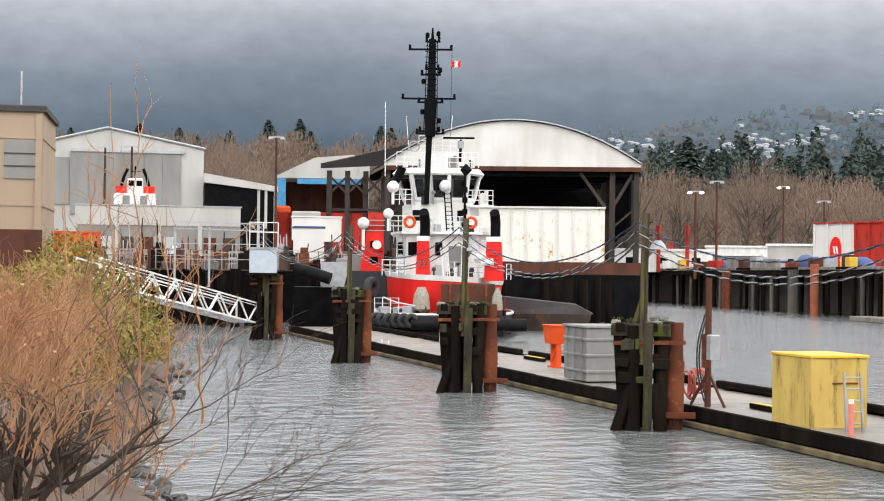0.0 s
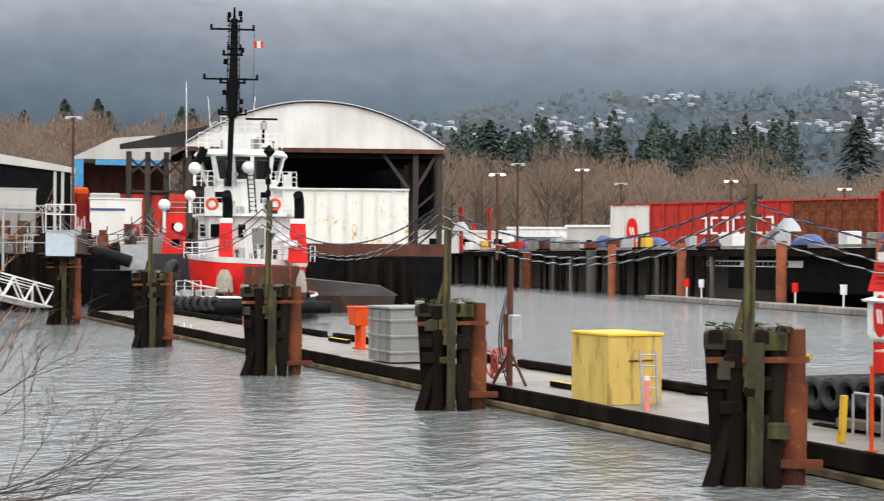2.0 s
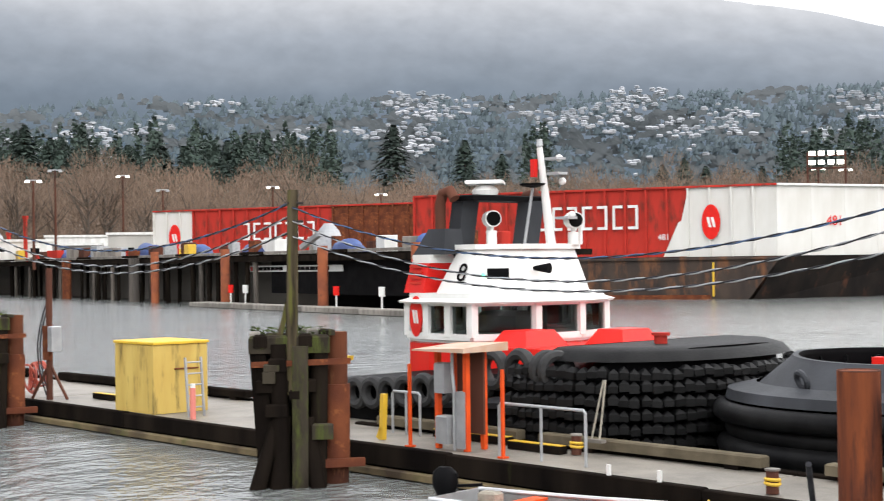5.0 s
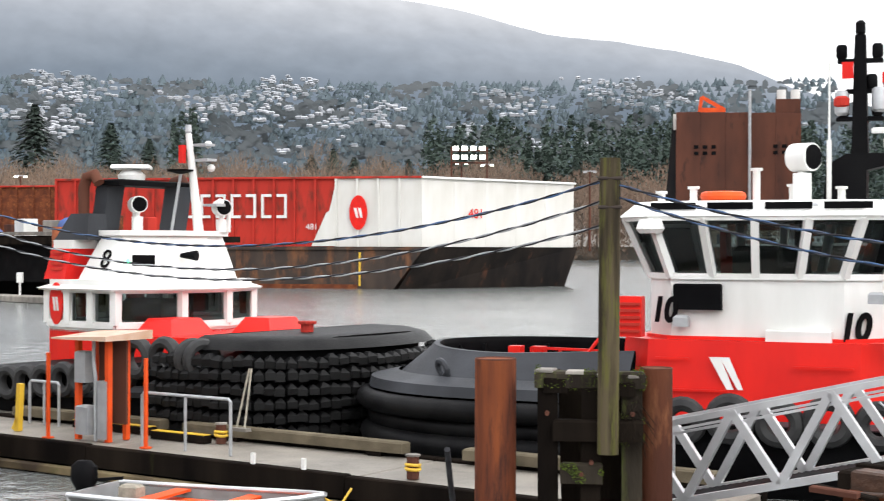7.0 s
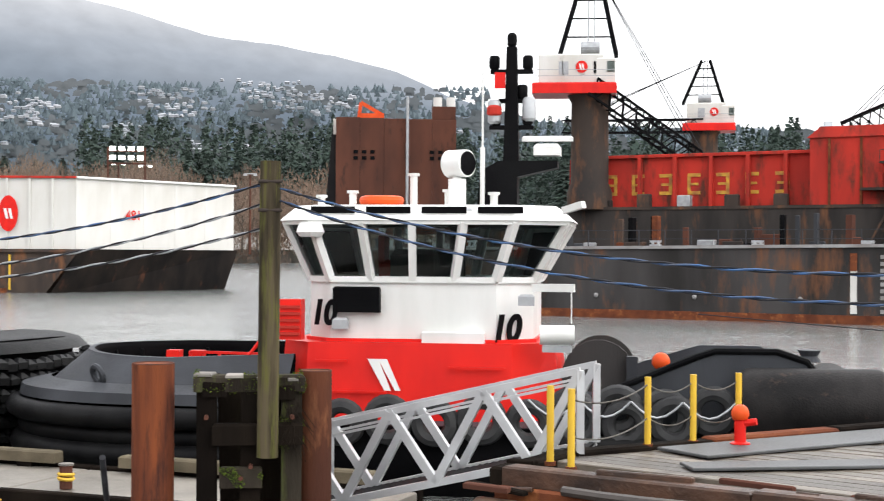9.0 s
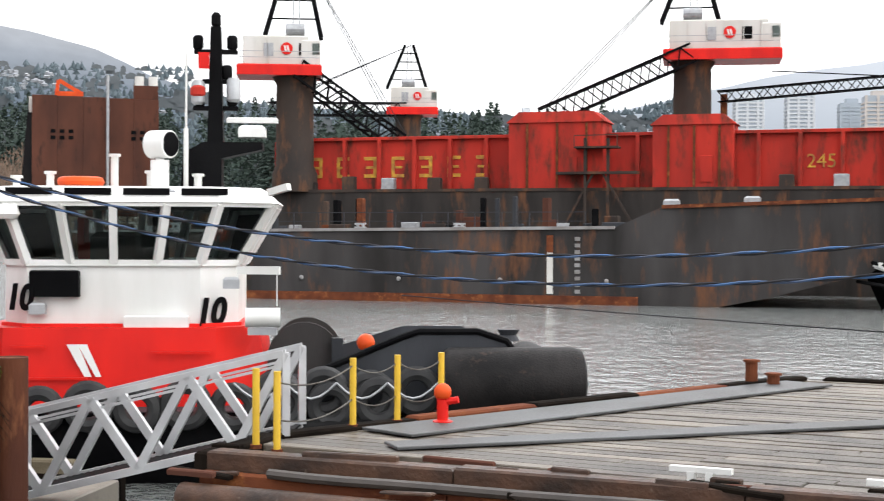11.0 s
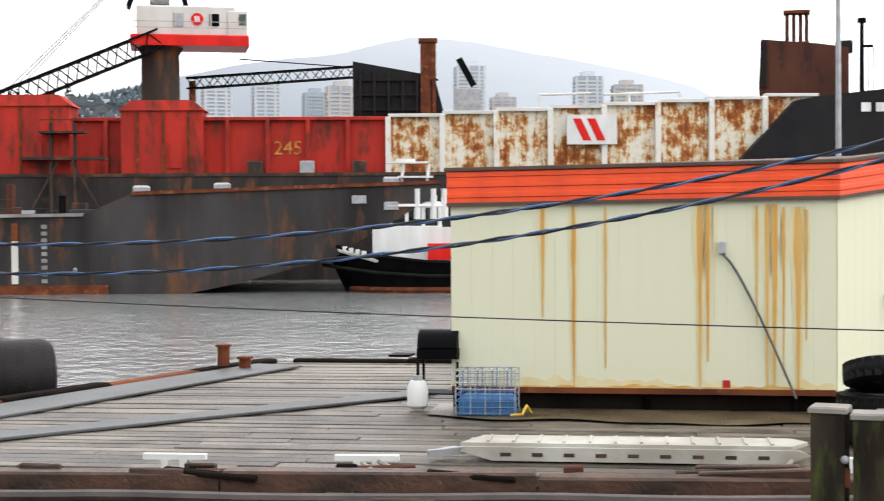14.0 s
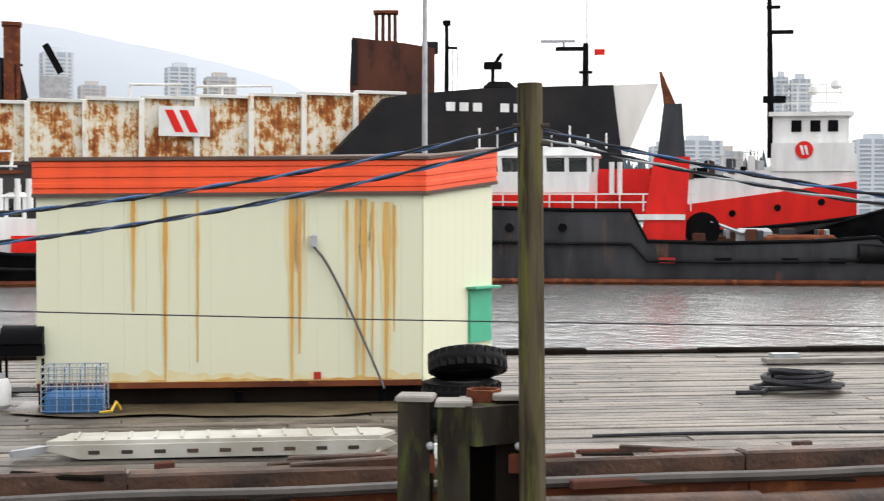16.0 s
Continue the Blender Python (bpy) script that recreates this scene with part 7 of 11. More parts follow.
def dolphin(x, y, top, pole_top, seed, width=1.7, moss=True, px0=0.0):
    """A cluster of timber piles with a steel pipe pile, cap timbers and a cable pole."""
    az = math.degrees(math.atan2(x, y))
    r = random.Random(seed)
    t = thing("mooring_dolphin", pose(x, y, 0, 0, 0, -az), "cluster of dark timber piles with rusty steel pipe pile", "mooring dolphin", "mooring dolphins along the float")
    # posts that lean in to a narrow waist, raking legs at the foot, a wide mossy head
    for k, (u, v_, bu, mat) in enumerate(((-0.44, -0.2, -0.30, DARKWOOD), (-0.2, -0.3, -0.16, DARKWOOD), (0.04, -0.32, 0.02, MOSSPOST), (0.26, -0.22, 0.2, DARKWOOD), (0.2, 0.25, 0.2, DARKWOOD), (-0.3, 0.3, -0.26, DARKWOOD), (-0.05, 0.2, -0.05, DARKWOOD))):
        tz = top - r.uniform(0.02, 0.3)
        f = Form().tube((bu * width, v_ * width, -1.0), (u * width, v_ * width, tz), 0.19, 0.16, 9) if k % 2 else Form().beam((bu * width, v_ * width, -1.0), (u * width, v_ * width, tz), r.uniform(0.24, 0.32))
        part("timber_post", f, mat, t, smooth=k % 2 == 1)
    for u, v_ in ((-0.62, -0.22), (-0.3, -0.12), (0.3, 0.12)):
        part("raking_post", Form().tube((u * width, -0.75 - 0.1 * abs(u), -1.0), (v_ * width, -0.45, 1.25 + 0.2 * r.random()), 0.17, 0.13, 9), DARKWOOD, t, smooth=True)
    for k in range(6):
        part("packing_block", Form().box(r.uniform(-0.42, 0.3) * width, -0.62, r.uniform(0.9, top - 0.7), r.uniform(0.2, 0.45), 0.16, r.uniform(0.14, 0.3), r.uniform(-8, 8), bevel=0.03), r.choice((MOSSPOST, DARKWOOD, DARKWOOD)), t)
    sx = 0.44 * width
    part("steel_pipe", Form().tube((sx, 0, -1.0), (sx, 0, top - 0.05), 0.23, n=20), PIPERUST, t, "rust-red steel pipe pile", smooth=True)
    part("pipe_sleeve", Form().tube((sx - 0.02, -0.06, 0.3), (sx, -0.04, min(1.9, top - 0.9)), 0.27, n=18), RUST, t, smooth=True)
    part("head_timber", Form().box(-0.08 * width, -0.42, top - 0.42, 0.9 * width, 0.28, 0.34, r.uniform(-3, 3), bevel=0.05), MOSSPOST, t)
    part("head_timber", Form().box(-0.1 * width, 0.3, top - 0.5, 0.8 * width, 0.28, 0.3, r.uniform(-4, 4), bevel=0.05), DARKWOOD, t)
    for u in (-0.42, 0.1):
        part("cap_timber", Form().box(u * width, -0.05, top - 0.3, 0.26, 1.1, 0.24, r.uniform(-6, 6), bevel=0.04), DARKWOOD, t)
    part("lower_timber", Form().box(-0.12 * width, -0.5, top - 1.15, 0.66 * width, 0.2, 0.24, bevel=0.03), DARKWOOD, t)
    part("walling_bar", Form().beam((-0.5 * width, -0.64, top - 0.62), (0.6 * width, -0.56, top - 0.58), 0.05, 0.11), RUST, t)
    part("low_bar", Form().beam((0.1 * width, -0.45, 0.42), (0.75 * width, -0.3, 0.42), 0.12, 0.16), RUST, t)
    for k in range(5):
        px = -0.46 * width + k * 0.2 * width
        part("post_cap", Form().box(px, -0.3 + 0.2 * (k % 2), top - 0.1, r.uniform(0.16, 0.3), 0.3, r.uniform(0.05, 0.14), 10 * k, bevel=0.03), GREYWOOD if k % 3 == 0 else MOSSPOST, t)
    if moss:
        f = Form()
        for k in range(420):
            px, py = r.uniform(-0.5, 0.34) * width, r.uniform(-0.5, 0.35)
            pz = top - 0.05 + r.uniform(-0.28, 0.1)
            a, s = r.uniform(0, 6.3), r.uniform(0.03, 0.075)
            f.add([(px, py, pz), (px + s * math.cos(a), py + s * math.sin(a), pz + s * 0.9), (px + s * math.cos(a + 2), py + s * math.sin(a + 2), pz + s * 0.4)], [(0, 1, 2)])
        tagged(part("moss", f, MOSS, t, "green moss tufts"), kind="stuff")
    if pole_top:
        p = part("pole", Form().tube((px0 - 0.06 * width, -0.5, max(top - 1.2, 1.2)), (px0 - 0.02 * width, -0.44, pole_top), 0.12, 0.105, 12), POLEWOOD, t, "mossy grey cable pole", smooth=True)
        part("pole_brace", Form().beam((px0 - 0.2 * width, -0.4, top - 0.2), (px0 - 0.03 * width, -0.42, top + 0.9), 0.1), POLEWOOD, t)
        for dz in (0.25, 0.6):
            part("insulator", Form().tube((-0.14, -0.5, pole_top - dz), (0.16, -0.5, pole_top - dz), 0.025), HULLBLACK, p)
    return t


dolphin(-55.9, 41.3, 3.5, 6.45, 2)
dolphin(-40.0, 34.75, 3.2, 6.2, 3, 2.0)
dolphin(-27.5, 30.5, 3.0, 5.95, 4, 1.8)
dolphin(-14.35, 24.5, 2.95, 5.62, 5, 1.7)
dolphin(-77.9, 50.9, 4.1, 6.95, 1, 1.9, moss=False)


NEARPIPE = material("orange_brown_rusted_pipe", (0.20, 0.058, 0.022), (0.115, 0.035, 0.018), 0.8, scale=3.2, streak=7, grain=40, bump=0.4, contrast=(0.4, 0.6), third=(0.05, 0.02, 0.015), spread=(0.52, 0.66), spec=0.1)
BRIGHTMOSS = material("bright_moss", (0.10, 0.13, 0.018), (0.05, 0.075, 0.014), 0.95, scale=8, bump=0.8, spec=0.05)


def build_near_dolphin():
    """The open cluster by the gangway: two rusty pipes, three timbers with gaps, a mossy crown and the cable pole."""
    x, y, _ = bearing(-5.5, 18.3)
    t = thing("mooring_dolphin", pose(x, y, 0, 0, 0, 5.5), "open cluster of mossy timbers between two rust-red pipes", "mooring dolphin", "mooring dolphins along the float")
    r = random.Random(66)
    for sx, top, rad, mat in ((-1.085, 2.82, 0.262, NEARPIPE), (0.93, 2.72, 0.205, PIPERUST)):
        p = part("steel_pipe", Form().tube((sx, 0.25, -1.0), (sx, 0.25, top), rad, n=24), mat, t, "rust-red steel pipe pile", smooth=True)
        part("pipe_rim", Form().ring((sx, 0.25, top), (0, 0, 1), rad - 0.012, 0.014, 24, 6), BROWNSTEEL, p, smooth=True)
    for sx, sy, w, top, mat, lean in ((-0.42, -0.02, 0.25, 2.66, DARKWOOD, 0.02), (0.12, -0.06, 0.24, 2.6, DARKWOOD, -0.02), (0.62, 0.02, 0.25, 2.55, MOSSPOST, 0.0), (-0.15, 0.75, 0.3, 2.5, DARKWOOD, 0.1), (0.4, 0.8, 0.3, 2.45, DARKWOOD, -0.05)):
        part("timber_post", Form().beam((sx + lean, sy, -1.0), (sx, sy, top), w), mat, t)
    part("cap_timber", Form().box(0.1, -0.04, 2.5, 1.36, 0.3, 0.2, bevel=0.03), MOSSPOST, t)
    part("cap_timber", Form().box(-0.36, 0.4, 2.44, 0.3, 1.2, 0.2, 4, bevel=0.03), DARKWOOD, t)
    part("cap_timber", Form().box(0.56, 0.4, 2.40, 0.3, 1.2, 0.2, -5, bevel=0.03), DARKWOOD, t)
    part("cross_timber", Form().box(0.2, -0.2, 1.86, 1.1, 0.2, 0.26, bevel=0.03), DARKWOOD, t)
    part("mossy_block", Form().box(0.0, -0.22, 1.34, 0.52, 0.18, 0.25, bevel=0.03), MOSSPOST, t, "moss-covered packing block")
    for k in range(4):
        part("post_cap", Form().box(-0.44 + k * 0.36, -0.05, 2.69 - 0.02 * k, 0.22, 0.3, 0.04, 9 * k - 12, bevel=0.015), GREYWOOD, t)
    for sx, sz in ((-0.42, 2.2), (0.12, 1.6), (0.62, 2.2), (0.0, 1.46)):
        part("bolt", Form().tube((sx, -0.34, sz), (sx, -0.2, sz), 0.028, n=8), BROWNSTEEL, t)
    f = Form()
    for k in range(5200):
        spot = r.random()
        px, pz, py = (r.uniform(-0.58, 0.8), 2.7 + r.uniform(-0.24, 0.06), r.uniform(-0.22, 0.2)) if spot < 0.55 else ((r.uniform(0.42, 0.78), r.uniform(1.8, 2.6), r.uniform(-0.16, 0.0)) if spot < 0.85 else (r.uniform(-0.27, 0.27), r.uniform(1.34, 1.6), -0.32))
        if noise.noise((px * 5, pz * 6, 1.0)) < 0.04:
            continue
        a, q = r.uniform(0, 6.3), r.uniform(0.008, 0.024)
        f.add([(px, py, pz), (px + q * math.cos(a), py - q * 0.6, pz + q * 0.9 * math.sin(a)), (px + q * math.cos(a + 2), py - q * 0.3, pz + q * 0.9 * math.sin(a + 2))], [(0, 1, 2)])
    tagged(part("moss", f, BRIGHTMOSS, t, "bright green moss tufts"), kind="stuff")
    g = Form()
    for k in range(40):
        px, pz = r.uniform(0.42, 0.72), r.uniform(1.95, 2.4)
        g.tube((px, -0.2, pz), (px + r.uniform(-0.2, 0.25), -0.3 - r.uniform(0, 0.15), pz - r.uniform(0.1, 0.35)), 0.008, 0.003, 4)
    tagged(part("dead_grass", g, DARKWOOD, t, "hanging dead stems"), kind="stuff")
    p = part("pole", Form().tube((0.32, -0.36, 1.72), (0.34, -0.34, 5.32), 0.132, 0.128, 14), POLEWOOD, t, "mossy grey cable pole", smooth=True)
    for dz in (0.25, 0.6):
        part("insulator", Form().tube((0.19, -0.45, 5.32 - dz), (0.48, -0.45, 5.32 - dz), 0.022), HULLBLACK, p)
    return t


build_near_dolphin()


def build_wharf_dolphin():
    x, y = 9.55, 8.0
    t = thing("mooring_dolphin", pose(x, y, 0, 0, 0, -50.0), "cluster of mossy square piles beside a cable pole", "mooring dolphin", "mooring dolphins along the float")
    for k, (px, py, h) in enumerate(((-0.22, -0.1, 2.68), (0.1, -0.14, 2.64), (0.58, 0.0, 2.68), (0.32, 0.3, 2.6))):
        part("square_post", Form().box(px, py, -1.0, 0.27, 0.27, h + 1.0, 6 * k - 8, bevel=0.02), MOSSPOST if k < 2 else DARKWOOD, t)
        part("post_top", Form().box(px, py, h - 0.03, 0.31, 0.3, 0.05, 6 * k - 8, bevel=0.015), GREYWOOD, t)
    part("cross_timber", Form().beam((0.2, -0.3, 2.46), (0.75, 0.05, 2.46), 0.28, 0.32), MOSSPOST, t)
    part("pipe_collar", Form().turn((0.36, 0.1, 2.3), [(0.15, 0), (0.15, 0.42), (0.12, 0.42), (0.12, 0.05)], 16), RUST, t)
    for px in (-0.12, 0.62):
        part("bolt_plate", Form().box(px, -0.2, 2.05, 0.12, 0.06, 0.16, bevel=0.02), RUST, t)
        part("bolt", Form().sphere((px + 0.02, -0.25, 2.28), 0.035, 8), GALV, t)
    part("pole", Form().tube((0.78, -0.35, -0.8), (0.72, -0.3, 5.3), 0.115, 0.105, 12), POLEWOOD, t, "mossy cable pole", smooth=True)
    for iz in (4.95, 4.8):
        part("insulator", Form().tube((0.58, -0.35, iz), (0.88, -0.35, iz), 0.02), HULLBLACK, t)
    return t


build_wharf_dolphin()
BARENA = material("pink_paint", (0.75, 0.22, 0.18), (0.6, 0.2, 0.16), 0.6)


def cable(a, b, sag, r=0.016, blue=False, mat=None):
    """A twisted pair hanging between two poles."""
    a, b = Vector(a), Vector(b)
    t = thing("overhead_cable", pose(0, 0, 0), "slack twisted overhead cable between poles", "cable", "cables of the pole line")
    d = (b - a)
    s = d.cross(Vector((0, 0, 1))).normalized()
    n = max(24, int(d.length * 8))
    for k, m in enumerate((CABLE, mat or (BLUECABLE if blue else GALV))):
        pts = []
        for i in range(n + 1):
            u = i / n
            ph = u * d.length * 9.0 + math.pi * k
            pts.append(a + d * u - Vector((0, 0, sag * 4 * u * (1 - u))) + s * math.cos(ph) * r + Vector((0, 0, math.sin(ph) * r)))
        part("strand", Form().line(pts, r * 0.95, 5), m, t)


POLES = [(-77.9, 50.5, 6.9), (-55.95, 41.0, 6.4), (-40.05, 34.4, 6.1), (-27.5, 30.1, 5.9), (-14.3, 24.1, 5.55), (-1.5, 18.1, 5.25), (10.0, 7.45, 5.15)]
for i, (p, q) in enumerate(zip(POLES, POLES[1:])):
    for z, sag in ((-0.2, 0.95), (-0.45, 1.05), (-0.75, 0.9)) if i < 5 else ((-0.18, 0.98), (-0.32, 1.1)):
        cable((p[0], p[1], p[2] + z), (q[0], q[1], q[2] + z), sag * (1.0 if i > 2 else 1.25), 0.012 if i > 3 else 0.015, blue=z == -0.2 or (i == 5))
cable((10.0, 7.45, 4.97), (17.0, -4.5, 5.0), 0.9, 0.012, True)
cable((10.0, 7.45, 4.9), (17.0, -4.5, 4.9), 0.9, 0.012)
t = thing("thin_wire", pose(0, 0, 0), "thin dark wire strung low over the wharf", "wire")
part("strand", Form().line([(3.5 + 10.5 * u, 16.2 - 13.2 * u, 3.55 - 0.3 * u - 0.35 * u * (1 - u)) for u in [i / 20 for i in range(21)]], 0.006, 5), CABLE, t)


def lamp_arm(x, y, z):
    t = thing("pole_lamp", pose(x, y, z, 0, 0, -30), "grey yard lamp on a slanted arm", "lamp")
    part("arm", Form().beam((-0.6, 0, -0.25), (0.35, 0, 0.1), 0.09), GALV, t)
    part("shade", Form().turn((0.42, 0, -0.05), [(0.24, 0), (0.2, 0.1), (0.08, 0.24)], 14), GALV, t)


lamp_arm(-13.75, 24.3, 4.78)
lamp_arm(-39.4, 34.4, 5.1)
lamp_arm(-27.0, 30.2, 5.0)

# ---- things on the float ----
YBOX = material("algae_stained_yellow_paint", (0.58, 0.42, 0.11), (0.48, 0.32, 0.07), 0.6, scale=2.2, streak=5, third=(0.07, 0.058, 0.016), spread=(0.53, 0.72))


def on_float(name, s, o, label, category, rz=0.0):
    return thing(name, pose(*dock(s, o, 0.545), 0, 0, DOCK_A + 180 + rz), label, category)


def build_float_things():
    t = on_float("yellow_locker", 20.2, 1.15, "tall yellow steel locker stained with algae", "locker")
    part("body", Form().box(0, 0, 0, 1.9, 1.55, 1.72, bevel=0.02), YBOX, t)
    part("lid", Form().box(0, 0, 1.72, 1.98, 1.62, 0.07, bevel=0.02), YELLOW, t)
    part("corner_angle", Form().box(0.95, -0.78, 0, 0.06, 0.06, 1.7), YBOX, t)
    part("hinge", Form().tube((0.97, -0.2, 1.1), (0.97, 0.5, 1.1), 0.02), RUST, t)
    t = on_float("metal_ladder", 18.0, 0.75, "grey metal ladder leaning on the yellow locker", "ladder")
    for y in (-0.22, 0.22):
        part("stile", Form().beam((0.08, y, 0.02), (-0.05, y, 1.45), 0.05), GALV, t)
    for k in range(5):
        part("rung", Form().tube((0.05 - k * 0.02, -0.22, 0.25 + k * 0.27), (0.05 - k * 0.02, 0.22, 0.25 + k * 0.27), 0.02), GALV, t)
    for s, o in ((17.6, 0.45), (56.5, 2.2), (62.0, 3.6)):
        t = on_float("marker_post", s, o, "faded pink marker post with white top", "post")
        part("post", Form().tube((0, 0, 0), (0, 0, 0.75), 0.07, n=12), BARENA, t)
        part("cap", Form().tube((0, 0, 0.75), (0, 0, 0.85), 0.06, n=12), WHITE, t)
    t = on_float("fibreglass_tank", 35.3, 1.4, "grey ribbed plastic tank standing on the float", "tank")
    part("body", Form().box(0, 0, 0.05, 2.1, 1.6, 1.85, bevel=0.06), TANK, t)
    for k in range(3):
        part("rib", Form().box(0, 0, 0.35 + k * 0.55, 2.2, 1.7, 0.09, bevel=0.03), TANK, t)
    for x in (-0.7, 0.0, 0.7):
        part("upright", Form().box(x, -0.82, 0.05, 0.09, 0.08, 1.8), TANK, t)
    part("rim", Form().box(0, 0, 1.88, 2.25, 1.75, 0.08, bevel=0.02), TANK, t)
    t = on_float("orange_hopper", 42.3, 2.6, "bright orange steel hopper on two legs", "hopper")
    part("bin", Form().prism([(-0.42, -0.35), (0.3, -0.35), (0.3, 0.35), (-0.42, 0.35)], 0.95, 1.65, [(-0.5, -0.4), (0.42, -0.4), (0.42, 0.4), (-0.5, 0.4)]), ORANGE, t)
    part("lid", Form().box(-0.04, 0, 1.65, 1.0, 0.86, 0.06, bevel=0.02), ORANGE, t)
    for x in (-0.36, 0.2):
        part("leg", Form().box(x, 0, 0, 0.13, 0.2, 0.98), ORANGE, t)
        part("foot", Form().box(x, 0, 0, 0.3, 0.4, 0.06), ORANGE, t)
    part("brace", Form().beam((-0.36, -0.05, 0.2), (0.2, -0.05, 0.9), 0.07), ORANGE, t)
    # red power post with hoses
    t = on_float("power_post", 25.2, 0.6, "rusty red steel post with shore power box and hoses", "power post")
    part("post", Form().tube((0, 0, 0), (0.02, 0, 3.65), 0.09, n=12), BROWNSTEEL, t, smooth=True)
    part("board", Form().box(0.0, -0.05, 1.1, 0.4, 0.1, 0.95), RUST, t)
    part("power_box", Form().box(0.32, 0, 1.35, 0.24, 0.3, 0.7, bevel=0.03), GALV, t)
    for k in range(3):
        part("strut", Form().beam((0.02, 0, 1.0), (-0.55 + k * 0.55, 0.25 * (k - 1), 0.02), 0.06), BROWNSTEEL, t)
    for k in range(2):
        pts = [(-0.25 - 0.5 * math.sin(u * math.pi) - 0.15 * k, 0.1, 2.6 - 2.5 * u) for u in [i / 12 for i in range(13)]]
        part("hanging_hose", Form().line(pts, 0.025, 6), CABLE, t)
    t = on_float("hose_heap", 26.6, 0.9, "coiled red hose heap beside the pile", "hose")
    for k in range(7):
        part("coil", Form().ring((0.1 * math.sin(k * 2), 0.06 * k - 0.2, 0.5 + 0.03 * k), (0.3 * math.sin(k), 1, 0.2 * math.cos(k * 1.7)), 0.42 - 0.02 * k, 0.03, 22, 6), HOSERED, t, smooth=True)
    # power shelter
    t = on_float("power_shelter", 8.75, 1.0, "orange framed power shelter with sloping tin roof", "shelter")
    for x, y in ((-0.75, -0.35), (0.75, -0.35), (-0.7, 0.45), (0.7, 0.45)):
        part("post", Form().box(x * 0.55, y * 0.6, 0, 0.1, 0.1, 2.0), ORANGE, t)
    part("roof", Form().prism([(-0.75, -0.6), (0.75, -0.6), (0.75, 0.6), (-0.75, 0.6)], 1.93, (1.96, 2.02, 2.1, 2.04)), TINROOF, t, "rust-tinted tin roof")
    part("back_board", Form().box(0.1, 0.2, 0.3, 0.75, 0.05, 1.6), BROWNSTEEL, t)
    part("switch_box", Form().box(-0.25, -0.22, 1.1, 0.3, 0.22, 0.6, bevel=0.03), GALV, t)
    part("meter_box", Form().box(-0.15, -0.25, 0.12, 0.34, 0.26, 0.55, bevel=0.03), GALV, t)
    part("conduit", Form().line([(0.1, -0.25, 0), (0.1, -0.25, 1.2), (0.05, -0.25, 1.5), (0.05, -0.25, 1.9)], 0.035, 8), GALV, t)
    part("panel", Form().box(0.3, -0.2, 0.05, 0.25, 0.15, 1.1), GALV, t)
    for s, o in ((9.75, 0.55), (7.15, 0.6)):
        t = on_float("marker_rod", s, o, "thin orange steel rod standing on the float", "rod")
        part("rod", Form().box(0, 0, 0, 0.055, 0.055, 1.65), ORANGE, t)
        part("foot", Form().box(0, 0, 0, 0.16, 0.16, 0.03), ORANGE, t)
    for s0, s1, o, z in ((7.4, 5.2, 0.75, 0.95), (11.9, 11.0, 1.9, 0.85)):
        t = on_float("hand_rail", s0, o, "galvanised tube handrail on the float", "handrail")
        L = s0 - s1
        part("tube", Form().line([(0, 0, 0), (0, 0, z), (0.05, 0, z + 0.05), (L - 0.05, 0, z + 0.05), (L, 0, z), (L, 0, 0)], 0.03, 8), GALV, t, smooth=True)
        part("middle_post", Form().tube((L / 2, 0, 0), (L / 2, 0, z + 0.05), 0.028), GALV, t)
    t = on_float("yellow_barrier", 11.1, 0.95, "bright yellow bent steel barrier post", "barrier post")
    part("post", Form().beam((0, 0, 0), (0.06, 0, 0.95), 0.11).beam((-0.1, 0, 0.02), (0.02, 0, 0.25), 0.11), YELLOW, t)
    for s, o, L in ((9.6, 2.1, 2.2), (12.2, 3.2, 1.6), (23.6, 1.7, 2.0), (47, 3.4, 2.2), (7.4, 1.75, 1.4)):
        t = on_float("yellow_kerb", s, o, "timber kerb with yellow painted top on the float", "kerb")
        part("timber", Form().box(0, 0, 0.0, L, 0.22, 0.15, bevel=0.02), DARKWOOD, t)
        part("yellow_strip", Form().box(0, 0, 0.15, L, 0.18, 0.012), YELLOW, t)
    for s, o in ((1.1, 0.55), (6.5, 1.9), (44, 0.6)):
        t = on_float("mooring_bollard", s, o, "short rusty bollard wrapped with yellow rope", "bollard")
        part("post", Form().tube((0, 0, 0), (0, 0, 0.36), 0.1, n=12), BROWNSTEEL, t)
        part("top", Form().tube((0, 0, 0.36), (0, 0, 0.39), 0.12, n=12), GREYWOOD, t)
        part("rope_wrap", Form().ring((0, 0, 0.16), (0.1, 0, 1), 0.11, 0.03, 14, 6).ring((0, 0, 0.22), (0, 0.1, 1), 0.11, 0.03, 14, 6), YELLOW, t)
    for s, o in ((62.0, 0.4), (60.2, 0.3), (2.9, 0.0), (4.0, 0.0)):
        t = on_float("reflector_stub", s, o, "white reflector stub on the float's edge", "reflector")
        part("stub", Form().box(0, 0, 0, 0.07, 0.05, 0.24), WHITE, t)
        part("base", Form().box(0, 0, 0, 0.14, 0.1, 0.03), GALV, t)
    t = on_float("boat_ladder_rope", 6.2, 2.0, "rope boarding ladder hanging by the tug", "rope ladder")
    part("rope", Form().tube((0, 0, 0.3), (0.05, 0.3, 1.4), 0.02).tube((0.2, 0, 0.3), (0.1, 0.3, 1.4), 0.02), ROPE, t)
    part("tread", Form().box(0.1, 0, 0.25, 0.4, 0.15, 0.06), GREYWOOD, t)
    t = on_float("mooring_line", 0, 0, "dark mooring line from the tug to the float", "rope")
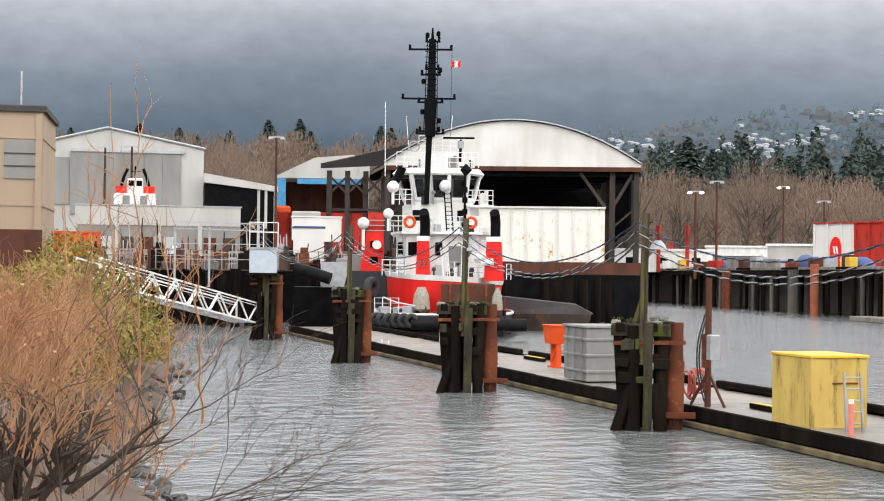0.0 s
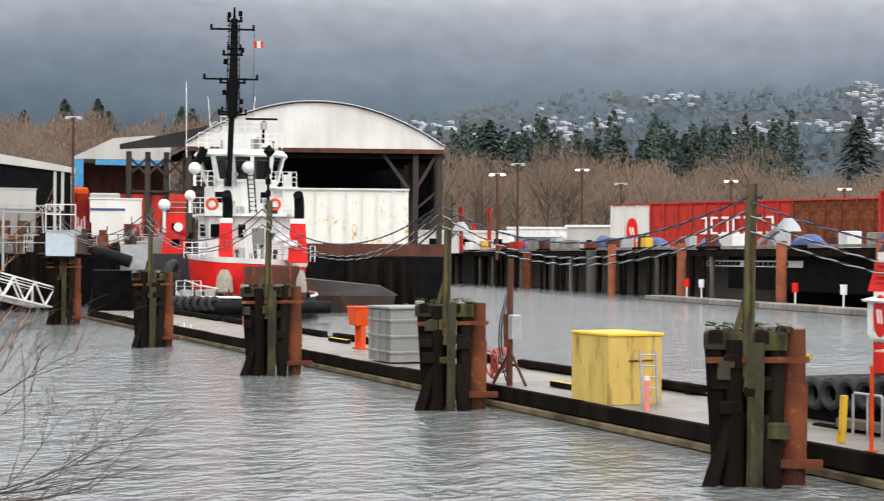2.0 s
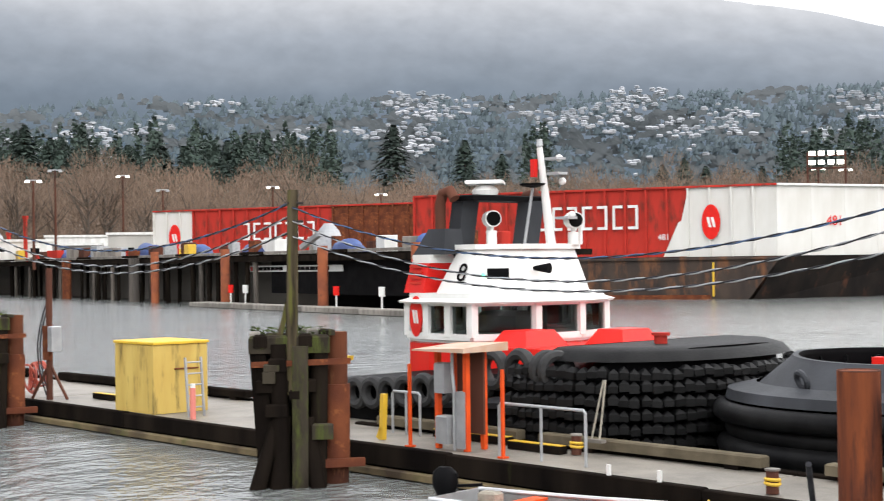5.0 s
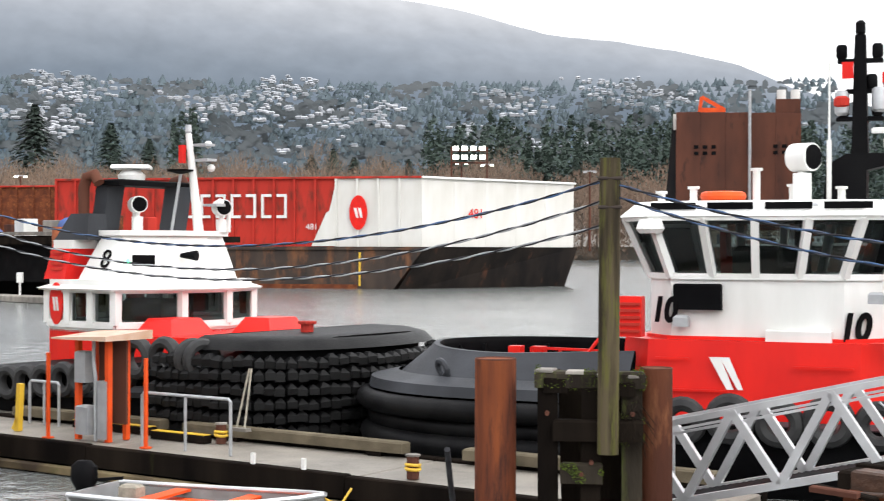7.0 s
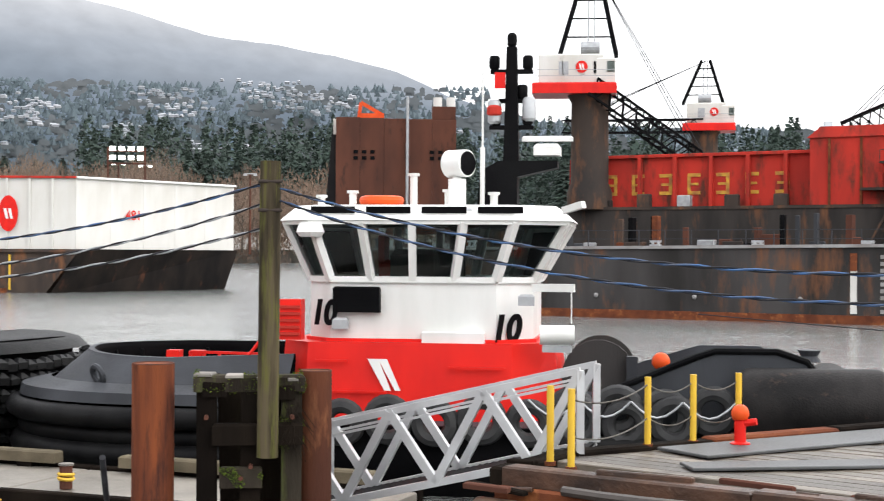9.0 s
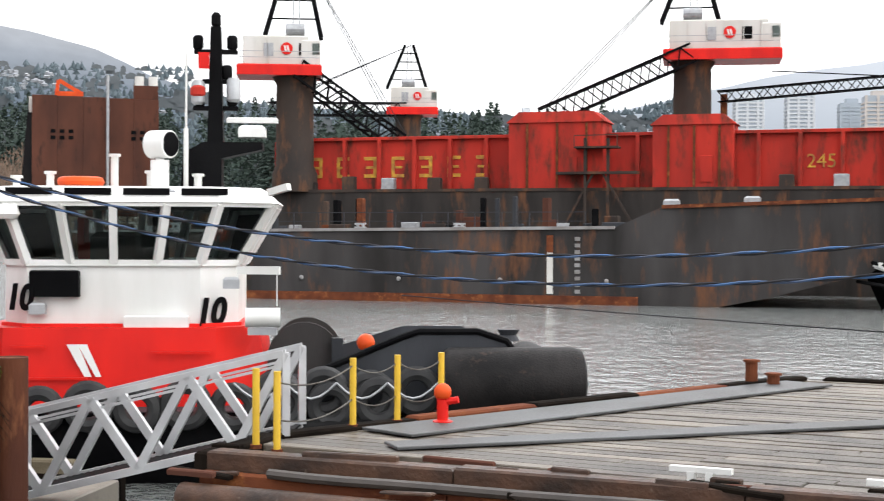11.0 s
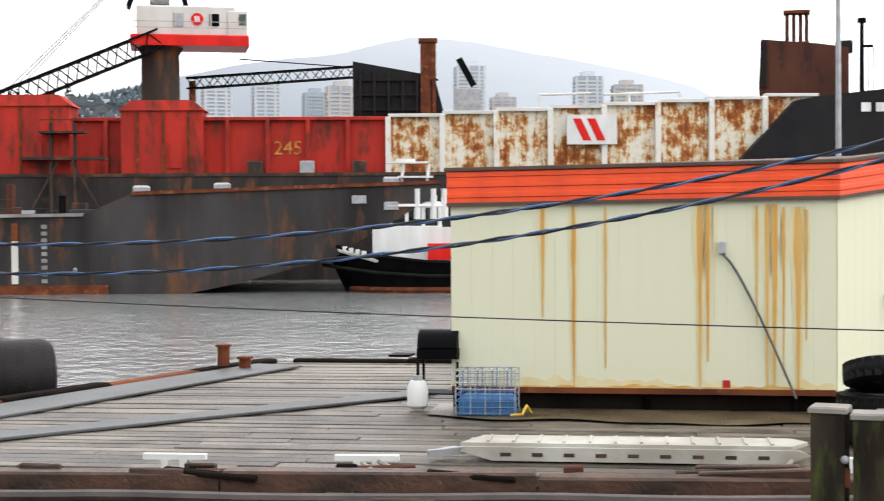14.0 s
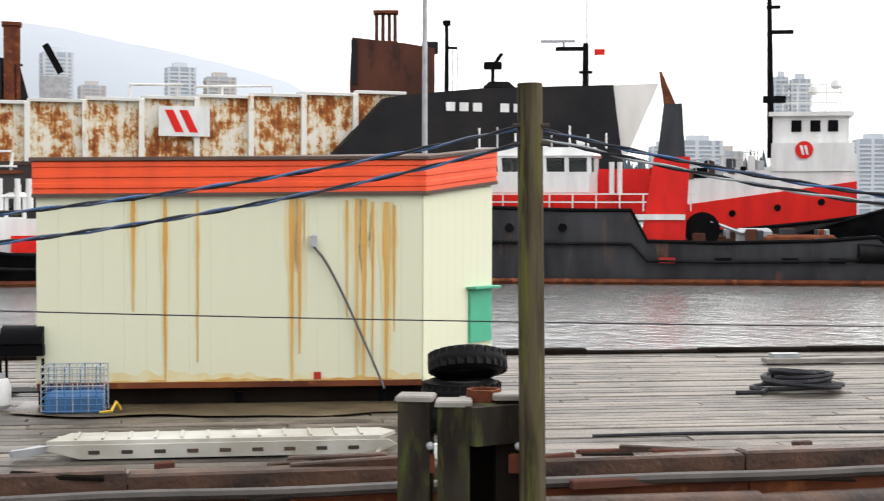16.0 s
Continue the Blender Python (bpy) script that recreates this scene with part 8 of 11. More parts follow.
    part("line", Form().line([(1.6 + 1.6 * u, -2.2 - 2.6 * u, 0.05 + 1.35 * u ** 1.4) for u in [i / 10 for i in range(11)]], 0.035, 8), CABLE, t)
    # aluminium skiff with outboard
    t = thing("skiff", pose(-8.1, 22.0, -0.12, 0, 0, -13.5), "small aluminium skiff with orange floor and outboard motor", "boat")
    def ring(k, z, w):
        x = -2.1 + 4.3 * k
        return [(x, -w, z), (x, -w * 0.75, 0.0), (x, 0, -0.08), (x, w * 0.75, 0.0), (x, w, z)]
    rows = [ring(k, 0.42 + 0.2 * k ** 3, w) for k, w in ((0, 0.68), (0.25, 0.74), (0.55, 0.72), (0.8, 0.5), (0.93, 0.24), (1.0, 0.02))]
    part("hull", Form().loft(rows, closed=False, caps=False), DULLALU, t, smooth=True)
    for sgn in (0, 4):
        part("gunwale", Form().line([r_[sgn] for r_ in rows], 0.04, 8), ALU, t, smooth=True)
    part("transom", Form().box(-2.1, 0, 0.0, 0.05, 1.3, 0.44), ALU, t)
    part("floor", Form().box(0.1, 0, 0.22, 3.0, 1.1, 0.05), ORANGE, t, "orange painted floor")
    for x in (-0.8, 0.6):
        part("thwart", Form().box(x, 0, 0.36, 0.28, 1.32, 0.04), ORANGE, t)
    m = part("outboard_motor", Form().loft([[(-2.3 + a * 0.25 * w, b * 0.17 * w, z * 0.9) for a, b in [(math.cos(2 * math.pi * i / 12), math.sin(2 * math.pi * i / 12)) for i in range(12)]] for z, w in ((0.45, 0.7), (0.6, 1.0), (0.85, 0.95), (0.95, 0.5))]), BLACK, t, smooth=True)
    part("motor_leg", Form().box(-2.35, 0, -0.3, 0.16, 0.14, 0.8), BLACK, m)
    part("tiller", Form().beam((-2.1, 0, 0.55), (-1.6, 0.1, 0.6), 0.05), BLACK, m)
    part("fuel_can", Form().box(-1.5, 0.2, 0.27, 0.35, 0.25, 0.22, bevel=0.04), ROPE, t)
    part("painter", Form().line([(2.1, 0, 0.6), (2.3, 0.3, 0.4), (2.4, 0.5, 0.65)], 0.02, 6), YELLOW, t)


DULLALU = material("dull_aluminium", (0.22, 0.22, 0.215), (0.15, 0.15, 0.145), 0.6, 0.2, scale=2.5, spec=0.2)
TANK = material("grey_fibreglass", (0.25, 0.25, 0.235), (0.18, 0.18, 0.17), 0.6, scale=1.5, streak=4)
HOSERED = material("red_hose", (0.42, 0.06, 0.03), (0.3, 0.05, 0.03), 0.6)
TINROOF = material("rust_tinted_tin", (0.55, 0.42, 0.34), (0.45, 0.26, 0.16), 0.5, scale=1.5)
build_float_things()


# ---- gangways ----
def gangway(a, b, width, height, mat, panels, label, group="gangways", bar=0.08):
    """A truss gangway from a to b: two trussed sides and a slatted walkway."""
    a, b = Vector(a), Vector(b)
    t = thing("gangway", pose(0, 0, 0), label, "gangway", group)
    d = b - a
    s = d.cross(Vector((0, 0, 1))).normalized() * width / 2
    up = Vector((0, 0, height))
    for sd in (-1, 1):
        o = s * sd
        part("bottom_chord", Form().beam(a + o, b + o, 0.1), mat, t)
        part("top_chord", Form().beam(a + o + up, b + o + up, 0.085), mat, t)
        part("hand_rail", Form().beam(a + o + up * 0.86, b + o + up * 0.86, 0.035), mat, t)
        for e in (a, b):
            part("end_post", Form().beam(e + o, e + o + up, 0.1), mat, t)
        for i in range(panels):
            p, q = a + d * i / panels, a + d * (i + 0.5) / panels
            r_ = a + d * (i + 1) / panels
            part("diagonal", Form().beam(p + o + up, q + o, bar), mat, t)
            part("diagonal", Form().beam(q + o, r_ + o + up, bar), mat, t)
    n = 40
    for i in range(n):
        p = a + d * (i + 0.5) / n
        part("tread", Form().beam(p - s, p + s, d.length / n * 0.8, 0.03), BLACK if mat is ALU else GALV, t)
    return t


gangway((-0.95, 20.75, 0.68), (2.75, 19.55, 1.62), 1.25, 1.08, ALU, 3, "aluminium truss gangway rising from float to wharf", bar=0.11)
gangway((-69.5, 34.5, 3.6), (-78.6, 50.0, 1.0), 1.5, 1.25, WHITE, 7, "long white truss gangway from bank to float")

# ---- things on the wharf ----
def build_wharf_things():
    z = WHARF_Z + 0.02
    for k, (x, y, h) in enumerate(((2.05, 17.9, 0.98), (2.25, 17.45, 0.98), (3.55, 19.55, 0.95), (4.25, 19.95, 0.95), (4.95, 20.25, 0.95))):
        t = thing("yellow_post", pose(x, y, z), "slim yellow guard post on the wharf edge", "post", "yellow guard posts")
        part("tube", Form().tube((0, 0, 0), (0, 0, h), 0.045, n=12), YELLOW, t, smooth=True)
        part("collar", Form().tube((0, 0, 0), (0, 0, 0.05), 0.07, n=12), RUST, t)
    t = thing("guard_chain", pose(0, 0, 0), "slack grey chains between the yellow posts", "chain")
    for p, q in (((2.25, 17.45), (3.55, 19.55)), ((3.55, 19.55), (4.25, 19.95)), ((4.25, 19.95), (4.95, 20.25))):
        for h in (0.85, 0.4):
            part("chain", Form().line([(p[0] + (q[0] - p[0]) * u, p[1] + (q[1] - p[1]) * u, z + h - 0.5 * u * (1 - u)) for u in [i / 10 for i in range(11)]], 0.011, 5), CHAIN, t)
    t = thing("fire_hydrant", pose(4.85, 19.75, z), "red hydrant with orange ball top on the wharf", "hydrant")
    part("base", Form().turn((0, 0, 0), [(0.14, 0), (0.14, 0.04), (0.08, 0.06), (0.08, 0.34), (0.1, 0.36)], 14), RED, t, smooth=True)
    part("ball", Form().sphere((0, 0, 0.44), 0.125), ORANGE, t, "orange float ball", smooth=True)
    part("outlet", Form().tube((0, 0, 0.3), (0.2, -0.1, 0.34), 0.05, n=10), RED, t)
    # low cleats and timber
    for x, y in ((8.0, 13.2), (6.4, 14.5), (12.0, 10.0)):
        t = thing("mooring_cleat", pose(x, y, z, 0, 0, -40), "white painted steel mooring cleat", "cleat")
        part("horn", Form().beam((-0.34, 0, 0.12), (0.34, 0, 0.12), 0.09, 0.06), WHITE, t)
        part("stem", Form().box(-0.1, 0, 0, 0.08, 0.1, 0.1).box(0.1, 0, 0, 0.08, 0.1, 0.1), WHITE, t)
    t = thing("mooring_rope", pose(7.95, 13.05, z), "grey mooring rope hanging over the wharf edge", "rope")
    for k in (-1, 1):
        part("line", Form().line([(0.1 * k, 0, 0.1), (0.12 * k, -0.25, 0.05), (0.2 * k - 0.05, -0.6, -0.25), (0.22 * k, -0.75, -0.7)], 0.025, 6), ROPE, t)
    for x, y, h in ((11.55, 24.0, 0.42), (11.85, 23.75, 0.2)):
        t = thing("mooring_bollard", pose(x, y, z - 0.02), "rusty steel bollard at the wharf corner", "bollard")
        part("post", Form().tube((0, 0, 0), (0, 0, h), 0.11, n=14), RUST, t)
        part("cap", Form().tube((0, 0, h), (0, 0, h + 0.04), 0.15, n=14), RUST, t)
    # barbecue with gas bottle
    t = thing("barbecue", pose(11.55, 17.05, z, 0, 0, -45), "black covered gas barbecue on a wheeled stand", "barbecue")
    part("lid", Form().loft([[(x, 0.27 * math.cos(a), 0.86 + 0.24 * math.sin(a)) for a in [math.pi * i / 10 for i in range(11)]] for x in (-0.28, 0.28)]), BLACK, t, smooth=True)
    part("firebox", Form().box(0, 0, 0.7, 0.58, 0.5, 0.16, bevel=0.02), BLACK, t)
    part("side_shelf", Form().box(-0.55, 0, 0.72, 0.3, 0.4, 0.03), BLACK, t)
    for x in (-0.28, 0.28):
        for y in (-0.2, 0.2):
            part("leg", Form().beam((x, y, 0.05), (x, y, 0.66), 0.035), BLACK, t)
    part("wheel", Form().tube((-0.3, -0.25, 0.09), (-0.3, -0.2, 0.09), 0.09, n=14), BLACK, t)
    part("low_shelf", Form().box(0, 0, 0.2, 0.6, 0.42, 0.02), BLACK, t)
    t = thing("gas_bottle", pose(11.2, 17.1, z), "white gas bottle standing by the barbecue", "gas bottle")
    part("bottle", Form().turn((0, 0, 0), [(0.1, 0), (0.15, 0.05), (0.15, 0.3), (0.1, 0.4)], 16), WHITE, t, smooth=True)
    part("valve", Form().tube((0, 0, 0.4), (0, 0, 0.47), 0.07, n=12), GALV, t)
    # crab trap
    t = thing("crab_trap", pose(11.62, 16.02, z, 0, 0, -43), "blue wire mesh crab trap with rope", "crab trap")
    for k in range(9):
        part("hoop", Form().line([(-0.4 + k * 0.1, -0.25, 0.02), (-0.4 + k * 0.1, -0.25, 0.62), (-0.4 + k * 0.1, 0.25, 0.62), (-0.4 + k * 0.1, 0.25, 0.02)], 0.008, 4), TRAPBLUE if k % 2 else GALV, t)
    for k in range(8):
        zz = 0.04 + k * 0.082
        part("wire", Form().line([(-0.4, -0.25, zz), (0.4, -0.25, zz), (0.4, 0.25, zz), (-0.4, 0.25, zz), (-0.4, -0.25, zz)], 0.008, 4), TRAPBLUE if k < 4 else GALV, t)
    part("net", Form().box(0, 0.05, 0.01, 0.74, 0.4, 0.26, bevel=0.05), TRAPBLUE, t)
    part("rope", Form().line([(0.35, -0.3, 0.03), (0.5, -0.35, 0.05), (0.55, -0.2, 0.15), (0.6, -0.1, 0.04)], 0.02, 6), YELLOW, t)
    # white ramp lying on the planks
    a, b = Vector((9.35, 13.35)), Vector((12.15, 10.85))
    d = (b - a)
    t = thing("boarding_ramp", pose((a.x + b.x) / 2, (a.y + b.y) / 2, z, 0, 0, math.degrees(math.atan2(d.y, d.x))), "weathered white boarding ramp lying on the wharf", "ramp")
    L = d.length
    part("tread_plate", Form().prism([(-L / 2, -0.3), (L / 2 - 0.2, -0.3), (L / 2, 0.05), (L / 2 - 0.15, 0.3), (-L / 2 + 0.2, 0.3)], 0.15, 0.19), RAMPWHITE, t)
    for y in (-0.32, 0.32):
        part("side_beam", Form().loft([[(px, py, pz) for px, pz in ((-L / 2 + 0.35, 0.0), (L / 2 - 0.25, 0.0), (L / 2 - 0.02, 0.1), (L / 2 - 0.12, 0.15), (-L / 2 + 0.05, 0.15), (-L / 2, 0.1))] for py in (y - 0.025, y + 0.025)]), RAMPWHITE, t)
        for k in range(9):
            part("slot", Form().box(-L / 2 + 0.5 + k * (L - 1.0) / 8, y - 0.027 if y < 0 else y + 0.027, 0.05, 0.12, 0.006, 0.04), HULLBLACK, t)
    for k in range(12):
        part("cleat_bar", Form().box(-L / 2 + 0.3 + k * (L - 0.7) / 11, 0, 0.19, 0.03, 0.5, 0.02), RAMPWHITE, t)
    part("hinge", Form().beam((-L / 2 - 0.35, -0.3, 0.06), (-L / 2 + 0.1, -0.2, 0.1), 0.08).beam((-L / 2 - 0.35, -0.3, 0.06), (-L / 2 - 0.1, 0.1, 0.06), 0.06), GALV, t)
    part("tail_rope", Form().line([(L / 2 - 0.2, -0.3, 0.05), (L / 2 - 0.3, -0.55, 0.0), (L / 2 - 0.6, -0.8, -0.1)], 0.025, 6), ROPE, t)
    # stacked tyres
    x, y = 13.75, 11.3
    for k, (dx, dz, tilt) in enumerate(((0, 0.16, 0), (0.05, 0.46, 0), (0.10, 0.80, -13))):
        t = thing("tyre", pose(x + dx, y - dx, z + dz, tilt, -tilt, 0), "worn black truck tyre in a stack by the cabin", "tyre", "stacked tyres")
        part("casing", Form().ring((0, 0, 0), (0, 0, 1), 0.34, 0.15, 28, 10, 0.98), RUBBER, t, smooth=True)
        for j in range(26):
            a_ = 2 * math.pi * j / 26
            ob = part("tread_block", Form().box(0, 0, -0.11, 0.03, 0.08, 0.22), RUBBER, t)
            ob.matrix_basis = pose(0.46 * math.cos(a_), 0.46 * math.sin(a_), 0, 0, 0, math.degrees(a_) + 12)
    # coil of black hose
    t = thing("hose_coil", pose(20.3, 10.0, z), "untidy coil of black hose on the planks", "hose")
    for k in range(9):
        part("turn", Form().ring((0.12 * math.sin(k * 2.1), 0.1 * math.cos(k * 1.7), 0.04 + 0.028 * k), (0.08 * math.sin(k), 0.08 * math.cos(k), 1), 0.62 - 0.035 * k, 0.035, 26, 6), CABLE, t, smooth=True)
    part("tail", Form().line([(-0.6, 0.2, 0.03), (-1.0, 0.1, 0.03), (-1.3, 0.35, 0.03)], 0.035, 6), CABLE, t)
    t = thing("deck_hose", pose(0, 0, 0), "thin dark hose lying along the planks", "hose")
    part("line", Form().line([(14.2 + 12 * u, 9.6 - 11.2 * u + 0.12 * math.sin(u * 17), z + 0.02) for u in [i / 30 for i in range(31)]], 0.022, 6), CABLE, t)
    for x, y in ((24.5, 11.4), (28, 8.5)):
        t = thing("drift_plank", pose(x, y, z, 0, 0, -42), "loose pale plank at the wharf's far edge", "plank")
        part("board", Form().box(0, 0, 0, 2.6, 0.3, 0.08, bevel=0.01), GREYWOOD, t)
        part("block", Form().box(-0.9, 0.05, 0.08, 0.5, 0.25, 0.08), GALV, t)


CHAIN = material("dull_chain", (0.12, 0.115, 0.105), (0.07, 0.06, 0.05), 0.7, scale=8, spec=0.2)
TRAPBLUE = material("blue_mesh", (0.05, 0.16, 0.34), (0.04, 0.12, 0.26), 0.6)
RAMPWHITE = material("weathered_white_ramp", (0.46, 0.45, 0.40), (0.32, 0.30, 0.25), 0.6, scale=1.6, third=(0.20, 0.17, 0.10), spread=(0.62, 0.75))
build_wharf_things()


# ---- far pier ----
PA, PB = Vector((-205.0, 210.3)), Vector((-48.0, 106.8))
PD = (PB - PA).normalized()
PN = Vector((0.55, 0.835)).normalized()
P_ANG = math.degrees(math.atan2(PD.y, PD.x))


def pier_at(s, o, z=0.0):
    """s metres from the pier's east end, o metres in from its face."""
    p = PB - PD * s + PN * o
    return (p.x, p.y, z)


def build_pier():
    t = thing("shipyard_pier", pose(0, 0, 0), "long dark timber pier on tarred piles", "pier")
    for k in range(32):
        p = pier_at(k * 5.9 + 2.95, 7.0)
        ob = part("deck_section", Form().box(0, 0, 0, 5.88, 14, 0.5), DARKWOOD, t)
        ob.matrix_basis = pose(p[0], p[1], 4.75, 0, 0, P_ANG)
        p = pier_at(k * 5.9 + 2.95, -0.12)
        ob = part("stringer", Form().box(0, 0, 0, 5.88, 0.3, 0.55), DARKWOOD, t)
        ob.matrix_basis = pose(p[0], p[1], 4.55, 0, 0, P_ANG)
        p = pier_at(k * 5.9 + 2.95, -0.05)
        ob = part("kerb_timber", Form().box(0, 0, 0, 5.4, 0.3, 0.28, bevel=0.03), GREYWOOD if k % 3 else DARKWOOD, t)
        ob.matrix_basis = pose(p[0], p[1], 5.3, 0, 0, P_ANG)
    # black sheet stands for the shade under the deck, behind the piles
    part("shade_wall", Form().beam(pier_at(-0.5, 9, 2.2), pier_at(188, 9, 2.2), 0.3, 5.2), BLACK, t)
    r = random.Random(8)
    for k in range(62):
        s = 38 + k * 2.4 + r.uniform(-0.4, 0.4)
        x, y, _ = pier_at(s, r.choice((0.2, 0.2, 2.5)))
        part("post", Form().tube((x, y, -1), (x + r.uniform(-0.15, 0.15), y, 4.8), r.uniform(0.2, 0.3), n=9), PILEGREY if k % 3 == 0 else DARKWOOD, t, smooth=True)
    # black fender wall with a white lettering board and a low float before it
    part("fender_wall", Form().beam(pier_at(2, 1.2, 3.0), pier_at(36, 1.2, 3.0), 0.3, 3.2), BLACK, t)
    b = part("sign_board", Form().beam(pier_at(20.4, 0.9, 3.85), pier_at(41.0, 0.9, 3.85), 0.1, 0.62), WHITE, t, "white board with dark lettering bars")
    r2 = random.Random(5)
    s = 23.0
    for k in range(17):
        w = r2.uniform(0.6, 0.85)
        if k != 9:
            part("lettering_bar", Form().beam(pier_at(s, 0.8, 3.85), pier_at(s + w, 0.8, 3.85), 0.06, 0.36), BLACK, b)
        s += w + 0.22
    part("red_mark", Form().beam(pier_at(38.6, 0.8, 3.85), pier_at(40.4, 0.8, 3.85), 0.06, 0.44), RED, b)
    for s in (3, 19.6, 41.5, 61.5):
        x, y, _ = pier_at(s, -1.6)
        part("steel_pipe", Form().tube((x, y, -1), (x, y, 5.9), 0.48, n=16), ORANGERUST, t, "orange rusty pipe pile", smooth=True)
    for s in (70, 96):
        for k in range(3):
            x, y, _ = pier_at(s + k * 0.8, -0.7)
            part("dolphin_post", Form().tube((x, y, -1), (x, y, 5.2), 0.38, n=10), PILEGREY if s == 70 else RUST, t, smooth=True)
    for k in range(10):
        x, y, _ = pier_at(-8 + k * 5.2 + 2.6, -3.4)
        ob = part("float_section", Form().box(0, 0, 0.05, 5.1, 2.4, 0.45, bevel=0.05), GREYWOOD, t)
        ob.matrix_basis = pose(x, y, 0, 0, 0, P_ANG)
        ob = part("float_hull", Form().box(0, 0, -0.4, 5.12, 2.3, 0.5), BLACK, t)
        ob.matrix_basis = pose(x, y, 0, 0, 0, P_ANG)
    for s in (6, 14, 33, 36.5):
        x, y, _ = pier_at(s, -3.2)
        part("service_post", Form().tube((x, y, 0.5), (x, y, 2.3), 0.08), WHITE, t)
        part("ring_station", Form().box(x, y, 1.5, 0.5, 0.2, 0.8), RED if s in (14, 36.5) else WHITE, t)
    # tarpaulined boats and clutter on the deck
    for k, (s, w, h) in enumerate(((96, 8.5, 2.0), (78, 9.5, 2.4), (62, 6.5, 1.9), (45.5, 6.0, 1.9), (25, 5.0, 1.7), (10.5, 2.2, 1.8), (112, 7.0, 1.8))):
        x, y, _ = pier_at(s, 4.0)
        t2 = thing("covered_boat", pose(x, y, 5.25, 0, 0, P_ANG), "boat under a blue tarpaulin on the pier", "boat", "tarpaulined boats on the pier")
        rg = []
        for i in range(9):
            u = -1 + 2 * i / 8
            q = max(0.12, 1 - abs(u) ** 2.2)
            rg.append([(u * w / 2, 1.3 * c * (0.5 + 0.5 * q), h * q * (0.75 + 0.1 * math.sin(i * 2.2 + k)) * max(sn, 0) ** 0.7 + 0.1) for c, sn in [(math.cos(math.pi * j / 8), math.sin(math.pi * j / 8)) for j in range(9)]])
        part("tarpaulin", Form().loft(rg), BLUE, t2, smooth=True)
        part("cradle", Form().box(0, 0, 0, w * 0.8, 1.6, 0.15), DARKWOOD, t2)
    r = random.Random(21)
    for k in range(46):
        s = 4 + k * 3.1 + r.uniform(-1, 1)
        x, y, _ = pier_at(s, r.uniform(1.0, 9.0))
        c = r.choice((YELLOW, GALV, WHITE, RUST, OLDRED, GREYWOOD, BROWNSTEEL, GALV))
        w, dp, h = r.uniform(0.8, 3.6), r.uniform(0.8, 1.8), r.uniform(0.5, 1.7)
        t2 = thing("yard_crate", pose(x, y, 5.25, 0, 0, P_ANG + r.uniform(-15, 15)), "crate of shipyard gear stacked on the pier", "crate", "gear on the pier")
        part("box", Form().box(0, 0, 0.1, w, dp, h, bevel=0.05), c, t2)
        part("pallet", Form().box(0, 0, 0, w * 1.05, dp, 0.1), GREYWOOD, t2)


PILEGREY = material("grey_tidal_pile", (0.14, 0.12, 0.10), (0.05, 0.042, 0.036), 0.85, scale=0.8, streak=5)
ORANGERUST = material("orange_rust", (0.30, 0.085, 0.03), (0.20, 0.055, 0.025), 0.85, scale=0.8, third=(0.09, 0.035, 0.02), spread=(0.6, 0.72))
build_pier()


# ---- sheds and yard buildings ----
def px_place(az, d):
    x, y, _ = bearing(az, d)
    return x, y


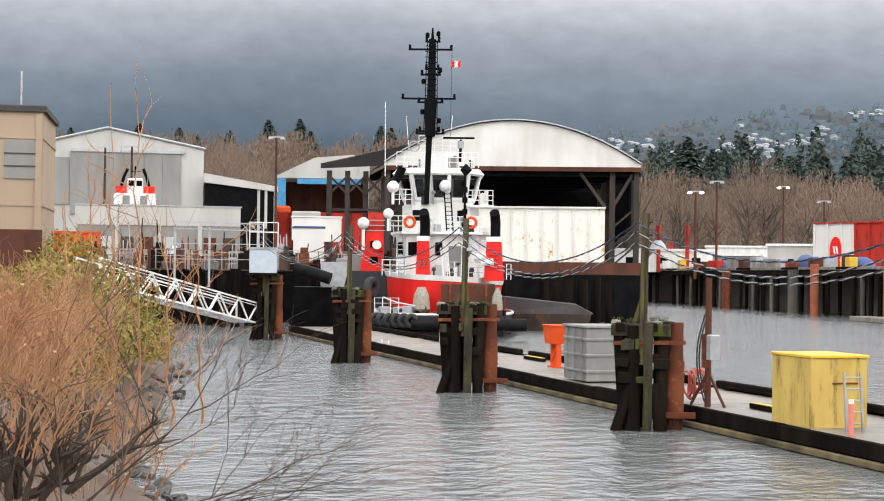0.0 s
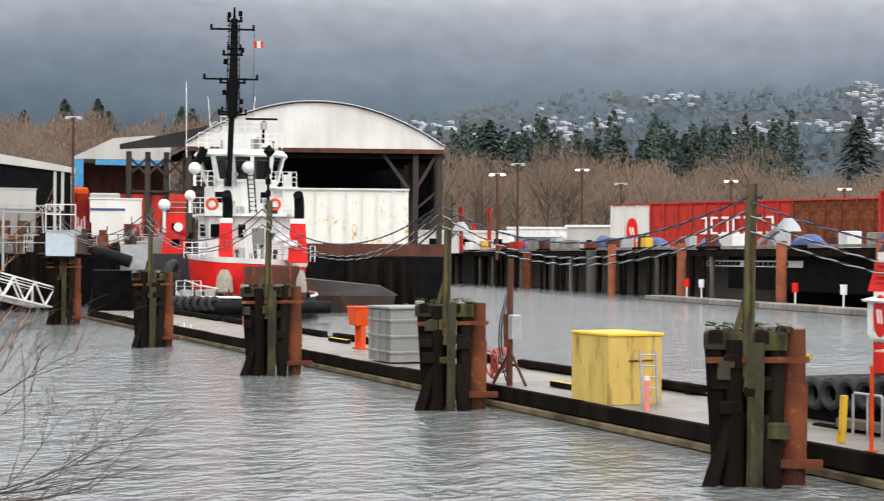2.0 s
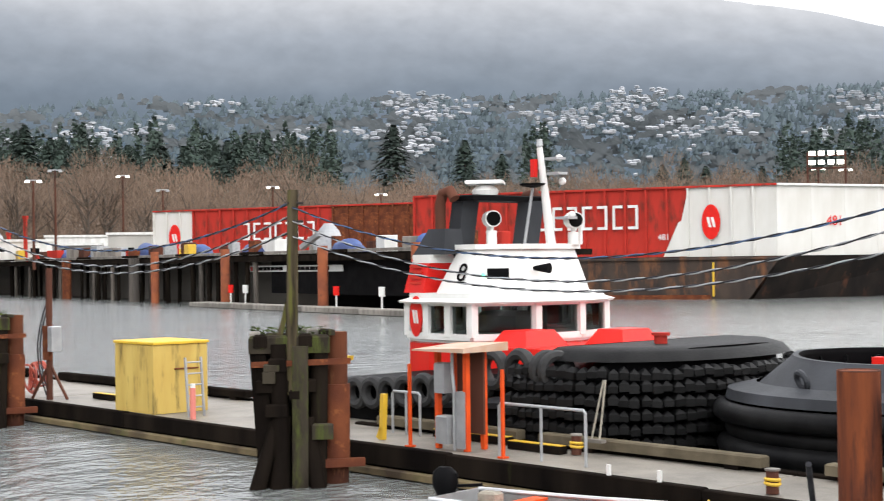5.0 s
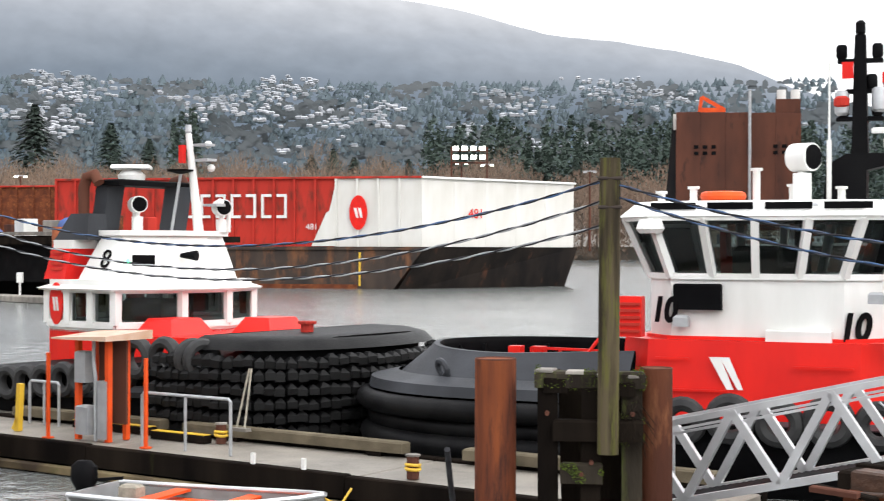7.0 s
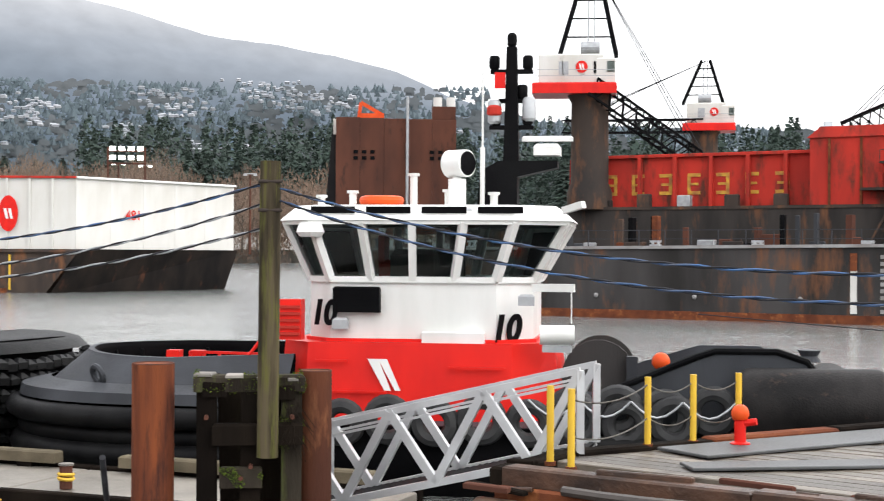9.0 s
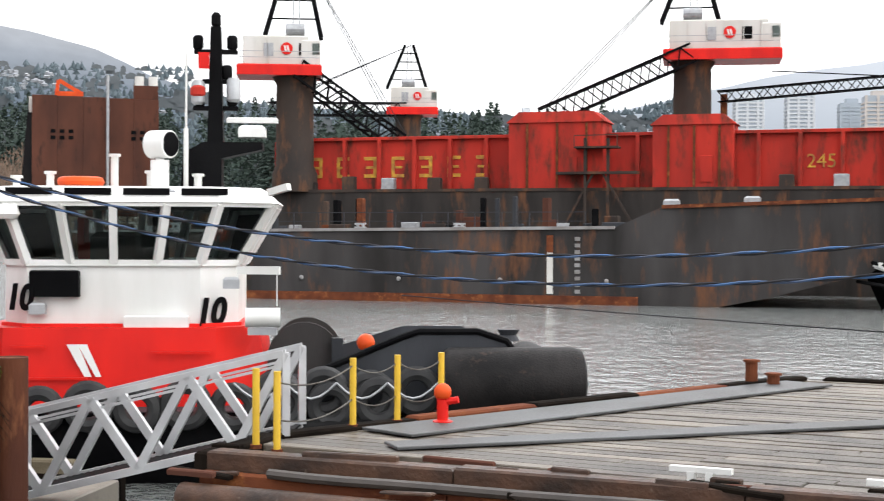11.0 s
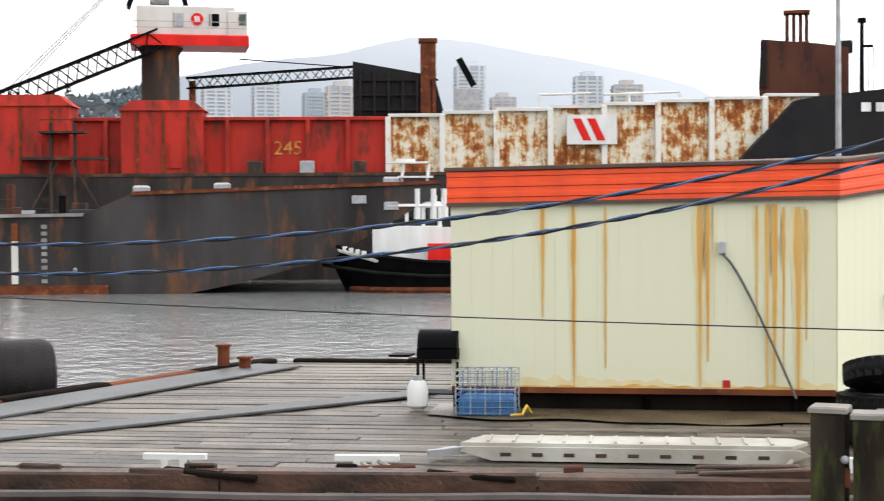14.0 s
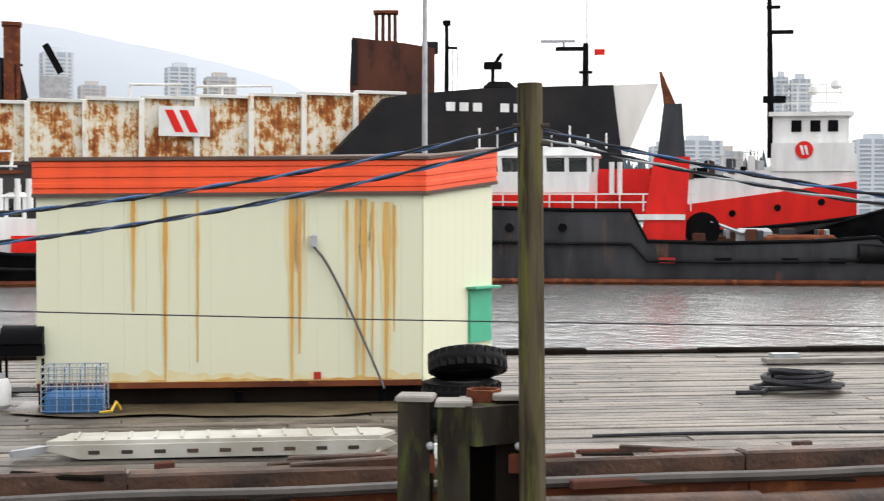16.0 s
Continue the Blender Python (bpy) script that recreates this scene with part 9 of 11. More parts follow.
def build_big_shed():
    x, y = px_place(-47.3, 232)
    t = thing("boat_shed", pose(x, y, 0, 0, 0, 47.3), "huge arched boat shed with white gable and open front", "shed")
    W, E, R = 20.3, 21.8, 28.6
    n = 24
    arch = [(-W + 2 * W * i / n, E + (R - E) * (1 - (2 * i / n - 1) ** 2)) for i in range(n + 1)]
    part("gable", Form().loft([[(px, py, pz) for px, pz in arch] + [(W, py, E - 0.5), (-W, py, E - 0.5)] for py in (0, 0.5)]), SCUFFWHITE, t, "white curved gable")
    part("roof", Form().loft([[(px - py * 0.2, py, pz + 0.15) for px, pz in arch] for py in (-0.4, 46)] , closed=False, caps=False), DARKROOF, t, "dark curved roof")
    part("roof_edge", Form().line([(px, -0.6, pz + 0.2) for px, pz in arch], 0.12, 6), GALV, t)
    part("fascia", Form().box(0, -0.1, E - 1.1, 2 * W, 0.8, 0.7), BROWNSTEEL, t)
    # unlit interior is put in as black back wall, side wall and trusses
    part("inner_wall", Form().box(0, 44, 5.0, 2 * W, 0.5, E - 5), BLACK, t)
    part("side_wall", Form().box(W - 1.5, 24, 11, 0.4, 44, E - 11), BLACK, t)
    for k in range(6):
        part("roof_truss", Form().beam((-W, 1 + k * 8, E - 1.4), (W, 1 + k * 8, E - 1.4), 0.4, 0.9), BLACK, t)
    for sx in (-W + 0.5, W - 0.6, W - 4.4):
        for k in range(4):
            p = part("column", Form().box(sx, 1 + k * 11, 4.8, 0.85, 0.85, E - 5.5), TARWOOD, t)
    for sx, s2 in ((W - 4.4, W - 0.8), (W - 5.4, W - 4.4)):
        part("knee_brace", Form().beam((sx, 1, 15.0), (s2 - 0.3 if sx > W - 5 else W - 9.5, 1, E - 1.2), 0.5), TARWOOD, t)
    for k in range(3):
        part("brace", Form().beam((W - 4.2, 1, 6 + k * 3), (W - 0.8, 1, 9 + k * 3), 0.3), TARWOOD, t)
    part("teal_pole", Form().box(W - 7.2, 6, 4.8, 0.9, 0.6, 9), TEAL, t)
    # open timber side bay running back to the west
    x0 = -W - 9.8
    for k in range(5):
        sx = x0 + 0.6 + k * 2.9
        part("bay_post", Form().box(sx, 4 + k * 0.5, 4.8, 0.8, 0.8, 16.0), TARWOOD, t)
        if k < 4:
            part("bay_brace", Form().beam((sx, 4, 17.0), (sx + 2.9, 4.4, 20.0), 0.35).beam((sx + 2.9, 4.4, 17.0), (sx, 4, 20.0), 0.35), TARWOOD, t)
            part("bay_rail", Form().beam((sx, 4, 14.5), (sx + 2.9, 4.4, 14.5), 0.35), TARWOOD, t)
    part("bay_roof", Form().loft([[(x0 - 0.6, 2.0, 21.0), (x0 - 0.6, 2.0, 21.8)], [(-W + 3.5, 1.0, 21.6), (-W + 3.5, 1.0, 24.8)], [(-W + 3.5, 30.0, 22), (-W + 3.5, 30.0, 26.5)], [(x0 + 4, 34, 21.0), (x0 + 4, 34, 22.0)]]), DARKROOF, t)
    # rust-streaked white barge in the shed
    x, y = px_place(-46.4, 214)
    t = thing("bin_barge", pose(x, y, 0, 0, 0, 46.4), "rust-streaked white bin barge under the boat shed", "barge")
    for k in range(8):
        part("bin_panel", Form().box(-6.9 + k * 2.28, 0, 6.2, 2.26, 0.3, 7.8), RUSTSPOT, t)
        part("stiffener", Form().box(-8.0 + k * 2.28, -0.3, 6.2, 0.25, 0.4, 7.8), SCUFFWHITE, t)
    part("cap_rail", Form().box(1, -0.2, 14.0, 18.6, 0.7, 0.25), SCUFFWHITE, t)
    part("hull", Form().box(3, 6, 0.0, 26, 13, 6.2), BROWNSTEEL, t)
    part("bow", Form().prism([(-10, 0), (16, -0.6), (16, 12), (-10, 12)], -0.5, 2.4), HULLBLACK, t)


DARKROOF = material("dark_felt_roof", (0.05, 0.047, 0.045), (0.035, 0.033, 0.032), 0.85, scale=0.2)
TARWOOD = material("tarred_posts", (0.045, 0.033, 0.026), (0.028, 0.02, 0.017), 0.85, scale=0.7, streak=5)
TEAL = material("teal_paint", (0.12, 0.26, 0.28), (0.10, 0.2, 0.22), 0.6)
build_big_shed()


def build_west_yard():
    # white workshop with gabled front
    x, y = px_place(-61.9, 225)
    t = thing("workshop", pose(x, y, 0, 0, 0, 61.6), "white gabled workshop with large grey doors", "building")
    part("wall", Form().loft([[(px, py, pz) for px, pz in ((-12.5, 5), (-12.5, 23.2), (-4.0, 25.4), (10.3, 22.6), (10.3, 5))] for py in (0, 30)]), YARDWHITE, t)
    part("roof_edge", Form().line([(-12.7, -0.2, 23.4), (-4.0, -0.2, 25.6), (10.5, -0.2, 22.8)], 0.2, 6), GALV, t)
    for k in range(6):
        part("door_panel", Form().box(-8.0 + k * 2.7, -0.15, 12.6, 2.66, 0.3, 9.3), GREYPANEL, t)
    part("side_door", Form().box(-10.8, -0.15, 14, 2.6, 0.25, 7), GREYPANEL, t)
    part("door_head", Form().box(-1.0, -0.3, 21.9, 16.6, 0.4, 0.4), GALV, t)
    # black block stands for the dark space under the annex roof
    part("annex", Form().box(15.6, 4, 5, 10.4, 12, 12.5), BLACK, t)
    part("annex_roof", Form().loft([[(10.3, py, 17.6), (21.4, py, 16.4), (21.4, py, 17.2), (10.3, py, 19.0)] for py in (-2.5, 12)]), YARDWHITE, t)
    for px in (18.5, 19.6, 21.0):
        part("annex_post", Form().box(px, -2, 5, 0.4, 0.4, 11.6), YARDWHITE, t)
    # low white wall and red container
    x, y = px_place(-61.2, 180)
    t = thing("yard_wall", pose(x, y, 0, 0, 0, 61.2), "long white concrete wall along the yard", "wall")
    for k in range(4):
        part("wall_panel", Form().box(-6.6 + k * 4.9, 0, 9.7, 4.88, 0.5, 2.2 + 0.1 * (k % 2)), YARDWHITE, t)
        part("lower_wall", Form().box(-6.6 + k * 4.9, 0.1, 4.8, 4.88, 0.4, 4.86), GREYPANEL, t)
        part("pilaster", Form().box(-9.0 + k * 4.9, -0.2, 4.8, 0.5, 0.3, 4.9), YARDWHITE, t)
        for sx in (-1.2, 1.1):
            part("bay_door", Form().box(-6.6 + k * 4.9 + sx, -0.14, 4.9, 1.5, 0.1, 3.4, bevel=0.05), (HULLBLACK, YARDWHITE, BROWNSTEEL, GREYPANEL)[(k + int(sx)) % 4], t)
    part("coping", Form().box(0.8, 0, 12.0, 19.8, 0.7, 0.15), GALV, t)
    # tug on the slip
    x, y = px_place(-61.86, 190)
    t = thing("slipped_tug", pose(x, y, 0, 0, 0, 61.86), "small white and red tug up on the slip", "tugboat")
    part("hull", Form().prism([(-2.2, 0.5), (2.2, 0.5), (2.4, 5), (-2.4, 5)], 9.6, 12.5, [(-2.9, 0), (2.9, 0), (2.9, 5), (-2.9, 5)]), BLACK, t)
    part("cradle", Form().box(0, 2.5, 5.0, 4.4, 4.0, 4.6), BROWNSTEEL, t)
    part("house", Form().box(0, 1.2, 12.5, 5.2, 3.4, 1.5, bevel=0.1), WHITE, t)
    for sx in (-1.75, 1.75):
        part("funnel", Form().box(sx, 0.6, 14.0, 1.4, 1.2, 0.95, bevel=0.05), RED, t)
        part("exhaust", Form().line([(sx, 0.8, 14.9), (sx * 0.8, 0.8, 16.2), (sx * 0.55, 0.8, 17.2)], 0.2, 8), BLACK, t, smooth=True)
        part("bow_door", Form().box(sx * 0.62, -0.52, 12.6, 0.9, 0.06, 1.1), GREYPANEL, t)
    part("wheelhouse", Form().box(0, 1.6, 14.0, 2.0, 1.8, 2.0, bevel=0.15), WHITE, t)
    for sx in (-0.5, 0.5):
        part("window", Form().box(sx, 0.68, 15.0, 0.7, 0.06, 0.7), BLACK, t)
    part("mast", Form().tube((0, 1.8, 16.0), (0, 1.8, 17.6), 0.12).box(0, 1.8, 16.9, 1.3, 0.1, 0.1), BLACK, t)
    f = Form()
    for z in (12.95, 13.4):
        f.beam((-2.8, -0.1, z), (2.8, -0.1, z), 0.06)
    part("guard_rail", f, GALV, t)
    for az, d, w, h, z0, mat, nm, lb in ((-64.0, 120, 3.6, 2.5, 4.6, ORANGE, "shipping_container", "orange-red shipping container in the yard"), (-54.9, 150, 5.0, 2.4, 7.4, SCUFFWHITE, "site_hut", "white and red hut in the yard"), (-55.2, 126, 2.6, 2.8, 5.2, SCUFFWHITE, "site_hut", "small white hut with blue roof")):
        x, y = px_place(az, d)
        t = thing(nm, pose(x, y, 0, 0, 0, -az), lb, "container" if nm[0] == "s" and nm[1] == "h" else "hut")
        part("body", Form().box(0, 0, z0, w, 2.4, h, bevel=0.03), mat, t)
        part("roof", Form().box(0, 0, z0 + h, w + 0.2, 2.6, 0.15), BLUE if w < 3 else mat, t)
        for k in range(4):
            part("rib", Form().box(-w / 2 + 0.4 + k * (w - 0.8) / 3, -1.22, z0 + 0.1, 0.08, 0.06, h - 0.2), mat, t)
    # canopy with blue tarpaulins
    x, y = px_place(-55.0, 255)
    t = thing("canopy_shed", pose(x, y, 0, 0, 0, 55.0), "white roofed open shed hung with blue tarpaulins", "shed")
    part("roof", Form().loft([[(px, py, pz) for px, pz in ((-6.5, 21.0), (0, 24.2), (6.5, 24.8), (9.5, 24.0), (9.5, 20.6), (-6.5, 20.6))] for py in (0, 24)]), YARDWHITE, t)
    # brown block stands in for the shade beneath the canopy roof
    part("dark_interior", Form().box(1.5, 12, 5, 15.8, 1, 15.6), BROWNSTEEL, t)
    part("tarpaulin", Form().box(-5.7, -0.3, 10.5, 1.5, 0.3, 10.0).box(2.5, -0.3, 19.6, 11, 0.3, 0.9), BLUEBRIGHT, t)
    part("back_building", Form().box(-10, 14, 5, 9, 12, 14.6), TAN, t)
    for px in (-6.3, 9.2):
        part("post", Form().box(px, 0, 5, 0.5, 0.5, 15.6), GALV, t)
    x, y = px_place(-55.5, 240)
    t = thing("red_workboat", pose(x, y, 0, 0, 0, 55.5), "red and orange boat superstructure in the yard", "boat")
    part("hull", Form().box(2.0, 0, 5, 16, 4, 9.0), OLDRED, t)
    part("house", Form().box(-4.0, -0.5, 10, 4.5, 3, 5.0, bevel=0.3), ORANGE, t)
    part("cabin", Form().box(0.8, -2.4, 10.5, 4.6, 2, 3.6, bevel=0.2), YARDWHITE, t)
    # tan office block on the bank
    x, y = px_place(-66.25, 84)
    t = thing("office_building", pose(x, y, 0, 0, 0, 60), "tan stucco office block with dark roof edge", "building")
    part("wall", Form().box(-4.6, 4, 1.5, 12.0, 8, 11.4), TAN, t)
    part("parapet", Form().box(-4.6, 4, 12.9, 12.4, 8.4, 0.35, bevel=0.05), DARKROOF, t)
    for z in (7.7, 11.4):
        part("string_course", Form().box(-4.6, 4, z, 12.12, 8.12, 0.16), TAN, t)
    part("corner_fin", Form().box(1.2, 0.02, 1.5, 0.35, 0.3, 11.3), TAN, t)
    for k in range(4):
        w = part("window", Form().box(0.2 - k * 3.2, -0.04, 9.2, 1.7, 0.1, 2.1), GREYPANEL, t)
        for zz in (9.85, 10.55):
            part("bar", Form().box(0.2 - k * 3.2, -0.1, zz, 1.7, 0.06, 0.07), DARKROOF, w)
        w = part("window", Form().box(0.0 - k * 2.4, -0.04, 4.6, 1.2, 0.1, 1.5), GREYPANEL, t)
    part("plinth_band", Form().box(-4.6, -0.05, 4.0, 12.1, 0.2, 2.4), BROWNSTEEL, t)
    part("roof_pipe", Form().tube((0.0, 2, 13.2), (0.0, 2, 15.4), 0.06), GALV, t)
    # blue-white control hut on the first dolphin
    x, y = px_place(-56.95, 92.4)
    t = thing("control_hut", pose(x, y, 0, 0, 0, 57), "small pale blue hut on the first dolphin", "hut")
    part("body", Form().box(0, 0, 4.15, 1.7, 1.4, 1.5, bevel=0.03), PALEBLUE, t)
    part("roof", Form().box(0, 0, 5.65, 1.85, 1.55, 0.1), GALV, t)
    part("platform", Form().box(-0.1, 0, 4.05, 2.0, 1.6, 0.12), DARKWOOD, t)
    f = Form()
    for z in (6.7, 7.3):
        f.beam((-0.85, -0.6, z), (0.9, -0.6, z), 0.06)
    for sx in (-0.85, 0.0, 0.9):
        f.beam((sx, -0.6, 5.7), (sx, -0.6, 7.3), 0.06)
    part("roof_rail", f, WHITE, t)
    # overhead lattice gantry and mixed gear on the shore behind
    x, y = px_place(-58.3, 96)
    t = thing("lattice_gantry", pose(x, y, 0, 0, 0, 58), "light steel lattice bridge above the shore", "gantry")
    lattice((-3.5, 0, 7.2), (2.3, 0, 7.1), 0.45, GALV, t, "truss", 12, r=0.03)
    for sx in (-3.4, -1.2):
        part("leg", Form().beam((sx, 0, 3.2), (sx, 0, 7.1), 0.14), GALV, t)
    for z in (5.0, 6.0):
        part("rail", Form().beam((-3.5, 0, z), (2.3, 0, z), 0.05), GALV, t)
    r = random.Random(31)
    for k in range(110):
        az, d = r.uniform(-63.5, -51.5), r.uniform(112, 160)
        x, y = px_place(az, d)
        c = r.choice((GALV, RUST, BROWNSTEEL, BROWNSTEEL, GREYWOOD, GREYPANEL, DARKWOOD, DARKWOOD, HULLBLACK, GREYPANEL, YELLOW if k % 3 == 0 else RUST, WHITE if k % 3 == 0 else GREY, ORANGE if k % 4 == 0 else HULLBLACK))
        t = thing("yard_gear", pose(x, y, 4.4, 0, 0, r.uniform(0, 90)), "weathered shipyard gear piled on the shore", "gear", "gear on the west shore")
        w, h = r.uniform(0.4, 1.5), r.uniform(0.5, 1.8)
        part("body", Form().box(0, 0, 0, w, w * 0.7, h, bevel=0.06).box(w * 0.15, 0, h, w * 0.5, w * 0.4, r.uniform(0.15, 0.5), 12, bevel=0.04), c, t)
        part("pole", Form().tube((w * 0.3, 0, 0), (w * 0.3 + r.uniform(-0.3, 0.3), 0, h + r.uniform(0.4, 2.4)), 0.05), r.choice((GALV, BROWNSTEEL, DARKWOOD)), t)
        if k % 2:
            g = Form()
            for zz in (0.5, 1.0, 1.5):
                g.beam((-1.4, -0.9, zz), (1.6, -0.9, zz), 0.045)
            for sx in (-1.4, 0.1, 1.6):
                g.beam((sx, -0.9, 0), (sx, -0.9, 1.55), 0.055)
            part("guard_frame", g, r.choice((GALV, GALV, BROWNSTEEL, YARDWHITE)), t)
    t = thing("shore_bulkhead", pose(0, 0, 0), "dark timber bulkhead of piles along the west shore", "bulkhead")
    for k in range(46):
        az = -66 + k * 0.5
        d = 112 + 6 * math.sin(k * 0.7) + (az + 66) * 0.9
        x, y = px_place(az, d)
        part("post", Form().tube((x, y, -1), (x, y, r.uniform(3.6, 4.6)), r.uniform(0.3, 0.5), n=8), DARKWOOD, t)
    # black sheet stands for the darkness between and behind the posts
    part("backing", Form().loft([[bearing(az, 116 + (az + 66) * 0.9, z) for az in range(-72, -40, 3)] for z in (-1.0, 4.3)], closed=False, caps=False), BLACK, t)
    part("apron", Form().loft([[bearing(az, 116 + (az + 66) * 0.9 + q, 4.35) for az in range(-72, -40, 3)] for q in (0, 60)], closed=False, caps=False), GROUND, t)
    # low red tug alongside, and grey bow
    x, y = px_place(-52.7, 112)
    t = thing("red_tug", pose(x, y, 0, 0, 0, 52.7), "red tug with white dome behind the mast tug", "tugboat")
    part("hull", Form().prism([(-2.6, 0), (3, 0), (3, 8), (-2.6, 8)], -0.5, 4.4), GREY, t)
    part("house", Form().prism([(-1.0, 0.4), (0.9, 0.4), (0.9, 5), (-1.0, 5)], 4.3, 7.4, [(-0.5, 0.6), (0.8, 0.6), (0.8, 5), (-0.5, 5)]), RED, t)
    for z in (5.0, 6.2):
        part("dark_window", Form().box(0.1, 0.36 + 0.07 * (z - 4.3), z, 0.6, 0.1, 0.5), BLACK, t)
    for z in (7.5, 7.9, 8.3):
        part("rail", Form().beam((-0.9, 0.5, z), (0.9, 0.5, z), 0.05), GALV, t)
    part("upper_house", Form().prism([(-0.4, 0.8), (0.8, 0.8), (0.8, 4), (-0.4, 4)], 7.4, 8.9), OLDRED, t)
    part("dome", Form().sphere((-0.75, 0.2, 8.05), 0.45), WHITE, t, smooth=True)
    part("dome_stalk", Form().tube((-0.75, 0.3, 6.0), (-0.75, 0.3, 7.7), 0.12, n=8), WHITE, t)
    part("liferaft", Form().tube((0.3, -0.2, 6.4), (0.3, 1.0, 6.4), 0.35), WHITE, t)
    x, y = px_place(-54.5, 104)
    t = thing("grey_workboat", pose(x, y, 0, 0, 0, 54.5), "grey workboat with dark sausage fender at the bow", "boat")
    part("hull", Form().prism([(-2.6, 0), (1.8, 0), (1.8, 5), (-2.6, 5)], -0.5, 3.2, [(-2.3, -0.5), (1.6, -0.5), (1.6, 5), (-2.3, 5)]), BLACK, t)
    part("bow_fender", Form().line([(-2.2, -0.6, 4.5), (-1.3, -0.9, 4.3), (0.3, -1.2, 3.8)], 0.42, 12), RUBBER, t, smooth=True)
    part("cabin", Form().prism([(-0.4, 0.6), (1.6, 0.6), (1.6, 4), (-0.4, 4)], 3.2, 5.0), GALV, t)
    x, y = px_place(-45.9, 112)
    t = thing("grey_barge_bow", pose(x, y, 0, 0, 0, 45.9), "grey vessel bow with sloping bulwark beside the tug", "boat")
    part("hull", Form().prism([(-5, 0), (3.0, 0), (3.0, 6), (-5, 6)], -0.5, 1.3, [(-5, -0.4), (3.4, -0.4), (3.4, 6.4), (-5, 6.4)]), HULLBLACK, t)
    part("bulwark", Form().prism([(-5, 0.2), (3.6, 0.2), (3.6, 6), (-5, 6)], 1.3, (2.7, 2.0, 2.0, 2.7), [(-5, 0.6), (2.3, 0.6), (2.3, 5.5), (-5, 5.5)]), HULLGREY, t)
    part("ramp", Form().beam((-4.4, 0.4, 2.9), (-2.8, 0.4, 4.4), 0.25), GREY, t)
    # lamp masts, tall signs and low roofs along the yard
    for az, d, h, lit in ((-56.5, 200, 22.5, False), (-62.0, 215, 22, False), (-63.0, 218, 22, False), (-40.2, 205, 16, True), (-36.9, 260, 20, True), (-35.4, 250, 17, False), (-31.2, 260, 18, True), (-27.0, 270, 17, True), (-39.4, 230, 19, False), (-10.2, 250, 19, True), (-9.2, 255, 19, True), (-5.2, 240, 17, False)):
        x, y = px_place(az, d)
        t = thing("lamp_mast", pose(x, y, 0, 0, 0, -az), "tall steel yard lamp mast", "lamp mast", "yard lamp masts")
        part("pole", Form().tube((0, 0, 4), (0, 0, h), 0.22, 0.14, 8), BROWNSTEEL, t)
        part("arm", Form().box(0, 0, h, 2.0, 0.2, 0.15), GALV, t)
        for sx in (-0.8, 0.8):
            part("lamp", Form().box(sx, -0.1, h - 0.25, 0.6, 0.4, 0.25), LAMPGLOW if lit else GALV, t)
    x, y = px_place(-9.9, 240)
    t = thing("floodlight_rack", pose(x, y, 0, 0, 0, 9.9), "rack of lit white floodlights on the yard", "floodlights")
    part("frame", Form().box(0, 0, 18.3, 6.2, 0.3, 0.25).box(0, 0, 20.3, 6.2, 0.3, 0.2), BROWNSTEEL, t)
    for sx in (-2.9, 2.9):
        part("post", Form().beam((sx, 0, 4), (sx, 0, 21), 0.3), BROWNSTEEL, t)
    for i in range(4):
        for j in range(2):
            part("floodlight", Form().box(-2.2 + i * 1.45, -0.2, 19.0 + j * 1.45, 0.95, 0.3, 0.7), LAMPGLOW, t)
    r = random.Random(77)
    for az, d, w, h, c in ((-41.5, 245, 16, 3.4, WHITE), (-39.0, 262, 12, 3.0, GREYPANEL), (-36.6, 250, 7, 4.5, YARDWHITE), (-44, 300, 14, 5, YARDWHITE), (-33.5, 300, 16, 4, WHITE), (-29, 310, 20, 4, GREYPANEL), (-21, 320, 18, 4, WHITE), (-38, 290, 18, 5, WHITE)):
        x, y = px_place(az, d)
        t = thing("yard_building", pose(x, y, 0, 0, 0, -az + r.uniform(-8, 8)), "low pale industrial building behind the pier", "building", "low yard buildings")
        part("wall", Form().box(0, 0, 5, w, 8, h), c, t)
        part("roof", Form().prism([(-w / 2 - 0.3, -4.3), (w / 2 + 0.3, -4.3), (w / 2 + 0.3, 4.3), (-w / 2 - 0.3, 4.3)], 5 + h, 5.4 + h), WHITE, t)
        for k in range(3):
            part("window", Form().box(-w / 3 + k * w / 3, -4.03, 6.4, 1.4, 0.08, 1.0), BLACK, t)
    for az, d, h in ((-41.6, 240, 13.5), (-40.5, 240, 13.5), (-41.1, 244, 11)):
        x, y = px_place(az, d)
        t = thing("orange_post", pose(x, y, 0), "tall orange steel post in the yard", "post")
        part("post", Form().box(0, 0, 5, 0.5, 0.4, h - 6.5), OLDRED, t)
        part("head", Form().box(0, 0, h - 1.5, 0.8, 0.5, 0.5), OLDRED, t)


BLUEBRIGHT = material("bright_blue_tarpaulin", (0.05, 0.28, 0.50), (0.04, 0.2, 0.4), 0.6)
PALEBLUE = material("pale_blue_grey_paint", (0.46, 0.52, 0.58), (0.38, 0.43, 0.48), 0.6)
build_west_yard()

# ---- trees, houses and towers of the far shore ----
TWIG = material("bare_twigs", (0.20, 0.14, 0.10), (0.15, 0.105, 0.075), 0.95, scale=0.2, each=0.25)
BARK = material("bark", (0.09, 0.07, 0.055), (0.06, 0.046, 0.036), 0.95, scale=2)
NEEDLE = material("conifer_needles", (0.042, 0.066, 0.05), (0.03, 0.05, 0.04), 0.95, scale=0.3, each=0.25)
HILLNEEDLE = material("distant_conifers", (0.032, 0.055, 0.05), (0.024, 0.042, 0.042), 0.95, scale=0.02)


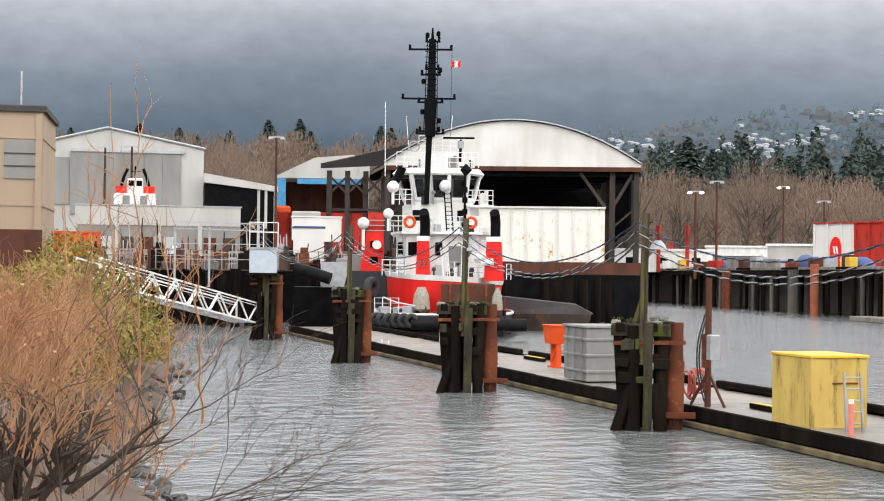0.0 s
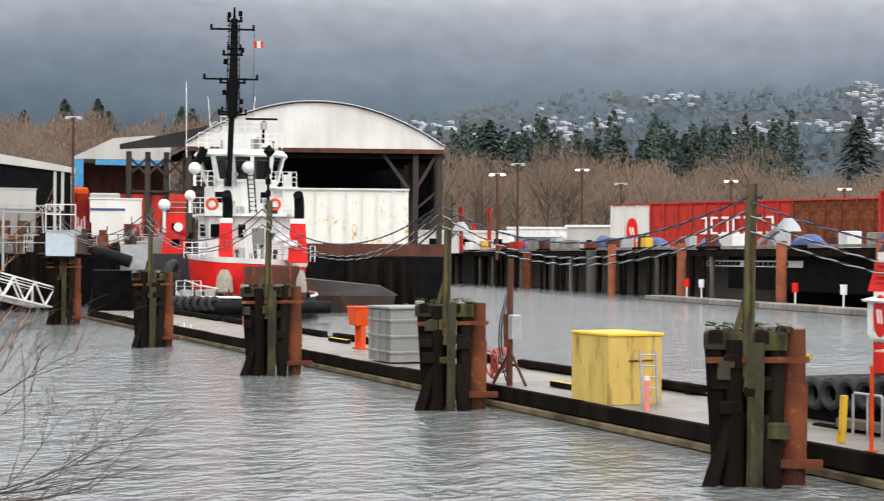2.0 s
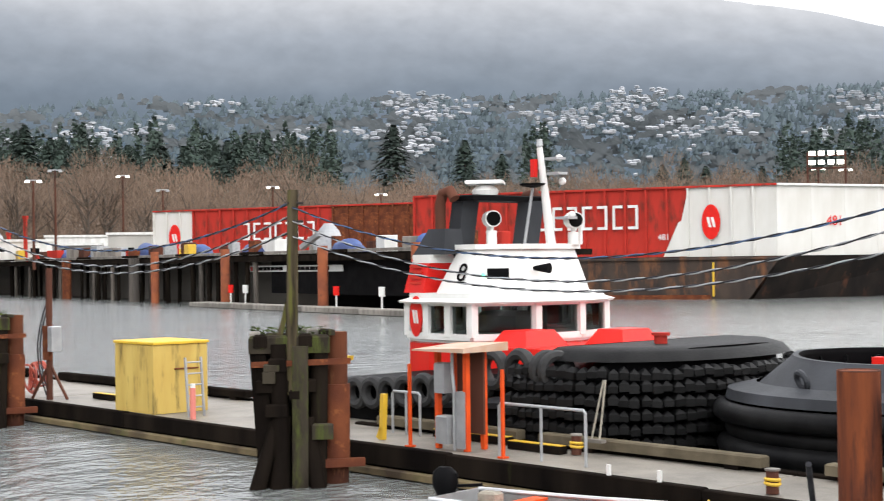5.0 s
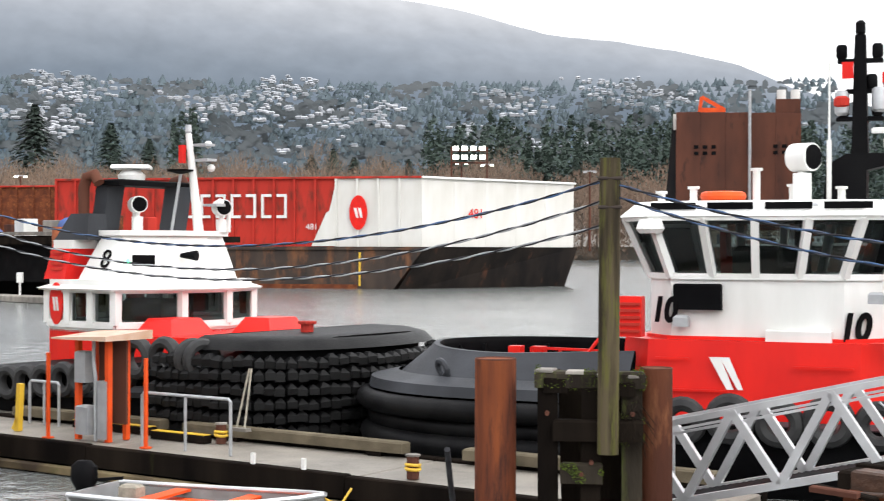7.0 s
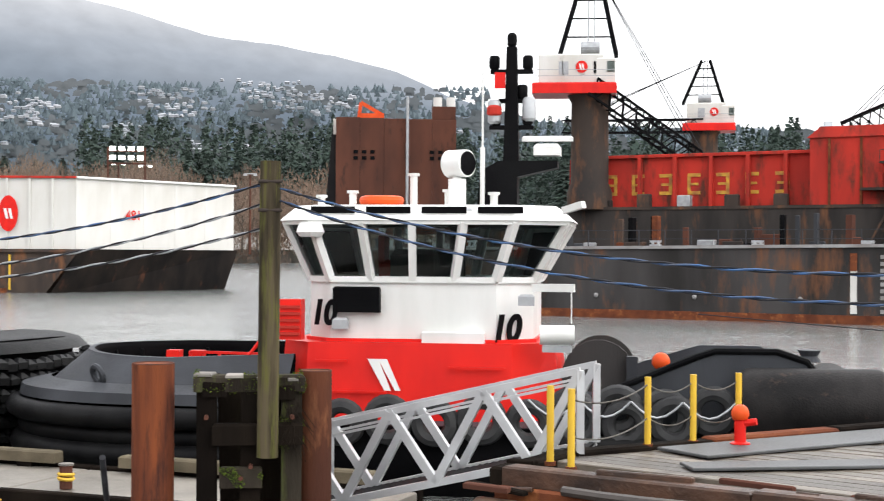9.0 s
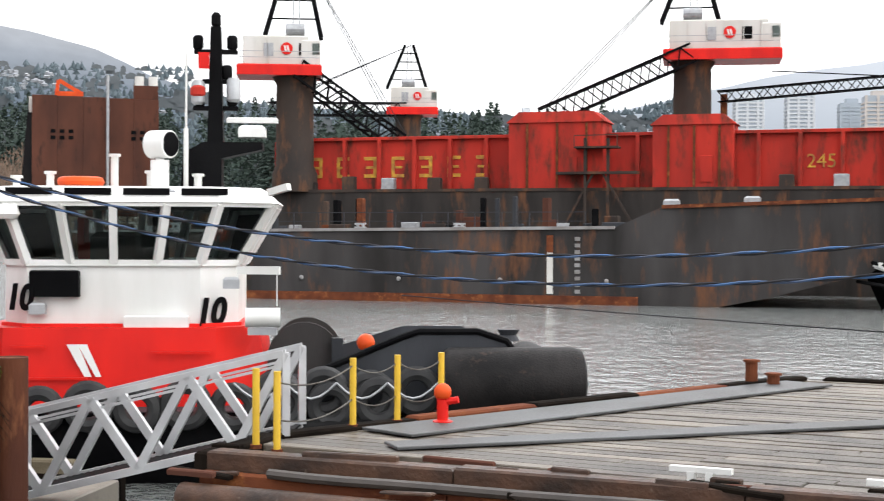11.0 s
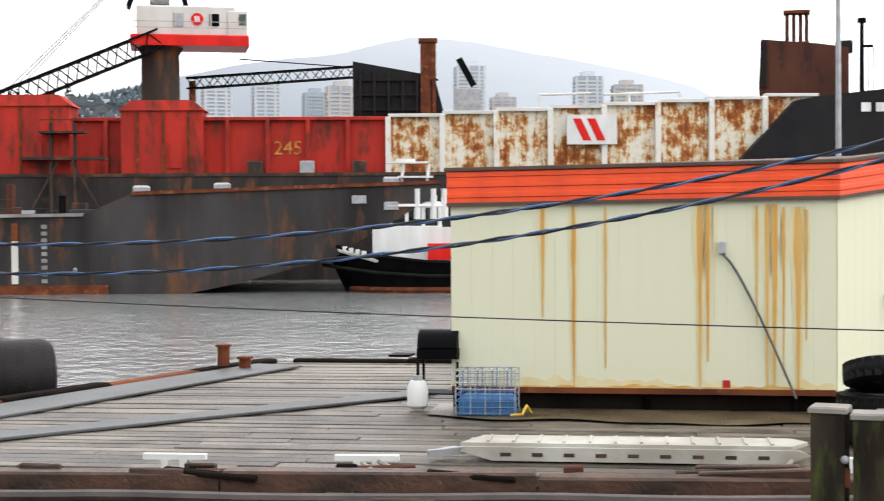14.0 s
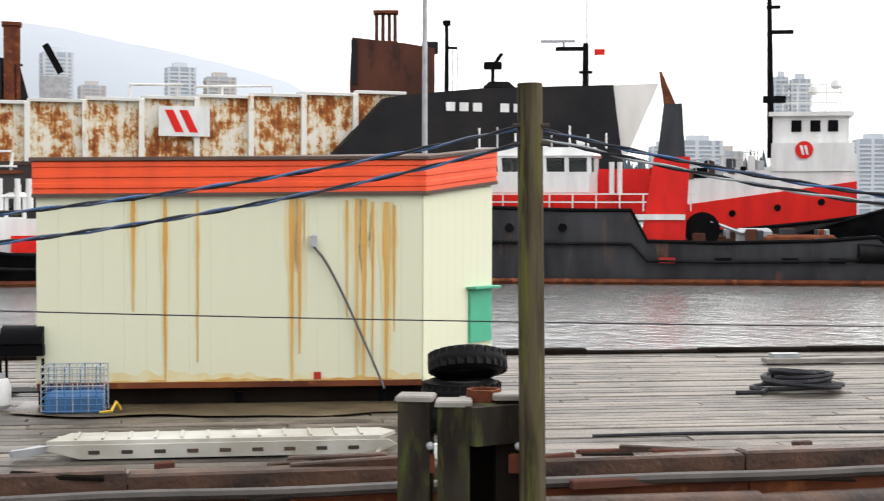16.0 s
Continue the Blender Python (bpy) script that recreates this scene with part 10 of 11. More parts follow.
def bare_tree(seed, h):
    """A leafless tree: trunk, limbs and a rounded haze of fine twigs."""
    r = random.Random(seed)
    t = thing("bare_tree", pose(0, 0, 0), "leafless brown tree on the far shore", "tree", "bare trees on the far shore")
    limbs, twigs = Form().tube((0, 0, -1), (r.uniform(-0.4, 0.4), 0, h * 0.5), h * 0.018, h * 0.008, 7), Form()
    for k in range(13):
        a, z = r.uniform(0, 6.3), h * r.uniform(0.2, 0.55)
        q = (math.cos(a) * h * r.uniform(0.12, 0.26), math.sin(a) * h * r.uniform(0.12, 0.26), z + h * r.uniform(0.15, 0.4))
        limbs.tube((0, 0, z), q, h * 0.008, h * 0.003, 5)
    for k in range(900):
        u, a, c = r.random() ** 0.4, r.uniform(0, 6.3), r.uniform(-1, 1)
        s = math.sqrt(1 - c * c)
        p = Vector((u * s * math.cos(a) * h * 0.30, u * s * math.sin(a) * h * 0.30, h * 0.60 + u * c * h * 0.40))
        d = (p - Vector((0, 0, h * 0.25))).normalized() + Vector((r.uniform(-0.6, 0.6), r.uniform(-0.6, 0.6), r.uniform(-0.1, 0.6)))
        d = d.normalized() * h * r.uniform(0.05, 0.11)
        w = Vector((r.uniform(-1, 1), r.uniform(-1, 1), r.uniform(-1, 1))).normalized() * h * 0.0035
        twigs.add([p - w, p + w, p + d], [(0, 1, 2)])
    part("trunk", limbs, BARK, t)
    tagged(part("crown", twigs, TWIG, t, "fine brown twigs"), kind="stuff")
    return t


def conifer(seed, h):
    r = random.Random(seed)
    t = thing("conifer", pose(0, 0, 0), "dark green conifer on the far shore", "tree", "conifers on the far shore")
    part("trunk", Form().tube((0, 0, -1), (0, 0, h * 0.96), h * 0.014, h * 0.003, 6), BARK, t)
    f = Form()
    for k in range(950):
        u = r.random() ** 0.75
        z = h * (0.14 + 0.86 * u)
        rad = h * 0.40 * (1 - u) ** 0.8 * r.uniform(0.35, 1.1) + 0.05
        a = r.uniform(0, 6.3)
        p = Vector((rad * math.cos(a), rad * math.sin(a), z - rad * 0.25))
        d = Vector((math.cos(a), math.sin(a), -0.35)) * h * 0.05
        w = Vector((-math.sin(a), math.cos(a), 0)) * h * 0.03
        f.add([p - d * 0.6 - w, p - d * 0.6 + w, p + d], [(0, 1, 2)])
    tagged(part("crown", f, NEEDLE, t, "ragged dark green boughs"), kind="stuff")
    return t


def ground_z(az, d):
    return 5.5 + max(0.0, d - 480) * 0.05


def plant_far_shore():
    r = random.Random(17)
    bt = [bare_tree(s, 20) for s in (1, 2, 3, 4)]
    ct = [conifer(s, 24) for s in (1, 2, 3)]
    used = set()
    for k in range(260):
        az = r.uniform(-68, -0.5)
        d = r.uniform(330, 520) if az < -8 else r.uniform(480, 600)
        src = r.choice(bt)
        x, y, _ = bearing(az, d)
        s = r.uniform(0.8, 1.35) * (0.85 if az > -30 else 1.0)
        m = pose(x, y, 5.5 + (8 if az < -50 else 0), 0, 0, r.uniform(0, 360))
        if src not in used:
            used.add(src)
            src.matrix_basis, src.scale = m, (s, s, s)
        else:
            ob = copy_thing(src, m)
            ob.scale = (s, s, s)
    for k in range(120):
        az = r.uniform(-48, 20)
        d = r.uniform(540, 700)
        if az < -42 and r.random() < 0.7:
            continue
        src = r.choice(ct)
        x, y, _ = bearing(az, d)
        s = r.uniform(0.8, 1.45) * (1.15 if -42 < az < -20 else 0.85)
        m = pose(x, y, ground_z(az, d) + (9 if -42 < az < -20 else 5), 0, 0, r.uniform(0, 360))
        if src not in used:
            used.add(src)
            src.matrix_basis, src.scale = m, (s, s, s)
        else:
            ob = copy_thing(src, m)
            ob.scale = (s, s, s)
    for k in range(26):
        az = r.uniform(-67, -52)
        x, y, _ = bearing(az, r.uniform(640, 680))
        ob = copy_thing(r.choice(ct), pose(x, y, 44, 0, 0, r.uniform(0, 360)))
        s = r.uniform(0.7, 1.2)
        ob.scale = (s, s, s)


plant_far_shore()


def build_conifer_wood():
    """The closed wood behind the shore trees, its crowns too many to count."""
    r = random.Random(77)
    f = Form()
    for k in range(900):
        az = r.uniform(-50, 20)
        if noise.noise((az * 0.17, 5.5, 0)) < -0.22 or (az < -42 and r.random() < 0.5):
            continue
        d = r.uniform(570, 740)
        x, y, _ = bearing(az, d)
        z0 = ground_z(az, d) + (15 if -42 < az < -20 else 9)
        h = r.uniform(22, 37) * (1.0 if -42 < az < -20 else 1.1)
        wide = h * r.uniform(0.16, 0.27)
        for j in range(150):
            u = r.random() ** 0.8
            rad = wide * (1 - u ** 1.6) * r.uniform(0.5, 1.1)
            a = r.uniform(0, 6.3)
            p = Vector((x + rad * math.cos(a), y + rad * math.sin(a), z0 + h * u))
            e1 = Vector((-math.sin(a), math.cos(a), 0)) * r.uniform(0.7, 1.5)
            f.add([p - e1, p + e1 * r.uniform(0.6, 1.0), p + Vector((0.8 * math.cos(a), 0.8 * math.sin(a), r.uniform(-2.0, 1.6)))], [(0, 1, 2)])
    solo("conifer_wood", f, NEEDLE, "dark green conifer wood rising behind the shore trees", "trees", kind="stuff")


build_conifer_wood()


def build_bare_wood():
    """The leafless wood between the yard and the conifers: crowns run together, past counting."""
    r = random.Random(31)
    f = Form()
    for k in range(1500):
        az = r.uniform(-70, 2)
        west = az < -48
        d = r.uniform(430, 620) if west else r.uniform(470, 600)
        x, y, _ = bearing(az, d)
        crest = 5.45 if west else (4.15 if az < -30 else 3.4)
        crest += 0.45 * noise.noise((az * 0.35, 2.2, 0)) + 0.25 * noise.noise((az * 1.7, 6.2, 0))
        top = EYE + math.tan(radians(crest - r.random() ** 1.6 * 2.6)) * d
        h = r.uniform(13, 22)
        wide = h * r.uniform(0.24, 0.34)
        for j in range(110):
            u, a, c = r.random() ** 0.45, r.uniform(0, 6.3), r.uniform(-1, 1)
            q = math.sqrt(1 - c * c)
            p = Vector((x + u * q * wide * math.cos(a), y + u * q * wide * math.sin(a), top - h * 0.45 + u * c * h * 0.42))
            up = Vector((r.uniform(-0.5, 0.5), r.uniform(-0.5, 0.5), r.uniform(0.5, 1.2))) * r.uniform(1.0, 2.3)
            w = Vector((math.cos(radians(az)), -math.sin(radians(az)), 0)) * r.uniform(0.10, 0.26)
            f.add([p - w, p + w, p + up], [(0, 1, 2)])
    solo("bare_wood", f, WOODTWIG, "leafless brown wood behind the yard", "trees", kind="stuff")


WOODTWIG = material("wood_twigs", (0.17, 0.115, 0.082), (0.115, 0.08, 0.058), 0.95, scale=0.03)
build_bare_wood()


def build_hillside():
    """Woods and white roofs scattered over the lower slope: far too many to count."""
    r = random.Random(23)
    d0 = 2250.0
    roofs, walls, woods, ever = Form(), Form(), Form(), Form()
    for k in range(5200):
        az, el = r.uniform(-48, 8), r.uniform(3.2, 7.4)
        lim = min(7.4, ridge(az) - 0.9) if az > -14 else 7.2
        if el > lim - 0.6 * (noise.noise((az * 0.25, 1.5, 0)) + 0.5):
            continue
        dens = noise.noise((az * 0.33, el * 1.1, 4.2)) + 0.4 * noise.noise((az * 1.3, el * 3.0, 8.8)) + (0.16 if 4.7 < el < 7.0 else -0.22)
        tree_top = 4.2 + 2.2 * min(1.0, max(0.0, (az + 52) / 22))
        if dens < 0.20 + 0.22 * max(0.0, el - 6.2) or el > tree_top + 0.25:
            continue
        d = d0 - 350 * (7.4 - el) / 5
        d -= 170
        x, y, z = bearing(az, d, EYE + math.tan(radians(el)) * d)
        w, h = r.uniform(3, 7.5), r.uniform(1.6, 3.2)
        ang = -az + r.uniform(-30, 30)
        walls.box(x, y, z, w, 8, h, ang)
        roofs.prism([tuple(Vector((x, y)) + Vector((a * w * 0.55, b * 5)).to_2d()) for a, b in ((-1, -1), (1, -1), (1, 1), (-1, 1))], z + h, z + h + 1.6, [tuple(Vector((x, y)) + Vector((a * w * 0.45, b * 1.2))) for a, b in ((-1, -1), (1, -1), (1, 1), (-1, 1))])
    for k in range(24000):
        az = r.uniform(-70, 24)
        el = r.uniform(1.6, 6.4) if az < 4 else r.uniform(1.0, max(1.2, ridge(az) - 0.1))
        d = d0 - 380 * (7.4 - el) / 5 + r.uniform(-60, 10)
        x, y, z = bearing(az, d, EYE + math.tan(radians(el)) * d)
        if el > 4.2 + 2.4 * min(1.0, max(0.0, (az + 52) / 22)) + 0.6 - 2.4 * r.random() ** 2.2:
            continue
        h, w = r.uniform(5, 12), r.uniform(3.0, 6.5)
        c, s = math.cos(radians(az)), -math.sin(radians(az))
        if noise.noise((az * 0.4, el * 1.4, 1.0)) + r.uniform(-0.2, 0.2) > (-0.12 if el > 4 else 0.0):
            ever.add([(x - w * c, y - w * s, z), (x + w * c, y + w * s, z), (x + r.uniform(-1, 1), y, z + h), (x, y - w, z)], [(0, 1, 2), (0, 3, 2), (3, 1, 2)])
        else:
            woods.add([(x - w * 1.3 * c, y - w * 1.3 * s, z), (x - w * c, y - w * s, z + h * 0.6), (x + r.uniform(-2, 2), y, z + h * 0.8), (x + w * c, y + w * s, z + h * 0.6), (x + w * 1.3 * c, y + w * 1.3 * s, z)], [(0, 4, 3, 2, 1)])
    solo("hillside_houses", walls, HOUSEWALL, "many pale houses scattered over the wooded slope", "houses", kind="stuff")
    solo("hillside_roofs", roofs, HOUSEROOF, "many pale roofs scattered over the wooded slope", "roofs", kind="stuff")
    solo("hillside_conifers", ever, HAZEGREEN, "distant conifers covering the slope, paled by painted haze", "trees", kind="stuff")
    solo("hillside_bare_trees", woods, HAZEBROWN, "distant leafless trees on the slope, greyed by painted haze", "trees", kind="stuff")


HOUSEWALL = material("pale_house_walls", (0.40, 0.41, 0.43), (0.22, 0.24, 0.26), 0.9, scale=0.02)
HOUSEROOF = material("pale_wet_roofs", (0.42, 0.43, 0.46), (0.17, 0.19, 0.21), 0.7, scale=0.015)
# distance haze is mixed into these two tree colours, paler and bluer
HAZEGREEN = material("haze_tinted_conifer", (0.085, 0.112, 0.126), (0.066, 0.092, 0.106), 0.95, scale=0.01)
HAZEBROWN = material("haze_tinted_bare_wood", (0.125, 0.138, 0.146), (0.098, 0.112, 0.12), 0.95, scale=0.01)
build_hillside()


def tower(az, d, w, top, label, mat):
    x, y, _ = bearing(az, d)
    t = thing("apartment_tower", pose(x, y, 0, 0, 0, -az + 12), label, "apartment tower", "towers across the water")
    part("core", Form().box(0, 0, 0, w, w * 0.8, top), TOWERDARK, t)
    n = int((top - 10) / 3.0)
    for k in range(n):
        part("floor_band", Form().box(0, 0, 10 + k * 3.0, w + 1.0, w * 0.8 + 1.0, 1.25), mat, t)
    for sx in (-w / 2, -w * 0.1, w * 0.3, w / 2):
        part("pier", Form().box(sx, -w * 0.4 - 0.3, 0, w * 0.09, 0.5, top), mat, t)
    part("penthouse", Form().box(0, 0, top, w * 0.5, w * 0.4, 4), mat, t)


# glazing colour is paled to hold the distance haze
TOWERDARK = material("tower_glazing", (0.36, 0.40, 0.44), (0.30, 0.34, 0.38), 0.5, scale=0.05)
TOWERPALE = material("tower_concrete", (0.58, 0.60, 0.62), (0.5, 0.52, 0.54), 0.8, scale=0.05)
TOWERTAN = material("tower_tan", (0.52, 0.47, 0.43), (0.45, 0.41, 0.38), 0.8, scale=0.05)
for az, d, w, e, m in ((25.5, 1200, 21, 5.35, TOWERPALE), (27.4, 1200, 20, 5.45, TOWERPALE), (29.3, 1250, 19, 5.1, TOWERDARK), (30.3, 1150, 22, 5.35, TOWERTAN), (35.3, 1200, 22, 6.1, TOWERPALE), (36.6, 1300, 20, 4.9, TOWERTAN), (39.9, 1200, 21, 5.65, TOWERPALE), (41.4, 1200, 22, 5.3, TOWERTAN), (59.9, 1100, 30, 2.9, TOWERPALE), (60.9, 1160, 24, 2.5, TOWERTAN), (63.0, 1100, 9, 5.3, TOWERPALE), (63.7, 1100, 13, 5.2, TOWERPALE), (66.4, 1100, 26, 2.9, TOWERPALE), (17.0, 1300, 14, 4.9, TOWERPALE), (58.6, 1150, 20, 2.7, TOWERPALE), (67.2, 1150, 26, 2.6, TOWERTAN), (44.6, 1250, 18, 4.6, TOWERPALE)):
    tower(az, d, w, EYE + math.tan(radians(e)) * d, "pale high-rise apartment tower across the inlet", m)
# low wooded shore under the towers
f, g = Form(), Form()
cols = []
for az in range(14, 92, 2):
    cols.append([bearing(az, 1250, -1), bearing(az, 1290, 30 + 12 * noise.noise((az * 0.2, 1, 1))), bearing(az, 1500, 42 + 10 * noise.noise((az * 0.3, 4, 1)))])
f.loft(cols, closed=False, caps=False)
solo("far_shore", f, SLOPE, "low wooded shore across the inlet", "shore", kind="structure")
r = random.Random(41)
for k in range(2600):
    az = r.uniform(12, 78)
    d = r.uniform(1240, 1480)
    x, y, _ = bearing(az, d)
    z = 28 + r.uniform(-8, 14) + (14 if az < 24 else 0)
    h, w = r.uniform(12, 24), r.uniform(3, 6)
    c, s = math.cos(radians(az)), -math.sin(radians(az))
    g.add([(x - w * c, y - w * s, z), (x + w * c, y + w * s, z), (x, y, z + h), (x, y - w, z)], [(0, 1, 2), (0, 3, 2), (3, 1, 2)])
# these crowns carry the haze in their colour too
solo("shore_conifers", g, HAZEGREEN, "distant haze-tinted conifers along the far shore", "trees", kind="stuff")


# ---- west bank with shrubs ----
BANKSOIL = material("bank_soil", (0.12, 0.085, 0.06), (0.07, 0.05, 0.036), 0.95, scale=0.8, bump=0.6, grain=6)
STONE = material("shore_stone", (0.10, 0.095, 0.09), (0.055, 0.05, 0.048), 0.7, scale=2, each=0.35)
DRYTWIG = material("dry_brown_twig", (0.27, 0.115, 0.05), (0.38, 0.215, 0.11), 0.9, scale=1.2)
DARKTWIG = material("dark_stem", (0.045, 0.03, 0.022), (0.08, 0.055, 0.04), 0.95, scale=2)
LEAFGREEN = material("olive_leaves", (0.27, 0.215, 0.03), (0.15, 0.135, 0.022), 0.8, scale=1.5)
DRYLEAF = material("dry_leaves", (0.34, 0.17, 0.07), (0.36, 0.24, 0.13), 0.9, scale=3)
SHORE = [(-9.0, 1.5), (-16.0, 8.6), (-23.9, 13.25), (-31.4, 15.9), (-42.0, 23.5), (-55.3, 31.8), (-66, 36.5), (-80, 43.5), (-109.0, 59.0), (-150, 78)]


def build_bank():
    f, cols = Form(), []
    for i, (x, y) in enumerate(SHORE):
        nx, ny = -0.45, -0.89
        col = []
        for k, (o, z) in enumerate(((-1.5, -0.8), (0.0, 0.02), (1.5, 0.7), (3.5, 1.5), (7, 2.2), (14, 2.8), (40, 3.4))):
            j = 0.35 * noise.noise((i * 1.7, k * 2.1, 3))
            col.append((x + nx * o, y + ny * o, z + (j if k > 1 else 0)))
        cols.append(col)
    f.loft(cols, closed=False, caps=False)
    solo("bank", f, BANKSOIL, "brown soil river bank on the west side", "bank", kind="structure", smooth=True)
    r = random.Random(6)
    meshes = []
    for k in range(7):
        s = Form()
        rr = random.Random(50 + k)
        rings = []
        for i in range(5):
            a = math.pi * i / 4
            rings.append([(max(math.sin(a), 0.05) * math.cos(b) * rr.uniform(0.8, 1.15), max(math.sin(a), 0.05) * math.sin(b) * rr.uniform(0.8, 1.15), -math.cos(a) * 0.6) for b in [2 * math.pi * j / 7 for j in range(7)]])
        s.loft(rings)
        me = bpy.data.meshes.new("stone")
        me.from_pydata(s.v, [], s.f)
        me.materials.append(STONE)
        meshes.append(me)
    bed = thing("shore_stones", pose(0, 0, 0), "wet dark stones along the foot of the bank", "stones")
    for k in range(280):
        i = r.randrange(1, 6)
        (x1, y1), (x2, y2) = SHORE[i], SHORE[i + 1]
        u, o = r.random(), r.uniform(-0.6, 2.6)
        ob = new("stone", r.choice(meshes))
        ob.parent = bed
        s = r.uniform(0.10, 0.28) * (1 + 0.35 * (i > 3))
        ob.matrix_basis = pose(x1 + (x2 - x1) * u - 0.45 * o, y1 + (y2 - y1) * u - 0.89 * o, max(0, o) * 0.42 + 0.02, r.uniform(0, 40), r.uniform(0, 40), r.uniform(0, 360)) @ Matrix.Diagonal((s, s * r.uniform(0.7, 1.2), s * 0.8, 1))


build_bank()


def stem(f, r, p, d, length, rad, depth, leaves=None, droop=0.0, ends=None):
    """A stem in short lengths that bends, forks and thins."""
    n = 4
    for i in range(n):
        q = p + d * length / n
        f.tube(p, q, rad * (1 - 0.5 * i / n), rad * (1 - 0.5 * (i + 1) / n), 4)
        p = q
        d = (d + Vector((r.uniform(-0.25, 0.25), r.uniform(-0.25, 0.25), r.uniform(-0.16, 0.2) - droop))).normalized()
        if depth > 0 and i > 0:
            for _ in range(r.choice((1, 1, 2))):
                side = (d + Vector((r.uniform(-0.9, 0.9), r.uniform(-0.9, 0.9), r.uniform(-0.3, 0.6)))).normalized()
                stem(f, r, p, side, length * r.uniform(0.4, 0.7), rad * 0.55, depth - 1, leaves, droop, ends)
    if leaves is not None and r.random() < 0.09:
        s = r.uniform(0.02, 0.045)
        a = Vector((r.uniform(-1, 1), r.uniform(-1, 1), r.uniform(-1, 1))).normalized() * s
        b = Vector((r.uniform(-1, 1), r.uniform(-1, 1), r.uniform(-1, 1))).normalized() * s
        leaves.add([p - a, p + b, p + a, p - b], [(0, 1, 2, 3)])


def shrub(x, y, z, seed, stems, length, rad, spread, label, mat, depth=2, lean=(0, 0, 0), droop=0.0):
    r = random.Random(seed)
    t = thing("shrub", pose(x, y, z), label, "shrub", "leafless shrubs on the bank")
    f, lv = Form(), Form()
    for k in range(stems):
        a = r.uniform(0, 6.3)
        u = r.random() ** 0.5 * spread
        p = Vector((u * math.cos(a), u * math.sin(a), -0.2))
        d = (Vector((math.cos(a) * 0.5, math.sin(a) * 0.5, r.uniform(0.6, 1.4))) + Vector(lean) * r.uniform(0.3, 1.2)).normalized()
        stem(f, r, p, d, length * r.uniform(0.6, 1.2), rad * r.uniform(0.6, 1.2), depth, lv, droop)
    tagged(part("stems", f, mat, t, "brown leafless stems and twigs"), kind="stuff")
    if lv.v and mat is DRYTWIG:
        tagged(part("dry_leaves", lv, DRYLEAF, t, "few withered leaves"), kind="stuff")


# dense thicket along the bank, thinner towards the water
rb = random.Random(12)
for k, (x, y, z, n, ln) in enumerate(((-17.2, 7.3, 2.2, 46, 1.6), (-19.4, 8.0, 2.7, 46, 1.8), (-18.6, 9.3, 1.3, 30, 1.2), (-21.5, 9.0, 2.6, 44, 1.8), (-24.5, 10.2, 2.5, 44, 1.8), (-22.8, 11.2, 1.2, 30, 1.2), (-28.0, 12.0, 2.1, 44, 2.0), (-32.5, 13.2, 1.9, 40, 1.5), (-27.0, 10.2, 2.4, 40, 2.0), (-38, 16.0, 1.6, 36, 1.3), (-36, 14.0, 2.2, 36, 1.6), (-50, 26.8, 0.9, 26, 1.1))):
    shrub(x, y, z, 100 + k, int(n * 1.25), ln * 0.66, 0.013 if k < 8 else 0.017, 1.15, "dense thicket of leafless brown stems", DRYTWIG)
shrub(-16.6, 8.3, 1.2, 201, 9, 2.2, 0.017, 0.5, "leafless branches hanging out over the water", DARKTWIG, 3, (0.5, 0.75, -0.6), 0.03)
shrub(-21.0, 10.4, 1.8, 203, 3, 2.7, 0.018, 0.5, "tall bare saplings rising from the thicket", DRYTWIG, 2, (0.15, 0.1, 0.9))
shrub(-17.9, 8.0, 1.5, 202, 24, 0.9, 0.06, 0.7, "dark gnarled stump of broken stems", DARKTWIG, 2, (0.3, 0.2, -0.3))
shrub(-52, 28.2, 0.9, 206, 16, 1.2, 0.02, 1.8, "bare brown shrub by the waterline", DRYTWIG)


for k, (px, top) in enumerate(((-62.5, 7.1), (-61.55, 7.6), (-63.3, 6.2), (-60.4, 5.4), (-59.2, 4.8), (-64.2, 5.6))):
    r = random.Random(300 + k)
    x, y, _ = bearing(px, 23 + k * 0.6)
    t = thing("sapling", pose(x, y, 1.6), "slender bare sapling with a few withered leaves", "sapling", "saplings on the bank")
    f, lv, h = Form(), Form(), top - 1.6
    pts = [Vector((0.12 * noise.noise((i * 0.5, k, 0)) - 0.02 * i, 0.1 * noise.noise((i * 0.5, k, 9)), h * i / 14)) for i in range(15)]
    for i, (p, q) in enumerate(zip(pts, pts[1:])):
        f.tube(p, q, 0.026 * (1 - i / 17), 0.026 * (1 - (i + 1) / 17), 5)
        if 1 < i < 12:
            d = Vector((r.uniform(-1, 1), r.uniform(-1, 1), r.uniform(0.4, 1.3))).normalized()
            stem(f, r, p, d, r.uniform(0.4, 1.0), 0.009, 1, lv)
    part("stem", f, DRYTWIG, t)
    if lv.v:
        tagged(part("dry_leaves", lv, DRYLEAF, t, "few withered leaves"), kind="stuff")


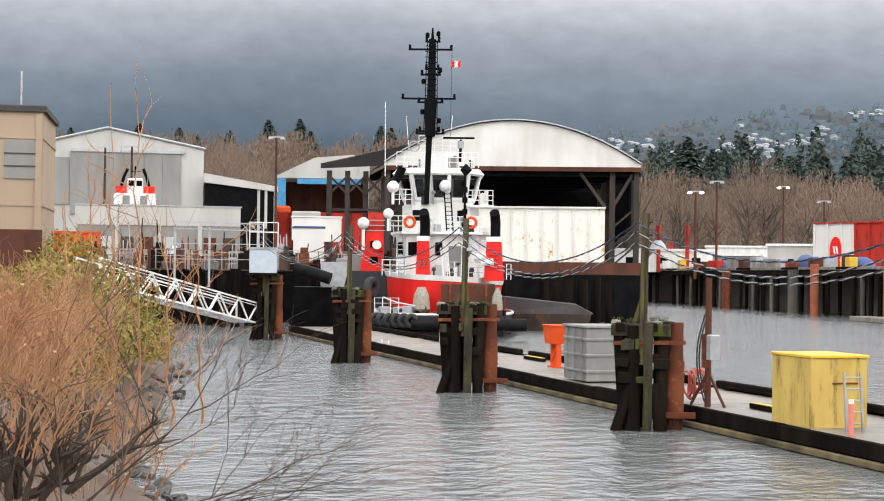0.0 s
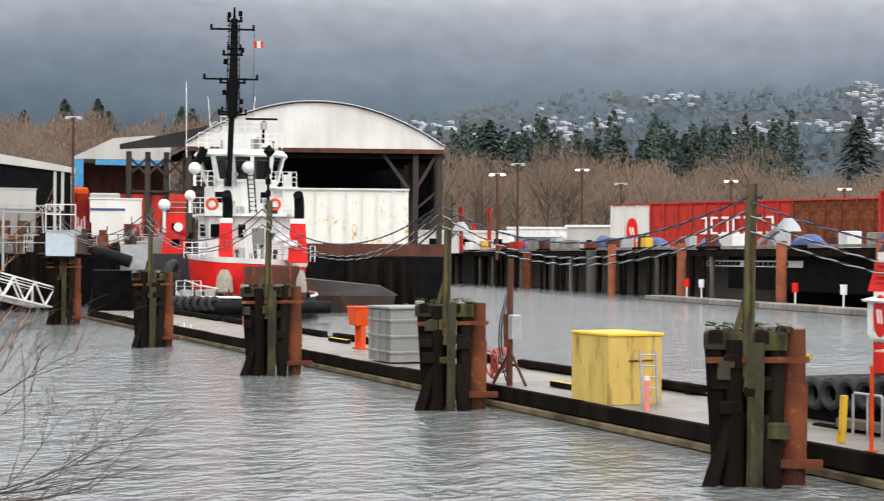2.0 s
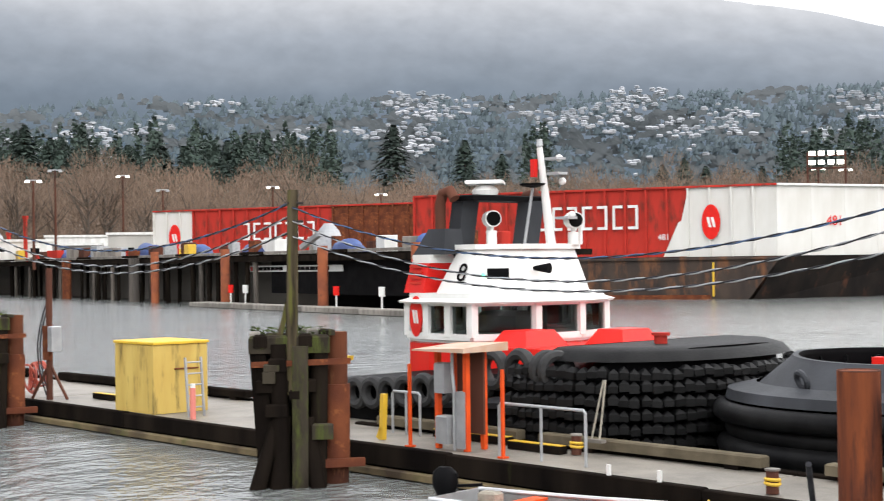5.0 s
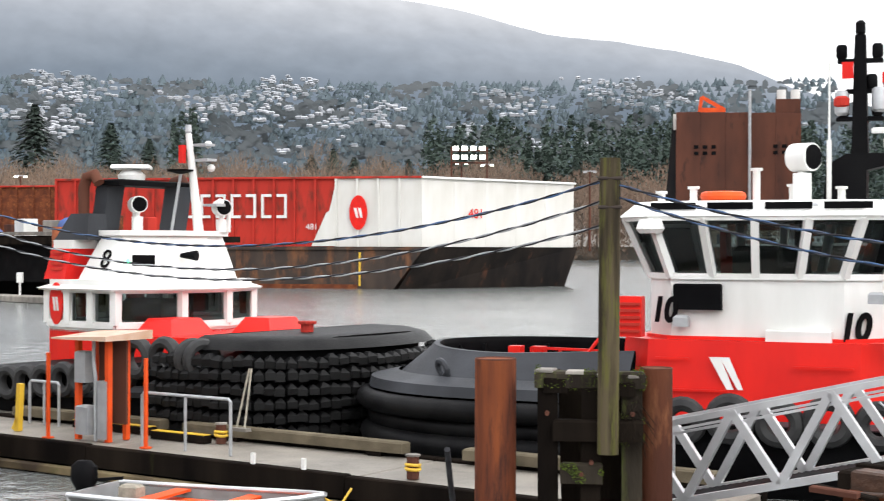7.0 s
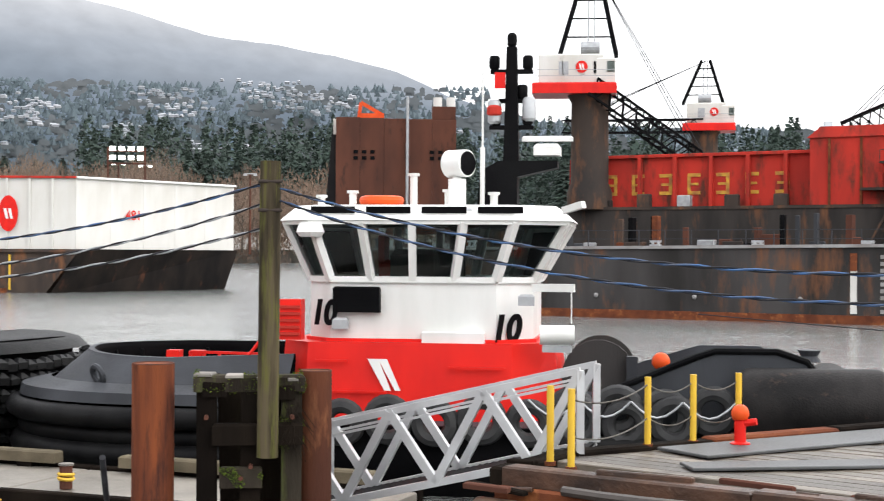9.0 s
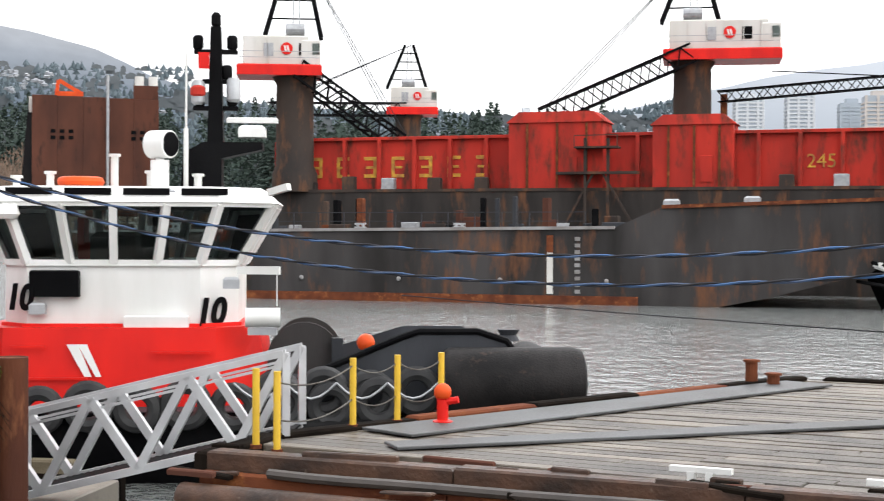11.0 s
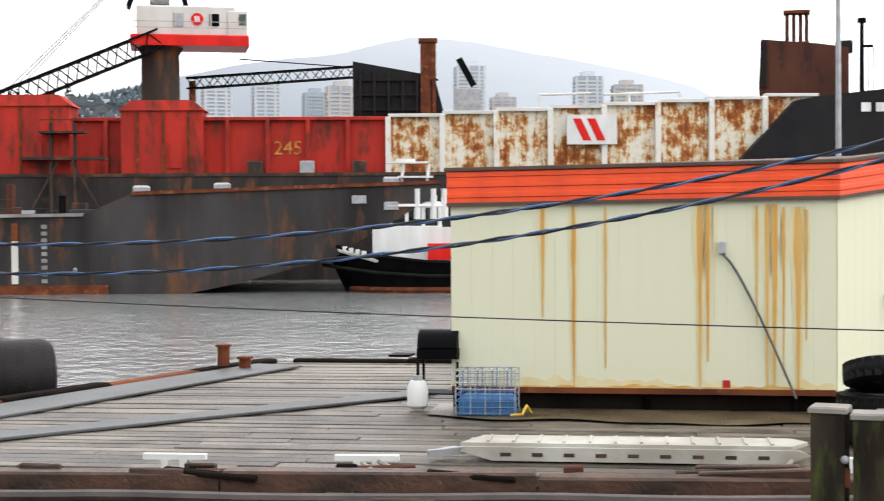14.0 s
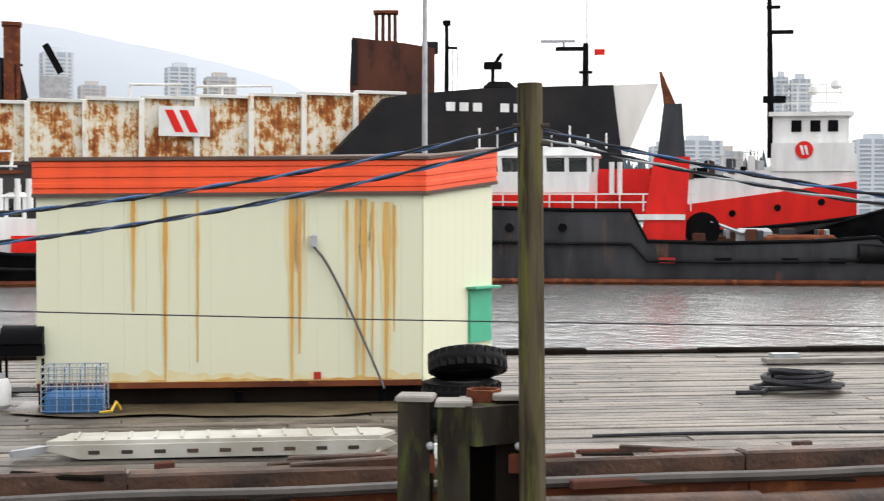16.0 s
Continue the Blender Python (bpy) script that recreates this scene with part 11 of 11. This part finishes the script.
def leafy_bush(x, y, z, seed, rx, ry, rz, n):
    r = random.Random(seed)
    t = thing("leafy_bush", pose(x, y, z), "olive green bush among brown stems", "bush", "green bushes on the bank")
    f, st = Form(), Form()
    for k in range(n):
        a, c, u = r.uniform(0, 6.3), r.uniform(-0.3, 1), r.uniform(0.55, 1.05) + 0.2 * noise.noise((k * 0.37, seed, 0))
        s = math.sqrt(max(0, 1 - c * c))
        p = Vector((rx * u * s * math.cos(a), ry * u * s * math.sin(a), rz * u * c))
        w = r.uniform(0.07, 0.16)
        d1 = Vector((r.uniform(-1, 1), r.uniform(-1, 1), r.uniform(-0.3, 1))).normalized() * w
        d2 = Vector((r.uniform(-1, 1), r.uniform(-1, 1), r.uniform(-0.6, 0.6))).normalized() * w * 0.5
        f.add([p - d1, p + d2, p + d1, p - d2], [(0, 1, 2, 3)])
    for k in range(26):
        a = r.uniform(0, 6.3)
        st.tube((0, 0, -0.4), (rx * 0.8 * math.cos(a), ry * 0.8 * math.sin(a), rz * r.uniform(0.2, 0.9)), 0.03, 0.01, 4)
    tagged(part("leaves", f, LEAFGREEN, t, "olive green leaves"), kind="stuff")
    part("stems", st, DARKTWIG, t)


leafy_bush(-43.9, 21.2, 2.1, 1, 3.2, 3.2, 2.6, 6200)
leafy_bush(-38.9, 17.9, 2.1, 2, 2.6, 2.6, 2.3, 4600)
leafy_bush(-49.2, 24.8, 1.4, 3, 2.6, 2.6, 1.7, 4200)
leafy_bush(-34.8, 16.1, 1.8, 4, 2.2, 2.0, 1.5, 3200)
leafy_bush(-76, 36.5, 4.6, 5, 2.6, 2.0, 1.8, 2200)


# ---- what moves ----
def motions():
    """Moored craft and the skiff rise and fall a little on the swell."""
    for name, amp, roll, phase in (("skiff", 0.02, 0.7, 0.3),):
        ob = bpy.data.objects[name]
        base = ob.matrix_basis.copy()
        walk(ob, [(i * 1.0, base @ pose(0, 0, amp * math.sin(i * 1.6 + phase), roll * math.sin(i * 1.9 + phase), 0, 0)) for i in range(17)])


motions()
